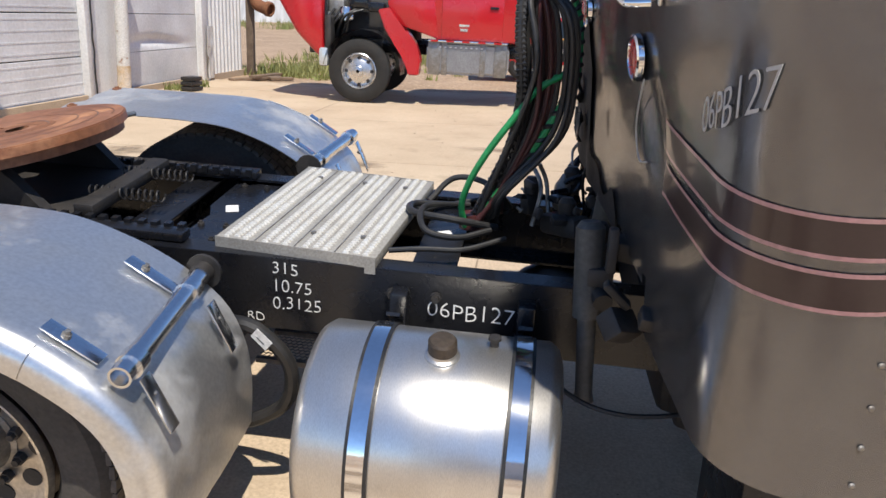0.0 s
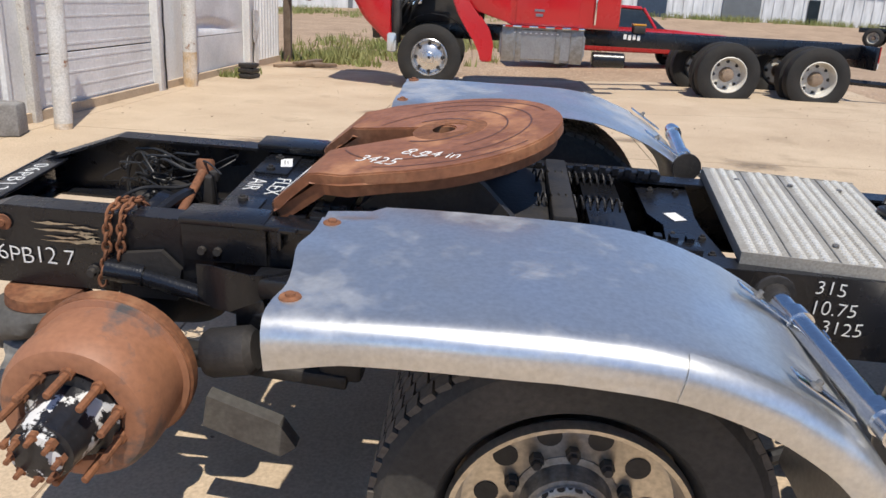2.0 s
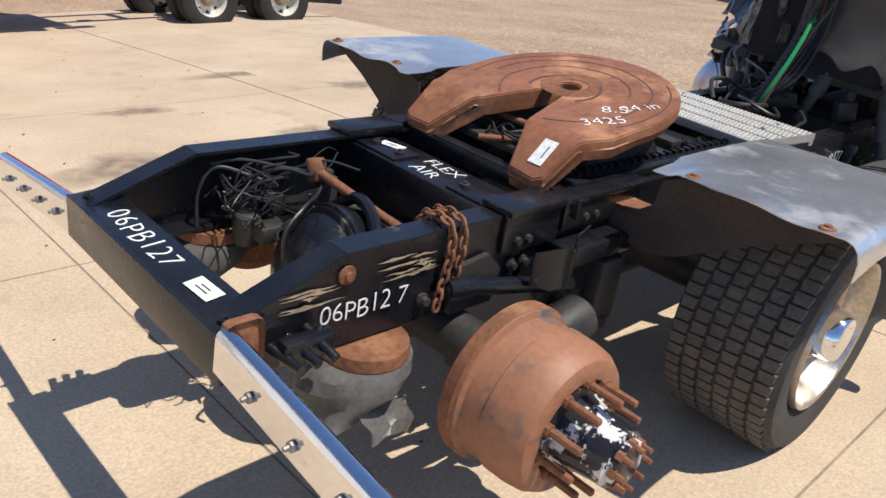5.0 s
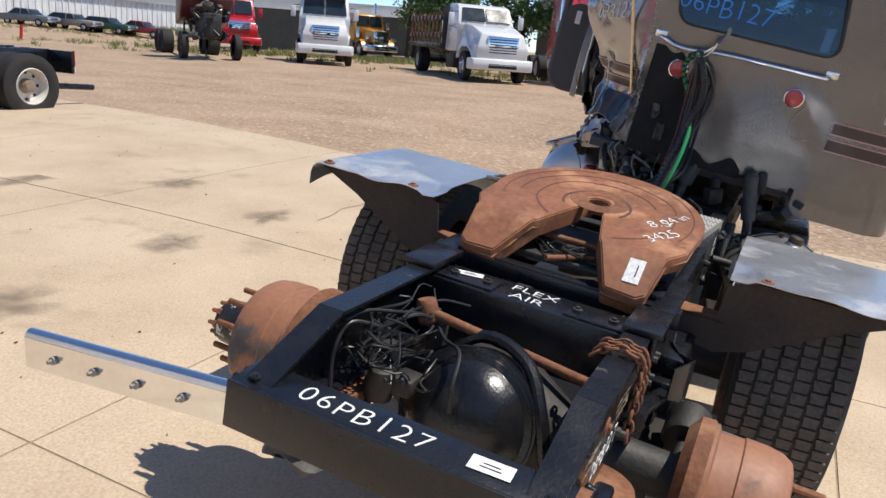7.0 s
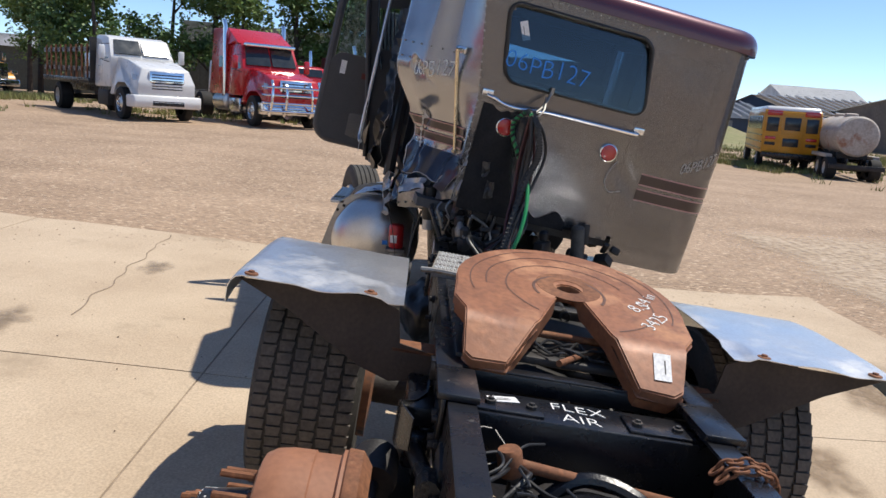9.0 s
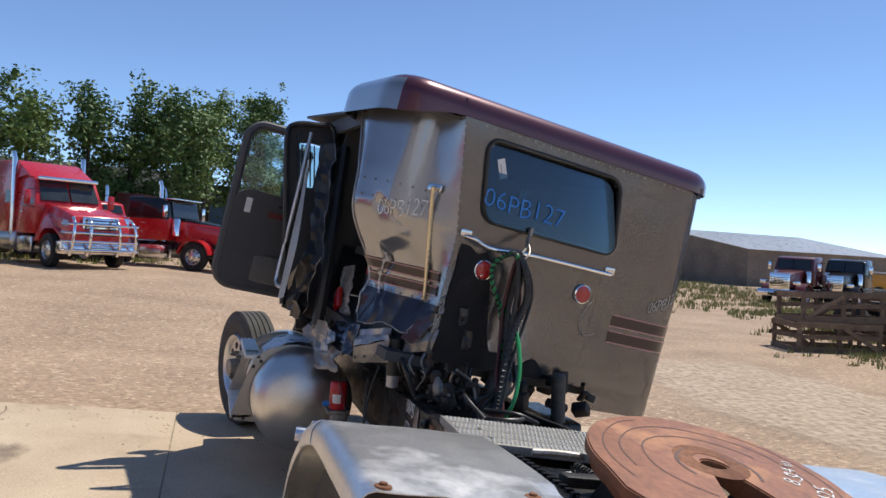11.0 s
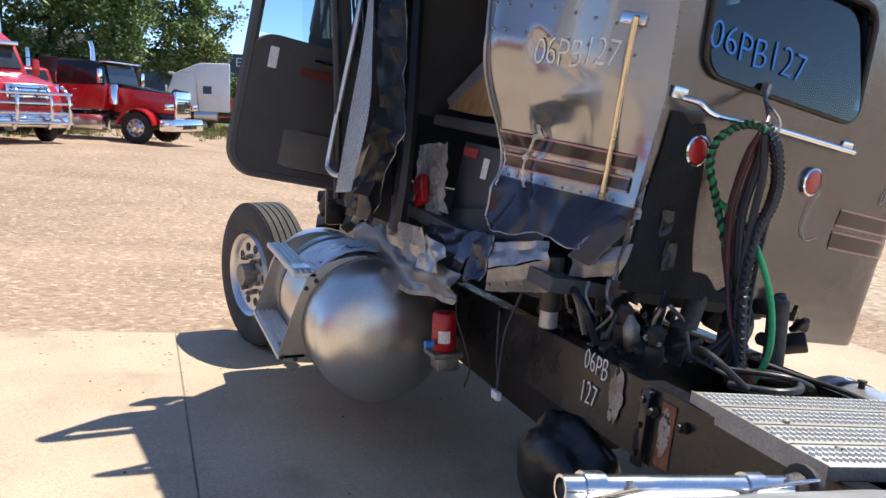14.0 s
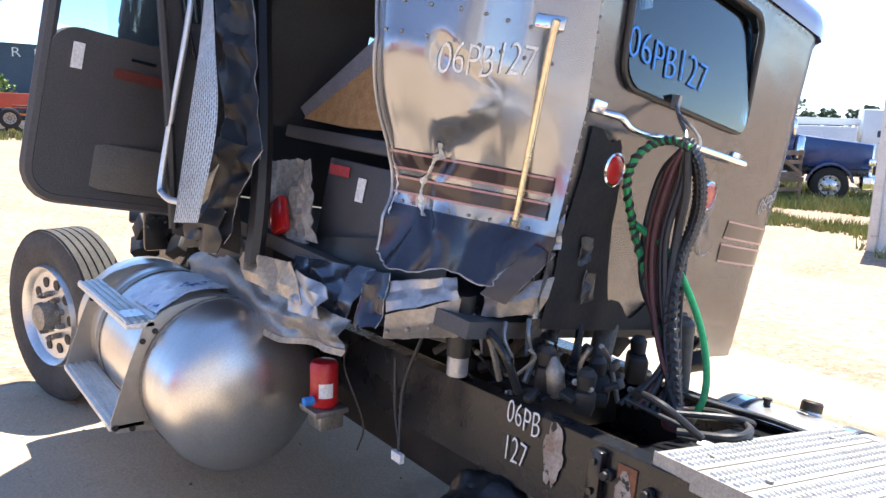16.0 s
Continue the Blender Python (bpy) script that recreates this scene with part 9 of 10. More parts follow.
    k.part("fender", bm, REDPAINT, "red wheel arch skirt")
    k.body("cowl_panel", [(-1.3, 1.1), (-0.62, 1.3), (-0.45, 1.6), (-0.45, 1.9), (-1.2, 1.9)], 0.25, REDPAINT, y=-0.08, bevel=0.03)
    # black wheel liner, engine
    bm = B()
    for i in range(9):
        a0, a1 = radians(20 * i + 5), radians(20 * i + 25)
        vs = [bm.verts.new((0.66 * math.cos(a) - 0.04, yy, 0.54 + 0.66 * math.sin(a))) for a, yy in ((a0, 0.1), (a1, 0.1), (a1, -0.4), (a0, -0.4))]
        bm.faces.new(vs)
    bmesh.ops.remove_doubles(bm, verts=bm.verts[:], dist=0.001)
    k.part("wheel_liner", bm, BLACK)
    k.box("engine", (0.1, -1.0, 1.25), (1.9, 0.75, 0.9), BLACK_DUSTY, bevel=0.08)
    k.box("radiator", (0.95, -1.0, 1.3), (0.12, 1.0, 1.1), BLACK, bevel=0.02)
    for i, (c, s_, m_) in enumerate((((0.5, -0.45, 1.5), (0.3, 0.3, 0.3), STEEL), ((0.1, -0.4, 1.62), (0.34, 0.24, 0.2), BLACK_GLOSS), ((0.66, -0.3, 1.2), (0.16, 0.12, 0.5), GREYPAINT),
                                     ((0.3, -0.25, 1.38), (0.26, 0.1, 0.12), ALU), ((-0.2, -0.35, 1.55), (0.3, 0.2, 0.16), BLACK), ((0.72, -0.2, 0.95), (0.14, 0.2, 0.34), BLACK))):
        k.box("engine_part", c, s_, m_, bevel=0.03)
    bm = B()
    lathe(bm, [(0, 0.1), (0.02, 0.12), (0.2, 0.12), (0.24, 0.1)], (0.32, -0.3, 1.3), Z, 16)
    k.part("filter_housing", bm, ALU)
    for i in range(5):
        k.tube("engine_hose", [(0.8 - 0.1 * i, -0.3, 1.0), (0.7 - 0.12 * i, -0.15, 1.2 + 0.05 * i), (0.5 - 0.12 * i, -0.25, 1.5)], 0.022, RUBBER)
    # tipped hood: its outside now faces forward and down
    hood = k.body("hood", [(0.62, 0.62), (1.10, 1.08), (1.42, 1.62), (1.5, 2.3), (1.15, 2.7), (0.85, 2.6), (0.62, 1.9), (0.66, 1.2)], 2.0, REDPAINT, "red hood tipped forward", bevel=0.07, y=-1.02, smooth=50)
    k.quad("hood_inside", [(0.655, -0.12, 0.8), (0.655, -1.9, 0.8), (0.63, -1.9, 1.9), (0.63, -0.12, 1.9)], BLACK, 0.03, parent=hood)
    k.box("headlamp", (0.62, -0.1, 0.72), (0.16, 0.34, 0.3), HEADLAMP, bevel=0.04, parent=hood)
    k.box("black_corner", (0.55, -0.12, 1.05), (0.12, 0.3, 0.7), BLACK_DUSTY, bevel=0.05)
    # tank and step box
    bm = B()
    prism(bm, [(-1.18, 0.54), (-2.42, 0.54), (-2.48, 0.62), (-2.48, 1.0), (-2.4, 1.06), (-1.2, 1.06), (-1.12, 1.0), (-1.12, 0.62)], 0.58, axes((0, 0.08, 0), X, Z))
    bmesh.ops.bevel(bm, geom=bm.edges[:], offset=0.04, segments=3, affect="EDGES")
    tk = k.part("fuel_tank", bm, surface("dull_tank_metal", (0.42, 0.41, 0.40), 0.45, 0.85, (0.30, 0.29, 0.28), 0.6, 4, 60, 0.1), "dull rectangular fuel tank with steps")
    for i, x in enumerate((-1.25, -1.42, -2.05, -2.34)):
        k.box("tank_strap", (x, 0.085, 0.8), (0.09 if i % 3 else 0.2, 0.02, 0.54), STEEL, bevel=0.004, parent=tk)
    k.box("tank_step", (-1.8, 0.06, 1.075), (1.3, 0.16, 0.03), ALU, bevel=0.006, parent=tk)
    for i in range(9):
        k.box("step_hole", (-1.35 - 0.085 * i, 0.092, 0.98), (0.035, 0.008, 0.02), WHITE, bevel=0, parent=tk)
    for i in range(5):
        k.box("reflector_tape", (-1.25 - 0.26 * i, 0.145, 1.076), (0.12, 0.008, 0.028), RED_LENS, bevel=0, parent=tk)
    bm = B()
    lathe(bm, [(0, 0.1), (0.02, 0.12), (0.5, 0.12), (0.52, 0.1)], (-2.62, -0.06, 0.62), -X, 18)
    k.part("air_tank", bm, BLACK)
    # parts lying on the frame
    for i in range(7):
        k.box("loose_bracket", (-2.34 - 0.07 * (i % 4), -0.6 + 0.06 * (i % 3), 1.12 + 0.05 * (i // 3)), (0.14, 0.08, 0.05), REDHOSE if i % 2 else RUST, bevel=0.01, rot=Euler((0.4 * i, 0.3 * i, i)).to_matrix())
    k.box("valve_block", (-3.42, -0.6, 1.1), (0.2, 0.2, 0.12), BLACK_DUSTY, bevel=0.02)
    k.box("valve_cap", (-3.42, -0.6, 1.18), (0.22, 0.16, 0.03), YELLOWPAINT, bevel=0.01)


red_chassis()


def saloon(x, y, heading, paint, label, wagon=False, scale=1.0, old=True):
    k = Local("parked_car", x, y, heading, label, "car", "old cars by the far building" if old else "", scale=scale)
    b = k.body("body", [(-2.5, 0.38), (2.45, 0.38), (2.5, 0.62), (2.42, 0.86), (0.9, 0.94), (-1.5, 0.95), (-2.5, 0.9), (-2.56, 0.6)], 1.88, paint, bevel=0.08, nose=(1.5, 2.6, 0.1))
    rear = -2.3 if wagon else -1.55
    k.body("greenhouse", [(0.95, 0.9), (0.35, 1.36), (rear + 0.75, 1.4), (rear, 0.9)], 1.62, FARGLASS, bevel=0.05, top=(0.9, 1.5, 0.16))
    k.body("roof_panel", [(0.36, 1.35), (0.3, 1.42), (rear + 0.78, 1.45), (rear + 0.72, 1.38)], 1.42, paint, bevel=0.02)
    for s in (1, -1):
        for px in ((0.66, 0.94, 0.36, 1.38), (-0.25, 0.94, -0.25, 1.4), (rear + 0.08, 0.94, rear + 0.74, 1.4)):
            k.tube("roof_pillar", [(px[0], 0.80 * s, px[1]), (px[2], 0.69 * s, px[3])], 0.035, paint, smooth=False)
        for wx in (1.55, -1.5):
            k.wheel(wx, 0.82 * s, 0.33, 0.2, RIMALU, holes=False, seg=20)
        k.box("headlamp", (2.47, 0.66 * s, 0.70), (0.06, 0.4, 0.16), HEADLAMP, bevel=0.03)
        k.box("tail_lamp", (-2.53, 0.68 * s, 0.72), (0.06, 0.34, 0.14), RED_LENS, bevel=0.02)
    k.box("bumper", (2.52, 0, 0.48), (0.14, 1.84, 0.14), CHROME, bevel=0.04)
    k.box("bumper", (-2.58, 0, 0.48), (0.14, 1.84, 0.14), CHROME, bevel=0.04)
    k.box("grille", (2.49, 0, 0.7), (0.05, 0.9, 0.18), GRILLE, bevel=0.02)


# ---- trucks parked round the yard ----
conventional("parked_truck", 25.3, 38.7, (0.87, -0.5), WHITEPAINT, "white day cab tractor parked on the dirt", rear=(3.2, 4.4), stacks=1, square=False, tank=False)
for (x, y, m_, lb, w) in ((47.4, 62.5, GREYPAINT, "old grey-blue saloon car parked on grass", False), (50.3, 60.4, surface("tan_grey_paint", (0.30, 0.27, 0.24), 0.4, 0, (0.22, 0.2, 0.18), 0.6, 2, 50, 0.05), "old tan-grey estate car parked on grass", True),
                          (52.5, 58.5, surface("dark_green_paint", (0.03, 0.085, 0.05), 0.4, 0, (0.03, 0.06, 0.04), 0.6, 2, 50, 0.05), "old dark green estate car parked on grass", True), (54.7, 56.6, surface("faded_red_paint", (0.30, 0.035, 0.035), 0.4, 0, (0.22, 0.03, 0.03), 0.6, 2, 50, 0.05), "old faded red saloon car parked on grass", False)):
    saloon(x, y, (0.25, -0.97), m_, lb, w)
k = Local("marker_post", 30.9, 42.0, (1, 0), "short leaning red marker post", "post")
k.tube("post", [(0, 0, 0), (0.06, 0, 0.4), (0.12, 0, 0.95)], 0.09, REDPAINT, smooth=False)
saloon(4.7, 17.0, (1, 0.1), REDPAINT, "bright red car parked behind the chassis truck", scale=1.0, old=False)


def wreck():
    k = Local("truck_wreck", 22.05, 19.89, (-0.6, -0.8), "black bare engine and front axle of a wrecked truck", "truck")
    for s in (1, -1):
        k.wheel(0, 0.98 * s, 0.5, 0.28, BLACK_DUSTY)
        k.box("frame_rail", (-2.0, 0.42 * s, 0.86), (5.5, 0.08, 0.24), BLACK, bevel=0.01)
        for rx in (4.0, 5.2):
            k.wheel(-rx, 0.93 * s, 0.5, 0.5, BLACK_DUSTY, face=-1)
    k.box("engine", (-0.3, 0, 1.25), (1.5, 0.7, 0.9), BLACK_DUSTY, bevel=0.08)
    rnd = random.Random(8)
    for i in range(34):
        c = (rnd.uniform(-1.6, 0.8), rnd.uniform(-0.8, 0.8), rnd.uniform(0.8, 2.0))
        k.box("engine_part", c, (rnd.uniform(0.1, 0.4), rnd.uniform(0.1, 0.4), rnd.uniform(0.08, 0.4)), rnd.choice((BLACK, BLACK_DUSTY, BLACK_DUSTY, STEEL)), bevel=0.03, rot=Euler((rnd.random(), rnd.random(), rnd.random())).to_matrix())
    for i in range(10):
        k.tube("engine_hose", [(rnd.uniform(-1.5, 0.7), rnd.uniform(-0.7, 0.7), 0.9), (rnd.uniform(-1.5, 0.7), rnd.uniform(-0.8, 0.8), 1.8), (rnd.uniform(-1.5, 0.7), rnd.uniform(-0.7, 0.7), 1.4)], 0.04, RUBBER)
    k.body("hood", [(-1.8, 1.2), (-0.9, 1.5), (-0.4, 2.2), (-0.6, 2.9), (-1.3, 3.1), (-1.6, 2.2)], 1.9, MAROON, "dark maroon hood tipped up", bevel=0.07)


wreck()
conventional("parked_truck", 31.0, 26.0, (-0.7, -0.72), REDPAINT, "red day cab truck parked at the yard's edge", rear=(4.2, 5.4), bed="", stacks=1)
conventional("parked_truck", 26.0, 17.4, (-0.82, -0.57), WHITEPAINT, "white conventional semi truck facing the pad", sleeper=1.6, roof=2.8, aero=True, rear=(5.2, 6.5), stacks=0, hood_rise=0.05)
conventional("parked_truck", 43.66, 25.21, (-0.6, -0.8), YELLOWPAINT, "yellow cab chassis truck under the trees", rear=(4.2, 5.4), stacks=1, square=True, tank=False)
conventional("flatbed_truck", 24.3, 9.35, (-0.77, -0.64), WHITEPAINT, "white truck with a black stake flatbed", rear=(6.6,), stacks=0, bed="stake", hood_rise=0.1, roof=2.62, tank=False)
k = Local("white_crate", 28.2, 12.6, (-0.77, -0.64), "white box standing on the flatbed", "box")
k.box("box", (0, 0.2, 1.65), (1.5, 1.2, 0.9), WHITEPAINT, bevel=0.03)
conventional("sleeper_truck", 25.2, 5.4, (-0.83, -0.55), REDPAINT, "bright red sleeper truck with a chrome bull bar", sleeper=1.7, roof=2.75, rear=(5.3, 6.6), stacks=2, bull_bar=True, aero=True, hood_rise=0.05)
conventional("parked_truck", 31.5, 7.6, (-0.7, -0.7), WHITEPAINT, "white truck parked behind the red one", sleeper=0.0, roof=2.5, rear=(4.6,), stacks=0, scale=0.9)
k2 = conventional("long_hood_truck", 28.6, 1.75, (-0.47, -0.88), REDPAINT, "red long-hood truck with black cab top and chrome stack", square=True, roof=2.5, rear=(4.2, 5.4), stacks=1, hood_rise=-0.1)
k2.body("cab_top", [(-2.64, 1.78), (-0.99, 1.78), (-1.14, 2.46), (-1.5, 2.53), (-2.64, 2.55)], 2.15, BLACK_GLOSS, "black upper half of the cab", bevel=0.06, top=(1.8, 2.9, 0.10))
k2.quad("windscreen", [(-0.955, 0.86, 1.86), (-0.955, -0.86, 1.86), (-1.10, -0.80, 2.40), (-1.10, 0.80, 2.40)][::-1], FARGLASS, 0.02)
k2.body("hood_top", [(-1.0, 1.70), (1.05, 1.50), (1.06, 1.56), (-1.0, 1.88)], 1.10, BLACK_GLOSS, "black sloping hood top", bevel=0.02, nose=(-1, 1.1, 0.12))
k2.box("sun_visor", (-1.05, 0, 2.50), (0.34, 1.9, 0.05), CHROME, bevel=0.01)
conventional("parked_truck", 34.08, 5.53, (-0.8, -0.6), REDPAINT, "old faded red cab beside the long-hood truck", square=True, roof=2.4, rear=(4.2,), stacks=1, tank=False)
conventional("parked_truck", 41.0, 2.42, (-0.5, -0.86), MAROON, "dark red sleeper truck under the trees", sleeper=1.6, roof=2.9, rear=(5.2, 6.5), stacks=1)
conventional("parked_truck", 46.5, 1.75, (0.1, 0.99), WHITEPAINT, "white aerodynamic sleeper truck near the trees", sleeper=1.7, roof=3.0, aero=True, rear=(5.2, 6.5), stacks=0)
conventional("blue_truck", 13.5, -20.2, (-0.86, -0.51), BLUEPAINT, "dark blue long-hood tractor with bright steel trim in tall grass", square=True, roof=2.6, rear=(4.4, 5.6), stacks=2, hood_rise=0.02)
conventional("service_truck", 13.4, -27.5, (-0.86, -0.51), WHITEPAINT, "white service truck with a rust-marked boom", rear=(5.0,), stacks=0, bed="service", tank=False)
for (x, y, h) in ((33.9, -28.0, (-0.5, 0.86)), (33.8, -31.35, (-0.5, 0.86))):
    conventional("parked_truck", x, y, h, BLACK_GLOSS if y < -30 else MAROON, "dark tractor cab parked in a row", roof=2.6, rear=(4.4, 5.6), stacks=0, square=True, tank=False, group="dark cabs")
conventional("tanker_truck", 36.4, -18.6, (0.95, -0.25), WHITEPAINT, "rusty white tanker truck seen from behind", rear=(6.0, 7.3), stacks=0, bed="tank", tank=False, scale=0.9)


def school_bus():
    k = Local("school_bus", 33.1, -15.7, (0.95, -0.30), "yellow school bus with white roof seen from behind", "bus")
    w = 2.4
    b = k.body("body", [(0, 0.75), (7.6, 0.75), (7.6, 2.7), (0.1, 2.72), (0, 2.5)], w, YELLOWPAINT, bevel=0.10)
    k.body("roof", [(0.05, 2.60), (7.55, 2.60), (7.5, 2.86), (0.15, 2.86)], w - 0.12, WHITEPAINT, bevel=0.12)
    k.body("hood", [(7.5, 0.75), (8.9, 0.75), (8.9, 1.45), (7.5, 1.65)], 1.8, YELLOWPAINT, bevel=0.08)
    for i in range(9):
        for s in (1, -1):
            wn = k.box("side_window", (0.75 + 0.74 * i, s * (w / 2 + 0.003), 2.1), (0.62, 0.03, 0.6), FARGLASS, bevel=0.004)
    for zz in (1.25, 1.55, 0.95):
        for s in (1, -1):
            k.box("rub_rail", (3.8, s * (w / 2 + 0.012), zz), (7.5, 0.03, 0.05), BLACK, bevel=0)
    dr = k.box("rear_door", (-0.015, 0, 1.65), (0.04, 0.86, 1.75), YELLOWPAINT, bevel=0.01)
    k.box("door_window", (-0.04, 0, 2.1), (0.03, 0.66, 0.56), FARGLASS, bevel=0.01, parent=dr)
    k.box("door_window", (-0.04, 0, 1.28), (0.03, 0.66, 0.36), FARGLASS, bevel=0.01, parent=dr)
    for s in (1, -1):
        k.box("rear_window", (-0.012, 0.82 * s, 2.05), (0.04, 0.5, 0.62), FARGLASS, bevel=0.02)
        k.box("warning_lamp", (-0.012, 0.78 * s, 2.56), (0.05, 0.62, 0.22), RED_LENS, bevel=0.03)
        for zz in (1.45, 1.2):
            k.box("tail_lamp", (-0.012, 0.85 * s, zz), (0.04, 0.44, 0.13), BLACK if zz < 1.3 else RED_LENS, bevel=0.01)
        for wx in (2.0, 7.9):
            k.wheel(wx, 1.0 * s, 0.48, 0.3, RIMWHITE)
    k.box("bumper", (-0.08, 0, 0.7), (0.14, 2.3, 0.22), BLACK, bevel=0.03)
    k.box("underframe", (3.8, 0, 0.62), (7.0, 1.2, 0.25), BLACK_DUSTY, bevel=0.02)


school_bus()


# ---- crates, blue machine, shed on the far side ----
def crates():
    """Long weathered timber crates in a leaning, broken pile, two high."""
    rnd = random.Random(3)
    for i in range(3):
        for lvl in range(2):
            t = (i + 0.12 * lvl) / 3
            x, y = 14.9 - 1.4 * t, -12.9 - 6.6 * t
            k = Local("wooden_crate", x + 0.25 * lvl, y, (0.22 + rnd.uniform(-0.05, 0.05), 0.97), "long weathered timber crate in a broken pile", "crate", "crate pile")
            w, d, h = 2.1, 1.2, 0.74
            tilt = Matrix.Rotation(rnd.uniform(-0.03, 0.03), 4, "X") @ Matrix.Rotation(rnd.uniform(0.01, 0.05) if lvl else 0.01, 4, "Y")
            k.m = k.m @ Matrix.Translation((0, 0, 0.72 * lvl - 0.02)) @ tilt
            for sx in (-1, 0, 1):
                for sy in (-1, 1):
                    k.box("corner_post", (sx * (w / 2 - 0.04), sy * (d / 2 - 0.04), h / 2), (0.09, 0.07, h), OLDWOOD, bevel=0)
            for z, hh in ((0.08, 0.15), (0.40, 0.10), (0.67, 0.13)):
                for sy in (-1, 1):
                    k.box("slat", (rnd.uniform(-0.05, 0.05), sy * (d / 2 + 0.005), z), (w + 0.06, 0.024, hh), OLDWOOD, bevel=0, rot=Euler((0, rnd.uniform(-0.02, 0.02), 0)).to_matrix())
                for sx in (-1, 1):
                    if rnd.random() < 0.8:
                        k.box("slat", (sx * (w / 2 + 0.012), 0, z), (0.022, d - 0.06, hh), OLDWOOD, bevel=0, rot=Euler((rnd.uniform(-0.04, 0.04), 0, 0)).to_matrix())
            for sy in (-1, 1):
                for sx in (-1, 1):
                    if rnd.random() < 0.75:
                        k.box("brace", (sx * w / 4, sy * (d / 2 + 0.03), h / 2), (1.1, 0.02, 0.10), OLDWOOD, bevel=0, rot=Euler((0, 0.52 * sx * sy, 0)).to_matrix())
            for j in range(6):
                if rnd.random() < 0.45:
                    k.box("floor_board", (-w / 2 + 0.2 + 0.34 * j, 0, 0.03), (0.16, d, 0.024), OLDWOOD, bevel=0, rot=Euler((rnd.uniform(-0.03, 0.03), 0, 0)).to_matrix())


crates()


def shed():
    wall = new("wall_shed")
    tagged(wall, "plain white shed wall at the grass edge", "wall", kind="structure")
    bm = B()
    box(bm, (5.7, -11.78, 1.2), (5.2, 0.14, 3.4))
    part("shed_panel", bm, SIDING, wall, smooth=0)
    bm = B()
    box(bm, (8.2, -14.56, 1.2), (0.14, 5.4, 3.4))
    part("shed_panel", bm, SIDING, wall, smooth=0)
    for i in range(12):
        bm = B()
        box(bm, (3.3 + 0.42 * i, -11.702, 1.2), (0.05, 0.016, 3.4))
        part("siding_rib", bm, SIDING, wall, smooth=0)
    bm = B()
    box(bm, (8.22, -11.76, 1.2), (0.16, 0.22, 3.42), bevel=0.01)
    part("corner_trim", bm, PIPEWHITE, wall)


# ---- buildings in the distance ----
def gabled(name, p, q, depth, h, rise, wall_m, roof_m, label, ribs=0.0, overhang=0.4, base=0.0, flip=1):
    """A long building whose front runs from p to q; its ridge lies half the depth behind."""
    p, q = Vector((*p, base)), Vector((*q, base))
    d = (q - p).normalized()
    n = Vector((-d.y, d.x, 0)) * flip
    ln = (q - p).length
    ob = thing(name, p, label, "building")
    m = axes(p, d, n)
    if m.to_3x3().col[2].z < 0:
        m = Matrix.Translation(q) @ axes((0, 0, 0), -d, n)
    bm = B()
    prism(bm, [(0, -1), (depth, -1), (depth, h), (depth / 2, h + rise), (0, h)], ln, m @ axes((0, 0, 0), Y, Z))
    part("wall", bm, wall_m, ob, smooth=0)
    for s in (0, 1):
        bm = B()
        y0, y1 = (-overhang, depth / 2) if s == 0 else (depth + overhang, depth / 2)
        k = rise / (depth / 2)
        z0 = h - k * overhang
        vs = [bm.verts.new(m @ Vector(c)) for c in ((-0.3, y0, z0), (ln + 0.3, y0, z0), (ln + 0.3, y1, h + rise + 0.02), (-0.3, y1, h + rise + 0.02))]
        f = bm.faces.new(vs)
        bmesh.ops.solidify(bm, geom=[f], thickness=0.16)
        part("roof", bm, roof_m, ob, smooth=0)
    if ribs:
        bm = B()
        c = int(ln / ribs)
        for i in range(c):
            box(bm, m @ Vector((ribs * (i + 0.5), -0.03, h / 2)), (0.12, 0.12, h), m.to_3x3())
        rb = part("siding_rib", bm, wall_m, ob, smooth=0)
        rb["kind"] = "stuff"
    return ob, m


FARWHITE = surface("white_corrugated_siding", (0.70, 0.71, 0.71), 0.5, 0, (0.6, 0.61, 0.62), 0.6, 0.15, 3, 0.05, aniso=(1, 1, 0.2))
FARBASE = 0.9
b1, m1 = gabled("long_white_building", (12.0, 70.0), (110.0, 79.0), 30, 3.2, 3.0, FARWHITE, ROOFMETAL, "long white corrugated metal storage building", ribs=0.9, base=FARBASE)
for (x, w, h, m_, lb) in ((3.0, 2.6, 3.0, BLUEWALL, "blue sliding door"), (11, 3.4, 3.0, GREYPAINT, "grey sliding door"), (26, 0.4, 3.1, GREYPAINT, ""), (36.2, 0.25, 3.1, GREYPAINT, ""), (17.5, 1.0, 2.1, FARGLASS, "")):
    bm = B()
    box(bm, m1 @ Vector((x, -0.12, h / 2)), (w, 0.1, h), m1.to_3x3())
    part("door", bm, m_, b1, lb, smooth=0)
b2, m2 = gabled("white_storage_building", (-42.0, 48.0), (-12.0, 62.0), 16, 4.5, 2.0, FARWHITE, ROOFMETAL, "white ribbed metal building behind the weeds", ribs=0.7, base=0.0)
b3, m3 = gabled("white_storage_building", (-12.0, 62.0), (11.0, 69.0), 16, 4.2, 2.0, FARWHITE, ROOFMETAL, "white ribbed metal building with grey posts", ribs=0.7, base=0.4)
for i in range(6):
    bm = B()
    box(bm, m3 @ Vector((1.5 + 4.2 * i, -0.14, 2.1)), (0.35, 0.12, 4.2), m3.to_3x3())
    part("post", bm, GREYPAINT, b3, smooth=0)
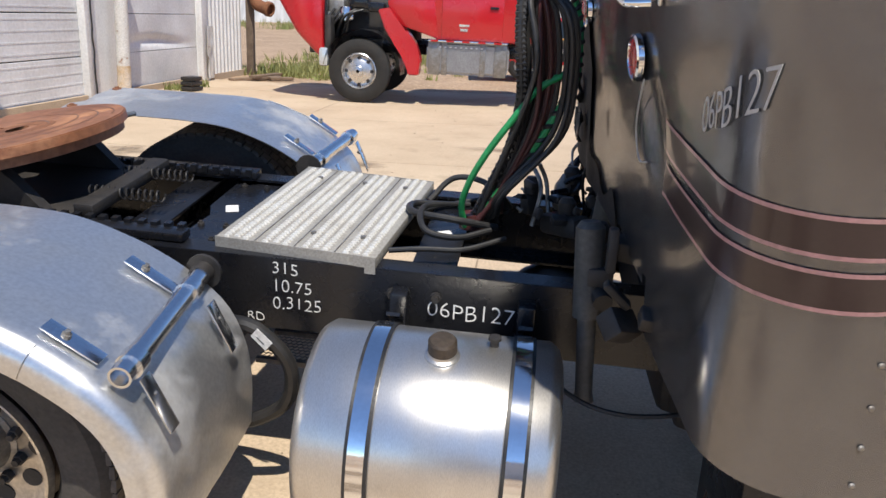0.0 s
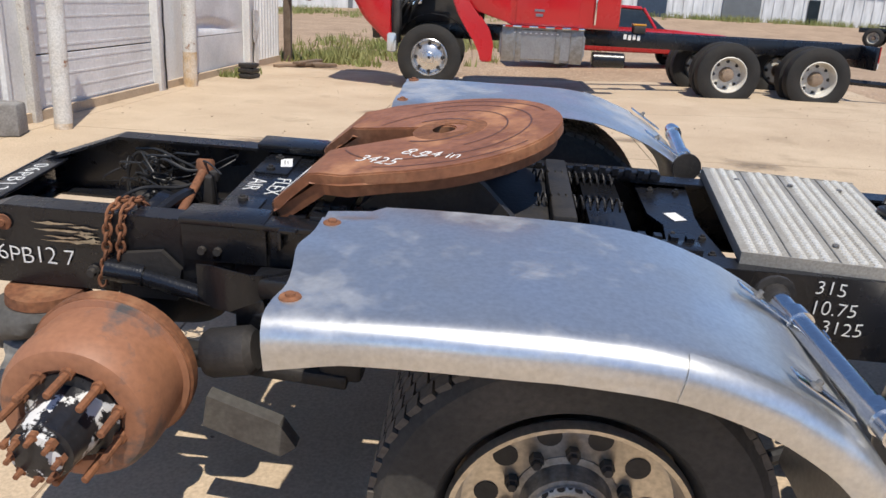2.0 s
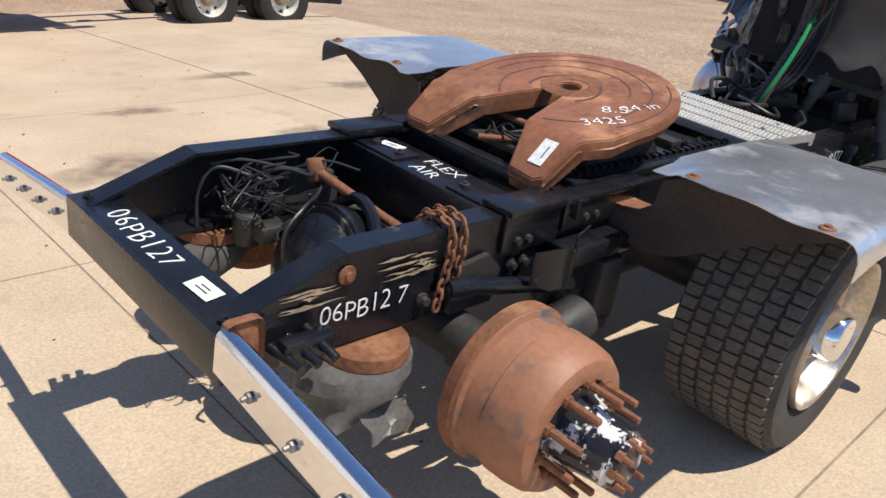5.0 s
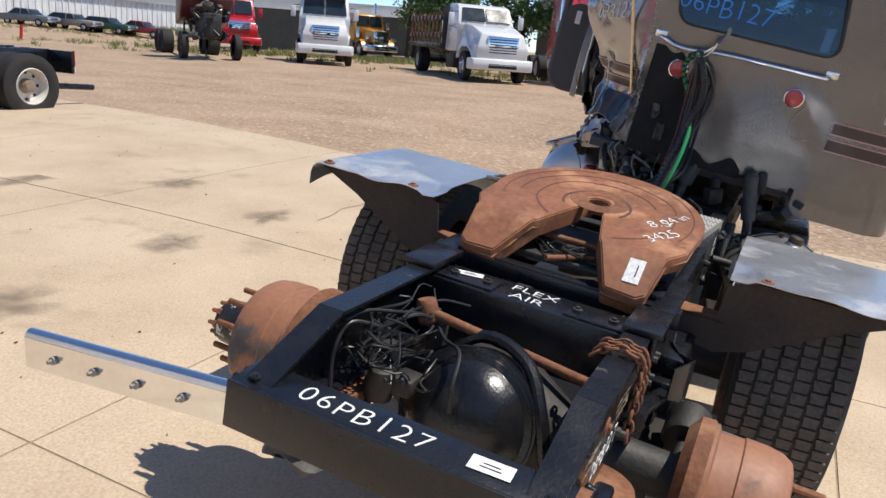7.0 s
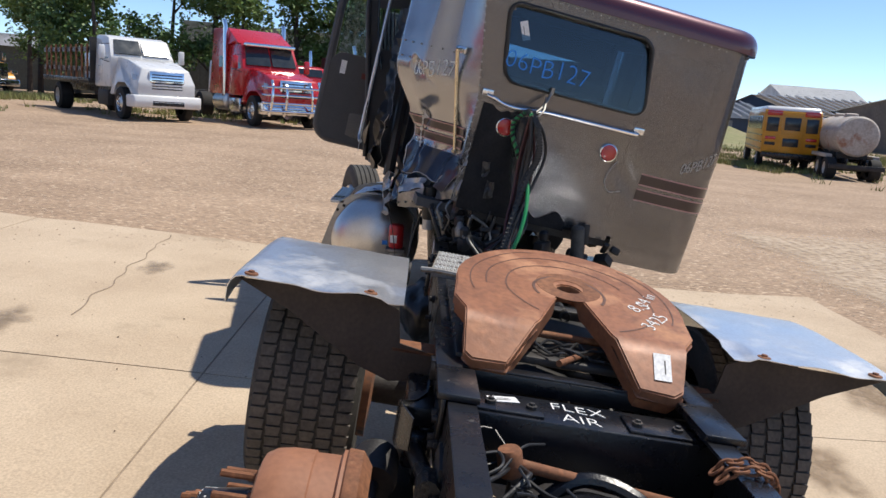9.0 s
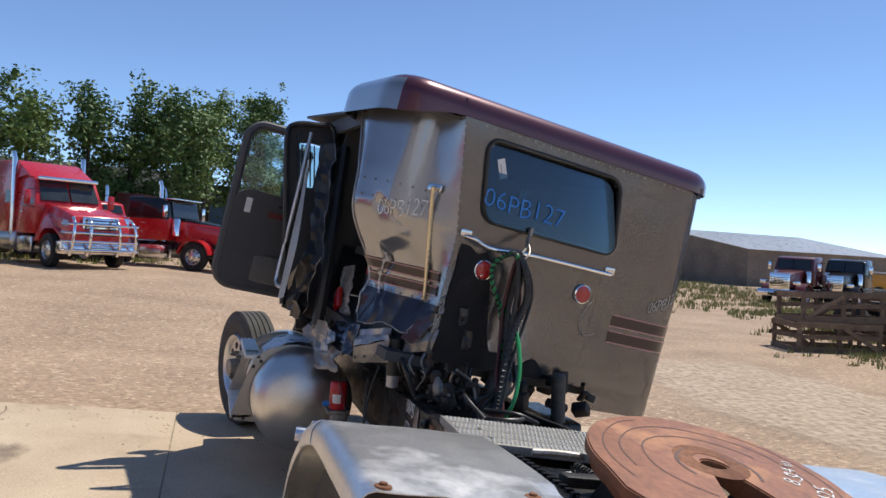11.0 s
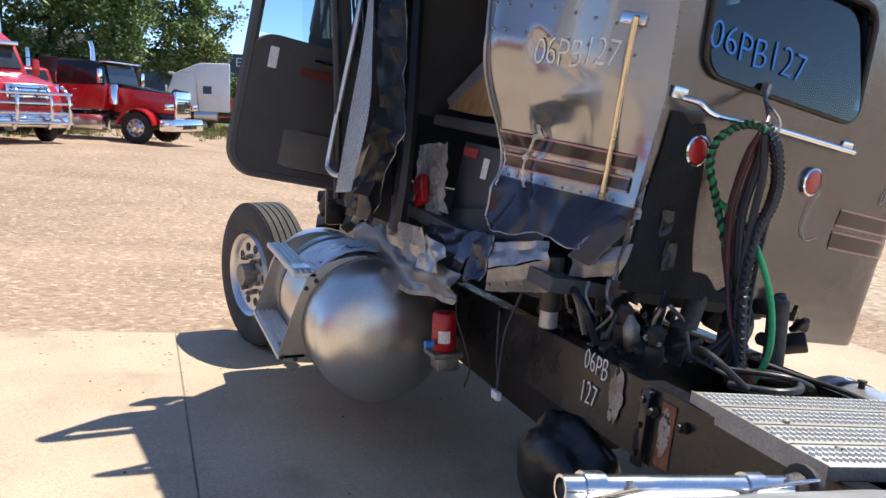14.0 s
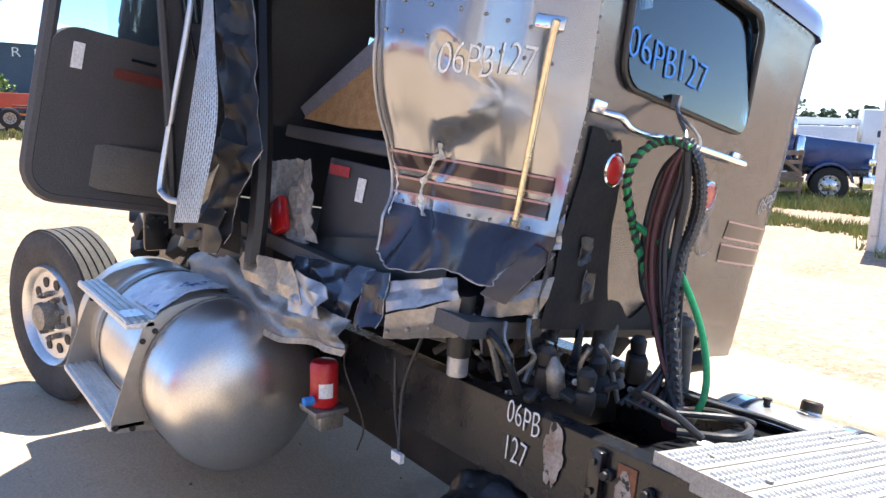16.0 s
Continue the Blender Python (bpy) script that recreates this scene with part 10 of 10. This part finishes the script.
# drab green hall and pale-roofed shed behind the trees
gabled("green_hall", (62.0, 2.0), (58.0, 19.0), 14, 4.6, 2.2, OLIVEWALL, OLIVEWALL, "drab green metal hall behind the trees", ribs=0.8, flip=-1)
gabled("open_shed", (60.0, 26.0), (52.0, 44.0), 10, 3.6, 1.0, OLIVEWALL, ROOFMETAL, "long shed with a pale metal roof", flip=-1)
# dark blue buildings with strip-marked roofs
b5, m5 = gabled("blue_warehouse", (80.0, -36.5), (79.0, -22.0), 16, 2.2, 1.7, BLUEWALL, SLATEROOF, "dark blue warehouse with a striped blue-grey roof", flip=-1)
b6, m6 = gabled("blue_warehouse", (84.0, -64.0), (80.5, -38.5), 18, 3.0, 2.0, BLUEWALL, SEPIAWALL, "dark blue warehouse with a striped tan roof", flip=-1)
for (b, m, ln, dp, h, rise) in ((b5, m5, 14.5, 16, 2.2, 1.7), (b6, m6, 25.7, 18, 3.0, 2.0)):
    for i in range(int(ln / 1.2)):
        bm = B()
        k = rise / (dp / 2)
        p0, p1 = m @ Vector((0.5 + 1.2 * i, -0.3, h - 0.3 * k + 0.22)), m @ Vector((0.5 + 1.2 * i, dp / 2, h + rise + 0.22))
        tube(bm, [p0, p1], 0.09, 4, smooth=False)
        part("roof_batten", bm, ROOFMETAL, b, smooth=0)
    for i in range(4):
        bm = B()
        box(bm, m @ Vector((2.2 + ln / 4.5 * i, -0.06, 1.1)), (1.4, 0.1, 1.5), m.to_3x3())
        part("window", bm, GREYPAINT, b, smooth=0)
gabled("white_roofed_house", (100.0, -58.0), (98.0, -46.0), 10, 4.4, 2.6, FARWHITE, WHITEPAINT, "white-roofed building behind the warehouses", flip=-1)
b7, m7 = gabled("lettered_building", (90.2, -17.0), (89.6, 6.0), 20, 7.3, 0.6, BLUEWALL, ROOFMETAL, "dark blue building with large white wall letters", flip=-1)
for (txt, y) in (("E", -7.4), ("R", -9.35), ("H", -11.35), ("A", -12.75)):
    writing("wall_letter", txt, 1.5, axes((89.35, y, 5.95), -Y, Z), WHITE, b7, "white wall letter", thick=0.03, stretch=1.05)
k = Local("orange_container", 52.9, -3.32, (0.05, 0.99), "orange-red steel container on a black trailer", "container")
k.box("container", (0, 0, 1.6), (5.0, 2.2, 1.2), ORANGEPAINT, bevel=0.03)
k.box("trailer_frame", (0.2, 0, 0.8), (5.6, 2.0, 0.3), BLACK_DUSTY, bevel=0.02)
for wx in (-1.6, -0.5, 1.8):
    for s in (1, -1):
        k.wheel(wx, 0.9 * s, 0.45, 0.3, RIMWHITE, holes=False, seg=18)
gabled("white_roofed_hall", (62.0, -66.0), (60.0, -46.0), 26, 3.2, 2.0, SEPIAWALL, WHITEPAINT, "low hall with a wide white metal roof", flip=-1)
gabled("long_low_shed", (74.0, -112.0), (78.0, -72.0), 8, 2.4, 0.8, SEPIAWALL, ROOFMETAL, "long low grey-brown sheds far off", flip=-1)
k = Local("yellow_machine", 45.5, -47.3, (0.6, 0.8), "small faded yellow machine in the grass", "machine")
k.box("cabinet", (0, 0, 1.2), (2.6, 1.6, 1.2), YELLOWPAINT, bevel=0.06)
k.box("roof_sheet", (0, 0, 1.95), (2.8, 1.8, 0.1), ROOFMETAL, bevel=0.02)
for s_ in (1, -1):
    k.wheel(-0.8, 0.8 * s_, 0.45, 0.3, RIMWHITE, holes=False, seg=18)
    k.wheel(0.8, 0.8 * s_, 0.45, 0.3, RIMWHITE, holes=False, seg=18)
shed()


# ---- trees ----
def tree(x, y, h, w, seed, light=False):
    rnd = random.Random(seed)
    z = wz(x, y)
    ob = thing("tree", (x, y, z), ("tall full green tree at the yard's edge" if not light else "tall light green tree with an open crown"), "tree", "trees along the yard")
    bm = B()
    tips = []
    o = Vector((x, y, z))
    lean = Vector((rnd.uniform(-0.4, 0.4), rnd.uniform(-0.4, 0.4), 0))
    top = o + lean + Vector((0, 0, h * 0.86))
    tube(bm, [o - Z * 0.1, o + lean * 0.3 + Z * h * 0.3, o + lean * 0.7 + Z * h * 0.6, top], lambda t: 0.20 * (1 - 0.85 * t), 8)
    for i in range(11):
        f = rnd.uniform(0.16, 0.8)
        a = rnd.uniform(0, 2 * math.pi)
        s = o + lean * f + Z * h * f
        r = w * rnd.uniform(0.55, 1.0) * (1.05 - 0.55 * f)
        e = s + Vector((r * math.cos(a), r * math.sin(a), h * rnd.uniform(0.06, 0.22)))
        m = s.lerp(e, 0.5) + Z * h * 0.02
        tube(bm, [s, m, e], lambda t: 0.075 * (1 - 0.8 * t), 5, 4)
        tips += [(e, 1.0), (m, 0.75), (s.lerp(e, 0.75) + Vector((rnd.uniform(-.5, .5), rnd.uniform(-.5, .5), rnd.uniform(-.3, .6))), 0.9)]
    tips += [(top, 0.8), (top - Z * h * 0.12, 1.0), (top - Z * h * 0.22 + Vector((0.4, -0.3, 0)), 1.0)]
    part("trunk", bm, BARK, ob)
    verts, faces = [], []
    for (c, k) in tips:
        for sub in range(7):
            rc = c + Vector((rnd.gauss(0, 0.42), rnd.gauss(0, 0.42), rnd.gauss(0, 0.36))) * (w / 2.2) * k
            cr = rnd.uniform(0.22, 0.5)
            for j in range(22):
                p = rc + Vector((rnd.gauss(0, cr), rnd.gauss(0, cr), rnd.gauss(0, cr * 0.8))) * 0.62
                s_ = rnd.uniform(0.05, 0.12)
                u = Vector((rnd.gauss(0, 1), rnd.gauss(0, 1), rnd.gauss(0, 0.6))).normalized()
                v = u.cross(Vector((rnd.gauss(0, 1), rnd.gauss(0, 1), rnd.gauss(0, 1)))).normalized()
                b0 = len(verts)
                verts += [p - u * s_ * 1.4, p + v * s_ * 0.8, p + u * s_ * 1.4, p - v * s_ * 0.8]
                faces.append((b0, b0 + 1, b0 + 2, b0 + 3))
    me = bpy.data.meshes.new("crown")
    me.from_pydata([tuple(v) for v in verts], [], faces)
    me.materials.append(LEAF_LIGHT if light else LEAF)
    cr = new("crown", me)
    cr.parent = ob
    cr.matrix_parent_inverse = ob.matrix_basis.inverted()


for i, (x, y, h, w, lt) in enumerate(((40.4, 17.8, 8.2, 2.4, 0), (52.5, 27.4, 8.0, 2.6, 1), (44.5, 15.5, 9.0, 2.6, 0), (43.0, 20.0, 7.6, 2.2, 0), (41.7, 10.6, 8.4, 2.2, 1), (44.2, 8.2, 9.2, 2.4, 0), (43.0, 12.6, 8.6, 2.4, 0),
                                      (46.7, 4.4, 9.6, 2.4, 0), (48.8, 2.4, 9.6, 2.2, 1), (45.8, 6.3, 9.2, 2.4, 0), (43.9, 3.4, 8.6, 2.0, 0), (55.0, 2.2, 11.5, 2.6, 1),
                                      (56.0, -0.2, 12.5, 2.6, 0), (57.0, -2.3, 12.5, 2.5, 1), (54.0, -0.9, 9.5, 2.4, 1), (59.0, -4.0, 3.6, 1.7, 1), (47.0, 24.0, 8.0, 2.4, 0))):
    tree(x, y, h, w, 40 + i, bool(lt))


def far_woods():
    """A distant belt of woods."""
    rnd = random.Random(77)
    verts, faces = [], []
    for (p, q, n, h) in (((96, -100), (84, -140), 26, 7.0), ((86, -138), (40, -190), 30, 6.5), ((130, -72), (122, -84), 7, 7.5), ((150, -20), (150, 8), 14, 9.0)):
        for i in range(n):
            t = (i + rnd.random()) / n
            c = Vector((p[0] + (q[0] - p[0]) * t + rnd.uniform(-4, 4), p[1] + (q[1] - p[1]) * t + rnd.uniform(-4, 4), 0))
            hh = h * rnd.uniform(0.55, 1.15)
            for j in range(420):
                a, f = rnd.uniform(0, 6.283), rnd.random()
                r = hh * 0.52 * math.sqrt(rnd.random()) * (1 - 0.6 * f)
                o = c + Vector((r * math.cos(a), r * math.sin(a), -0.3 + hh * f))
                s_ = rnd.uniform(0.2, 0.42)
                u = Vector((rnd.gauss(0, 1), rnd.gauss(0, 1), rnd.gauss(0, 0.6))).normalized()
                v = u.cross(Vector((rnd.gauss(0, 1), rnd.gauss(0, 1), rnd.gauss(0, 1)))).normalized()
                b0 = len(verts)
                verts += [tuple(o - u * s_), tuple(o + v * s_), tuple(o + u * s_), tuple(o - v * s_)]
                faces.append((b0, b0 + 1, b0 + 2, b0 + 3))
    me = bpy.data.meshes.new("far_woods")
    me.from_pydata(verts, [], faces)
    me.materials.append(FARTREE)
    tagged(new("far_woods", me), "belt of distant green woods on the horizon", "woods", kind="stuff")


far_woods()


# ---- grass and pebbles ----
def grass(name, label, patches, seed, material):
    """Tufts of grass: patches (x0, y0, x1, y1, half width, tufts, height)."""
    rnd = random.Random(seed)
    verts, faces = [], []
    for (x0, y0, x1, y1, w, n, h) in patches:
        for i in range(n):
            t = rnd.random()
            x, y = x0 + (x1 - x0) * t + rnd.gauss(0, w), y0 + (y1 - y0) * t + rnd.gauss(0, w)
            if n3(x * 0.35, y * 0.35, seed) < -0.12:
                continue
            z = wz(x, y) - 0.02
            for j in range(9):
                hh = h * rnd.uniform(0.4, 1.1)
                a = rnd.uniform(0, 6.283)
                bx, by = x + rnd.gauss(0, h * 0.35), y + rnd.gauss(0, h * 0.35)
                d = Vector((math.cos(a), math.sin(a), 0)) * (0.03 + 0.05 * h)
                ln = Vector((rnd.gauss(0, 0.3), rnd.gauss(0, 0.3), 0)) * hh
                b0 = len(verts)
                o = Vector((bx, by, z))
                d *= 0.55
                verts += [tuple(o - d), tuple(o + d), tuple(o + ln + Z * hh)]
                faces.append((b0, b0 + 1, b0 + 2))
    me = bpy.data.meshes.new(name)
    me.from_pydata(verts, [], faces)
    me.materials.append(material)
    tagged(new(name, me), label, "grass", kind="stuff")


grass("grass", "patchy green and dry yard grass", (
    (-2.2, 14.6, -1.2, 20, 0.6, 260, 0.28), (-2.0, 18, 2, 30, 1.5, 500, 0.3), (-2.6, 10.3, -2.5, 11.2, 0.1, 30, 0.16), (-2.3, 14.4, -0.9, 14.6, 0.15, 70, 0.14), (-2.6, 12.6, -2.4, 12.9, 0.06, 12, 0.22),
    (-20, 50, 12, 66, 2.5, 900, 0.5), (14, 69, 108, 77, 1.2, 1500, 0.6), (26, 36, 40, 44, 3, 350, 0.12), (45, 62, 60, 55, 3, 700, 0.25),
    (26, 28, 40, 20, 3, 800, 0.3), (38, 22, 44, 8, 2.5, 1200, 0.35), (42, 8, 48, -8, 2.5, 1200, 0.4), (28, 12, 34, 4, 2.0, 400, 0.25)), 5, GRASSBLADE)
grass("tall_grass", "tall green weeds and grass by the shed", (
    (10.0, -13.5, 15, -14.5, 1.0, 700, 0.16), (9.0, -15, 16, -18, 1.5, 2200, 0.24), (8.8, -17.5, 12, -18.6, 0.5, 300, 0.4), (9.5, -20, 20, -20, 1.6, 2200, 0.34),
    (32, -13, 46, -17, 1.6, 900, 0.3), (50, -10, 84, -22, 5, 1500, 0.5), (36, -24, 60, -36, 5, 1200, 0.4), (20, -22, 32, -26, 3, 900, 0.3), (60, -5, 86, -18, 4, 900, 0.6)), 6, GRASSBLADE)


def meadow():
    bm = B()
    sheet(bm, 30, 20, lambda s, t: Vector((56 + 36 * s, -30 + 36 * t, wz(60, -20) + 0.05 + 2.4 * smoothstep(s) + 0.12 * n3(s * 6, t * 6))))
    g = part("meadow", bm, surface("meadow_grass", (0.20, 0.21, 0.07), 0.85, 0, (0.30, 0.25, 0.13), 0.8, 0.12, 3, 0.3), smooth=60)
    tagged(g, "green grass field in front of the far buildings", "grass", kind="structure")


meadow()


def pebbles():
    """Loose stones strewn over the dirt."""
    rnd = random.Random(12)
    verts, faces = [], []
    base = B()
    bmesh.ops.create_icosphere(base, subdivisions=1, radius=1)
    bv = [v.co.copy() for v in base.verts]
    bf = [tuple(v.index for v in f.verts) for f in base.faces]
    base.free()

    def add(x, y, s):
        b0 = len(verts)
        z = dirt_z(x, y) - (0 if x > pad_edge_x(y) - 0.05 or y < -4 else -0.03)
        st = Vector((rnd.uniform(0.7, 1.4), rnd.uniform(0.7, 1.3), rnd.uniform(0.3, 0.6))) * s
        for v in bv:
            verts.append((x + v.x * st.x, y + v.y * st.y, z + v.z * st.z + s * 0.05))
        faces.extend(tuple(i + b0 for i in f) for f in bf)

    for i in range(5200):
        d = abs(rnd.gauss(0, 1))
        y = rnd.uniform(-9, 14)
        x = pad_edge_x(y) + 0.1 + d * 6.0
        add(x, y, rnd.uniform(0.006, 0.016) + 0.006 * min(2, d))
    for i in range(2600):
        x = rnd.uniform(-4, 9)
        add(x, -4.25 - abs(rnd.gauss(0, 1.6)), rnd.uniform(0.005, 0.016))
    for i in range(500):
        y = rnd.uniform(-4, 12)
        add(pad_edge_x(y) - abs(rnd.gauss(0, 0.5)), y, rnd.uniform(0.008, 0.016))
    me = bpy.data.meshes.new("pebbles")
    me.from_pydata(verts, [], faces)
    me.materials.append(PEBBLE)
    tagged(new("pebbles", me), "loose tan pebbles strewn over the dirt", "pebbles", kind="stuff")


pebbles()


def litter():
    """Bits of stone, bark and scrap on the concrete."""
    rnd = random.Random(44)
    verts, faces = [], []
    for i in range(520):
        x, y = rnd.uniform(-3.5, 7.2), rnd.uniform(-3.9, 12)
        s_ = rnd.choice((0.003, 0.004, 0.005, 0.006, 0.008))
        z = ground_z(x, y) + 0.004
        b0 = len(verts)
        k = 6
        h = s_ * 0.6
        for ring, (rr, zz) in enumerate(((1, 0), (0.7, h))):
            for j in range(k):
                a = 2 * math.pi * j / k + i
                q = s_ * rr * rnd.uniform(0.6, 1.3)
                verts.append((x + q * 1.5 * math.cos(a), y + q * math.sin(a), z + zz))
        for j in range(k):
            faces.append((b0 + j, b0 + (j + 1) % k, b0 + k + (j + 1) % k, b0 + k + j))
        faces.append(tuple(b0 + k + j for j in range(k)))
    me = bpy.data.meshes.new("litter")
    me.from_pydata(verts, [], faces)
    me.materials.append(surface("brown_grit", (0.16, 0.11, 0.075), 0.9, 0, (0.08, 0.06, 0.045), 0.8, 9, 60, 0.3))
    tagged(new("litter", me), "brown grit and scraps strewn on the concrete", "litter", kind="stuff")


litter()
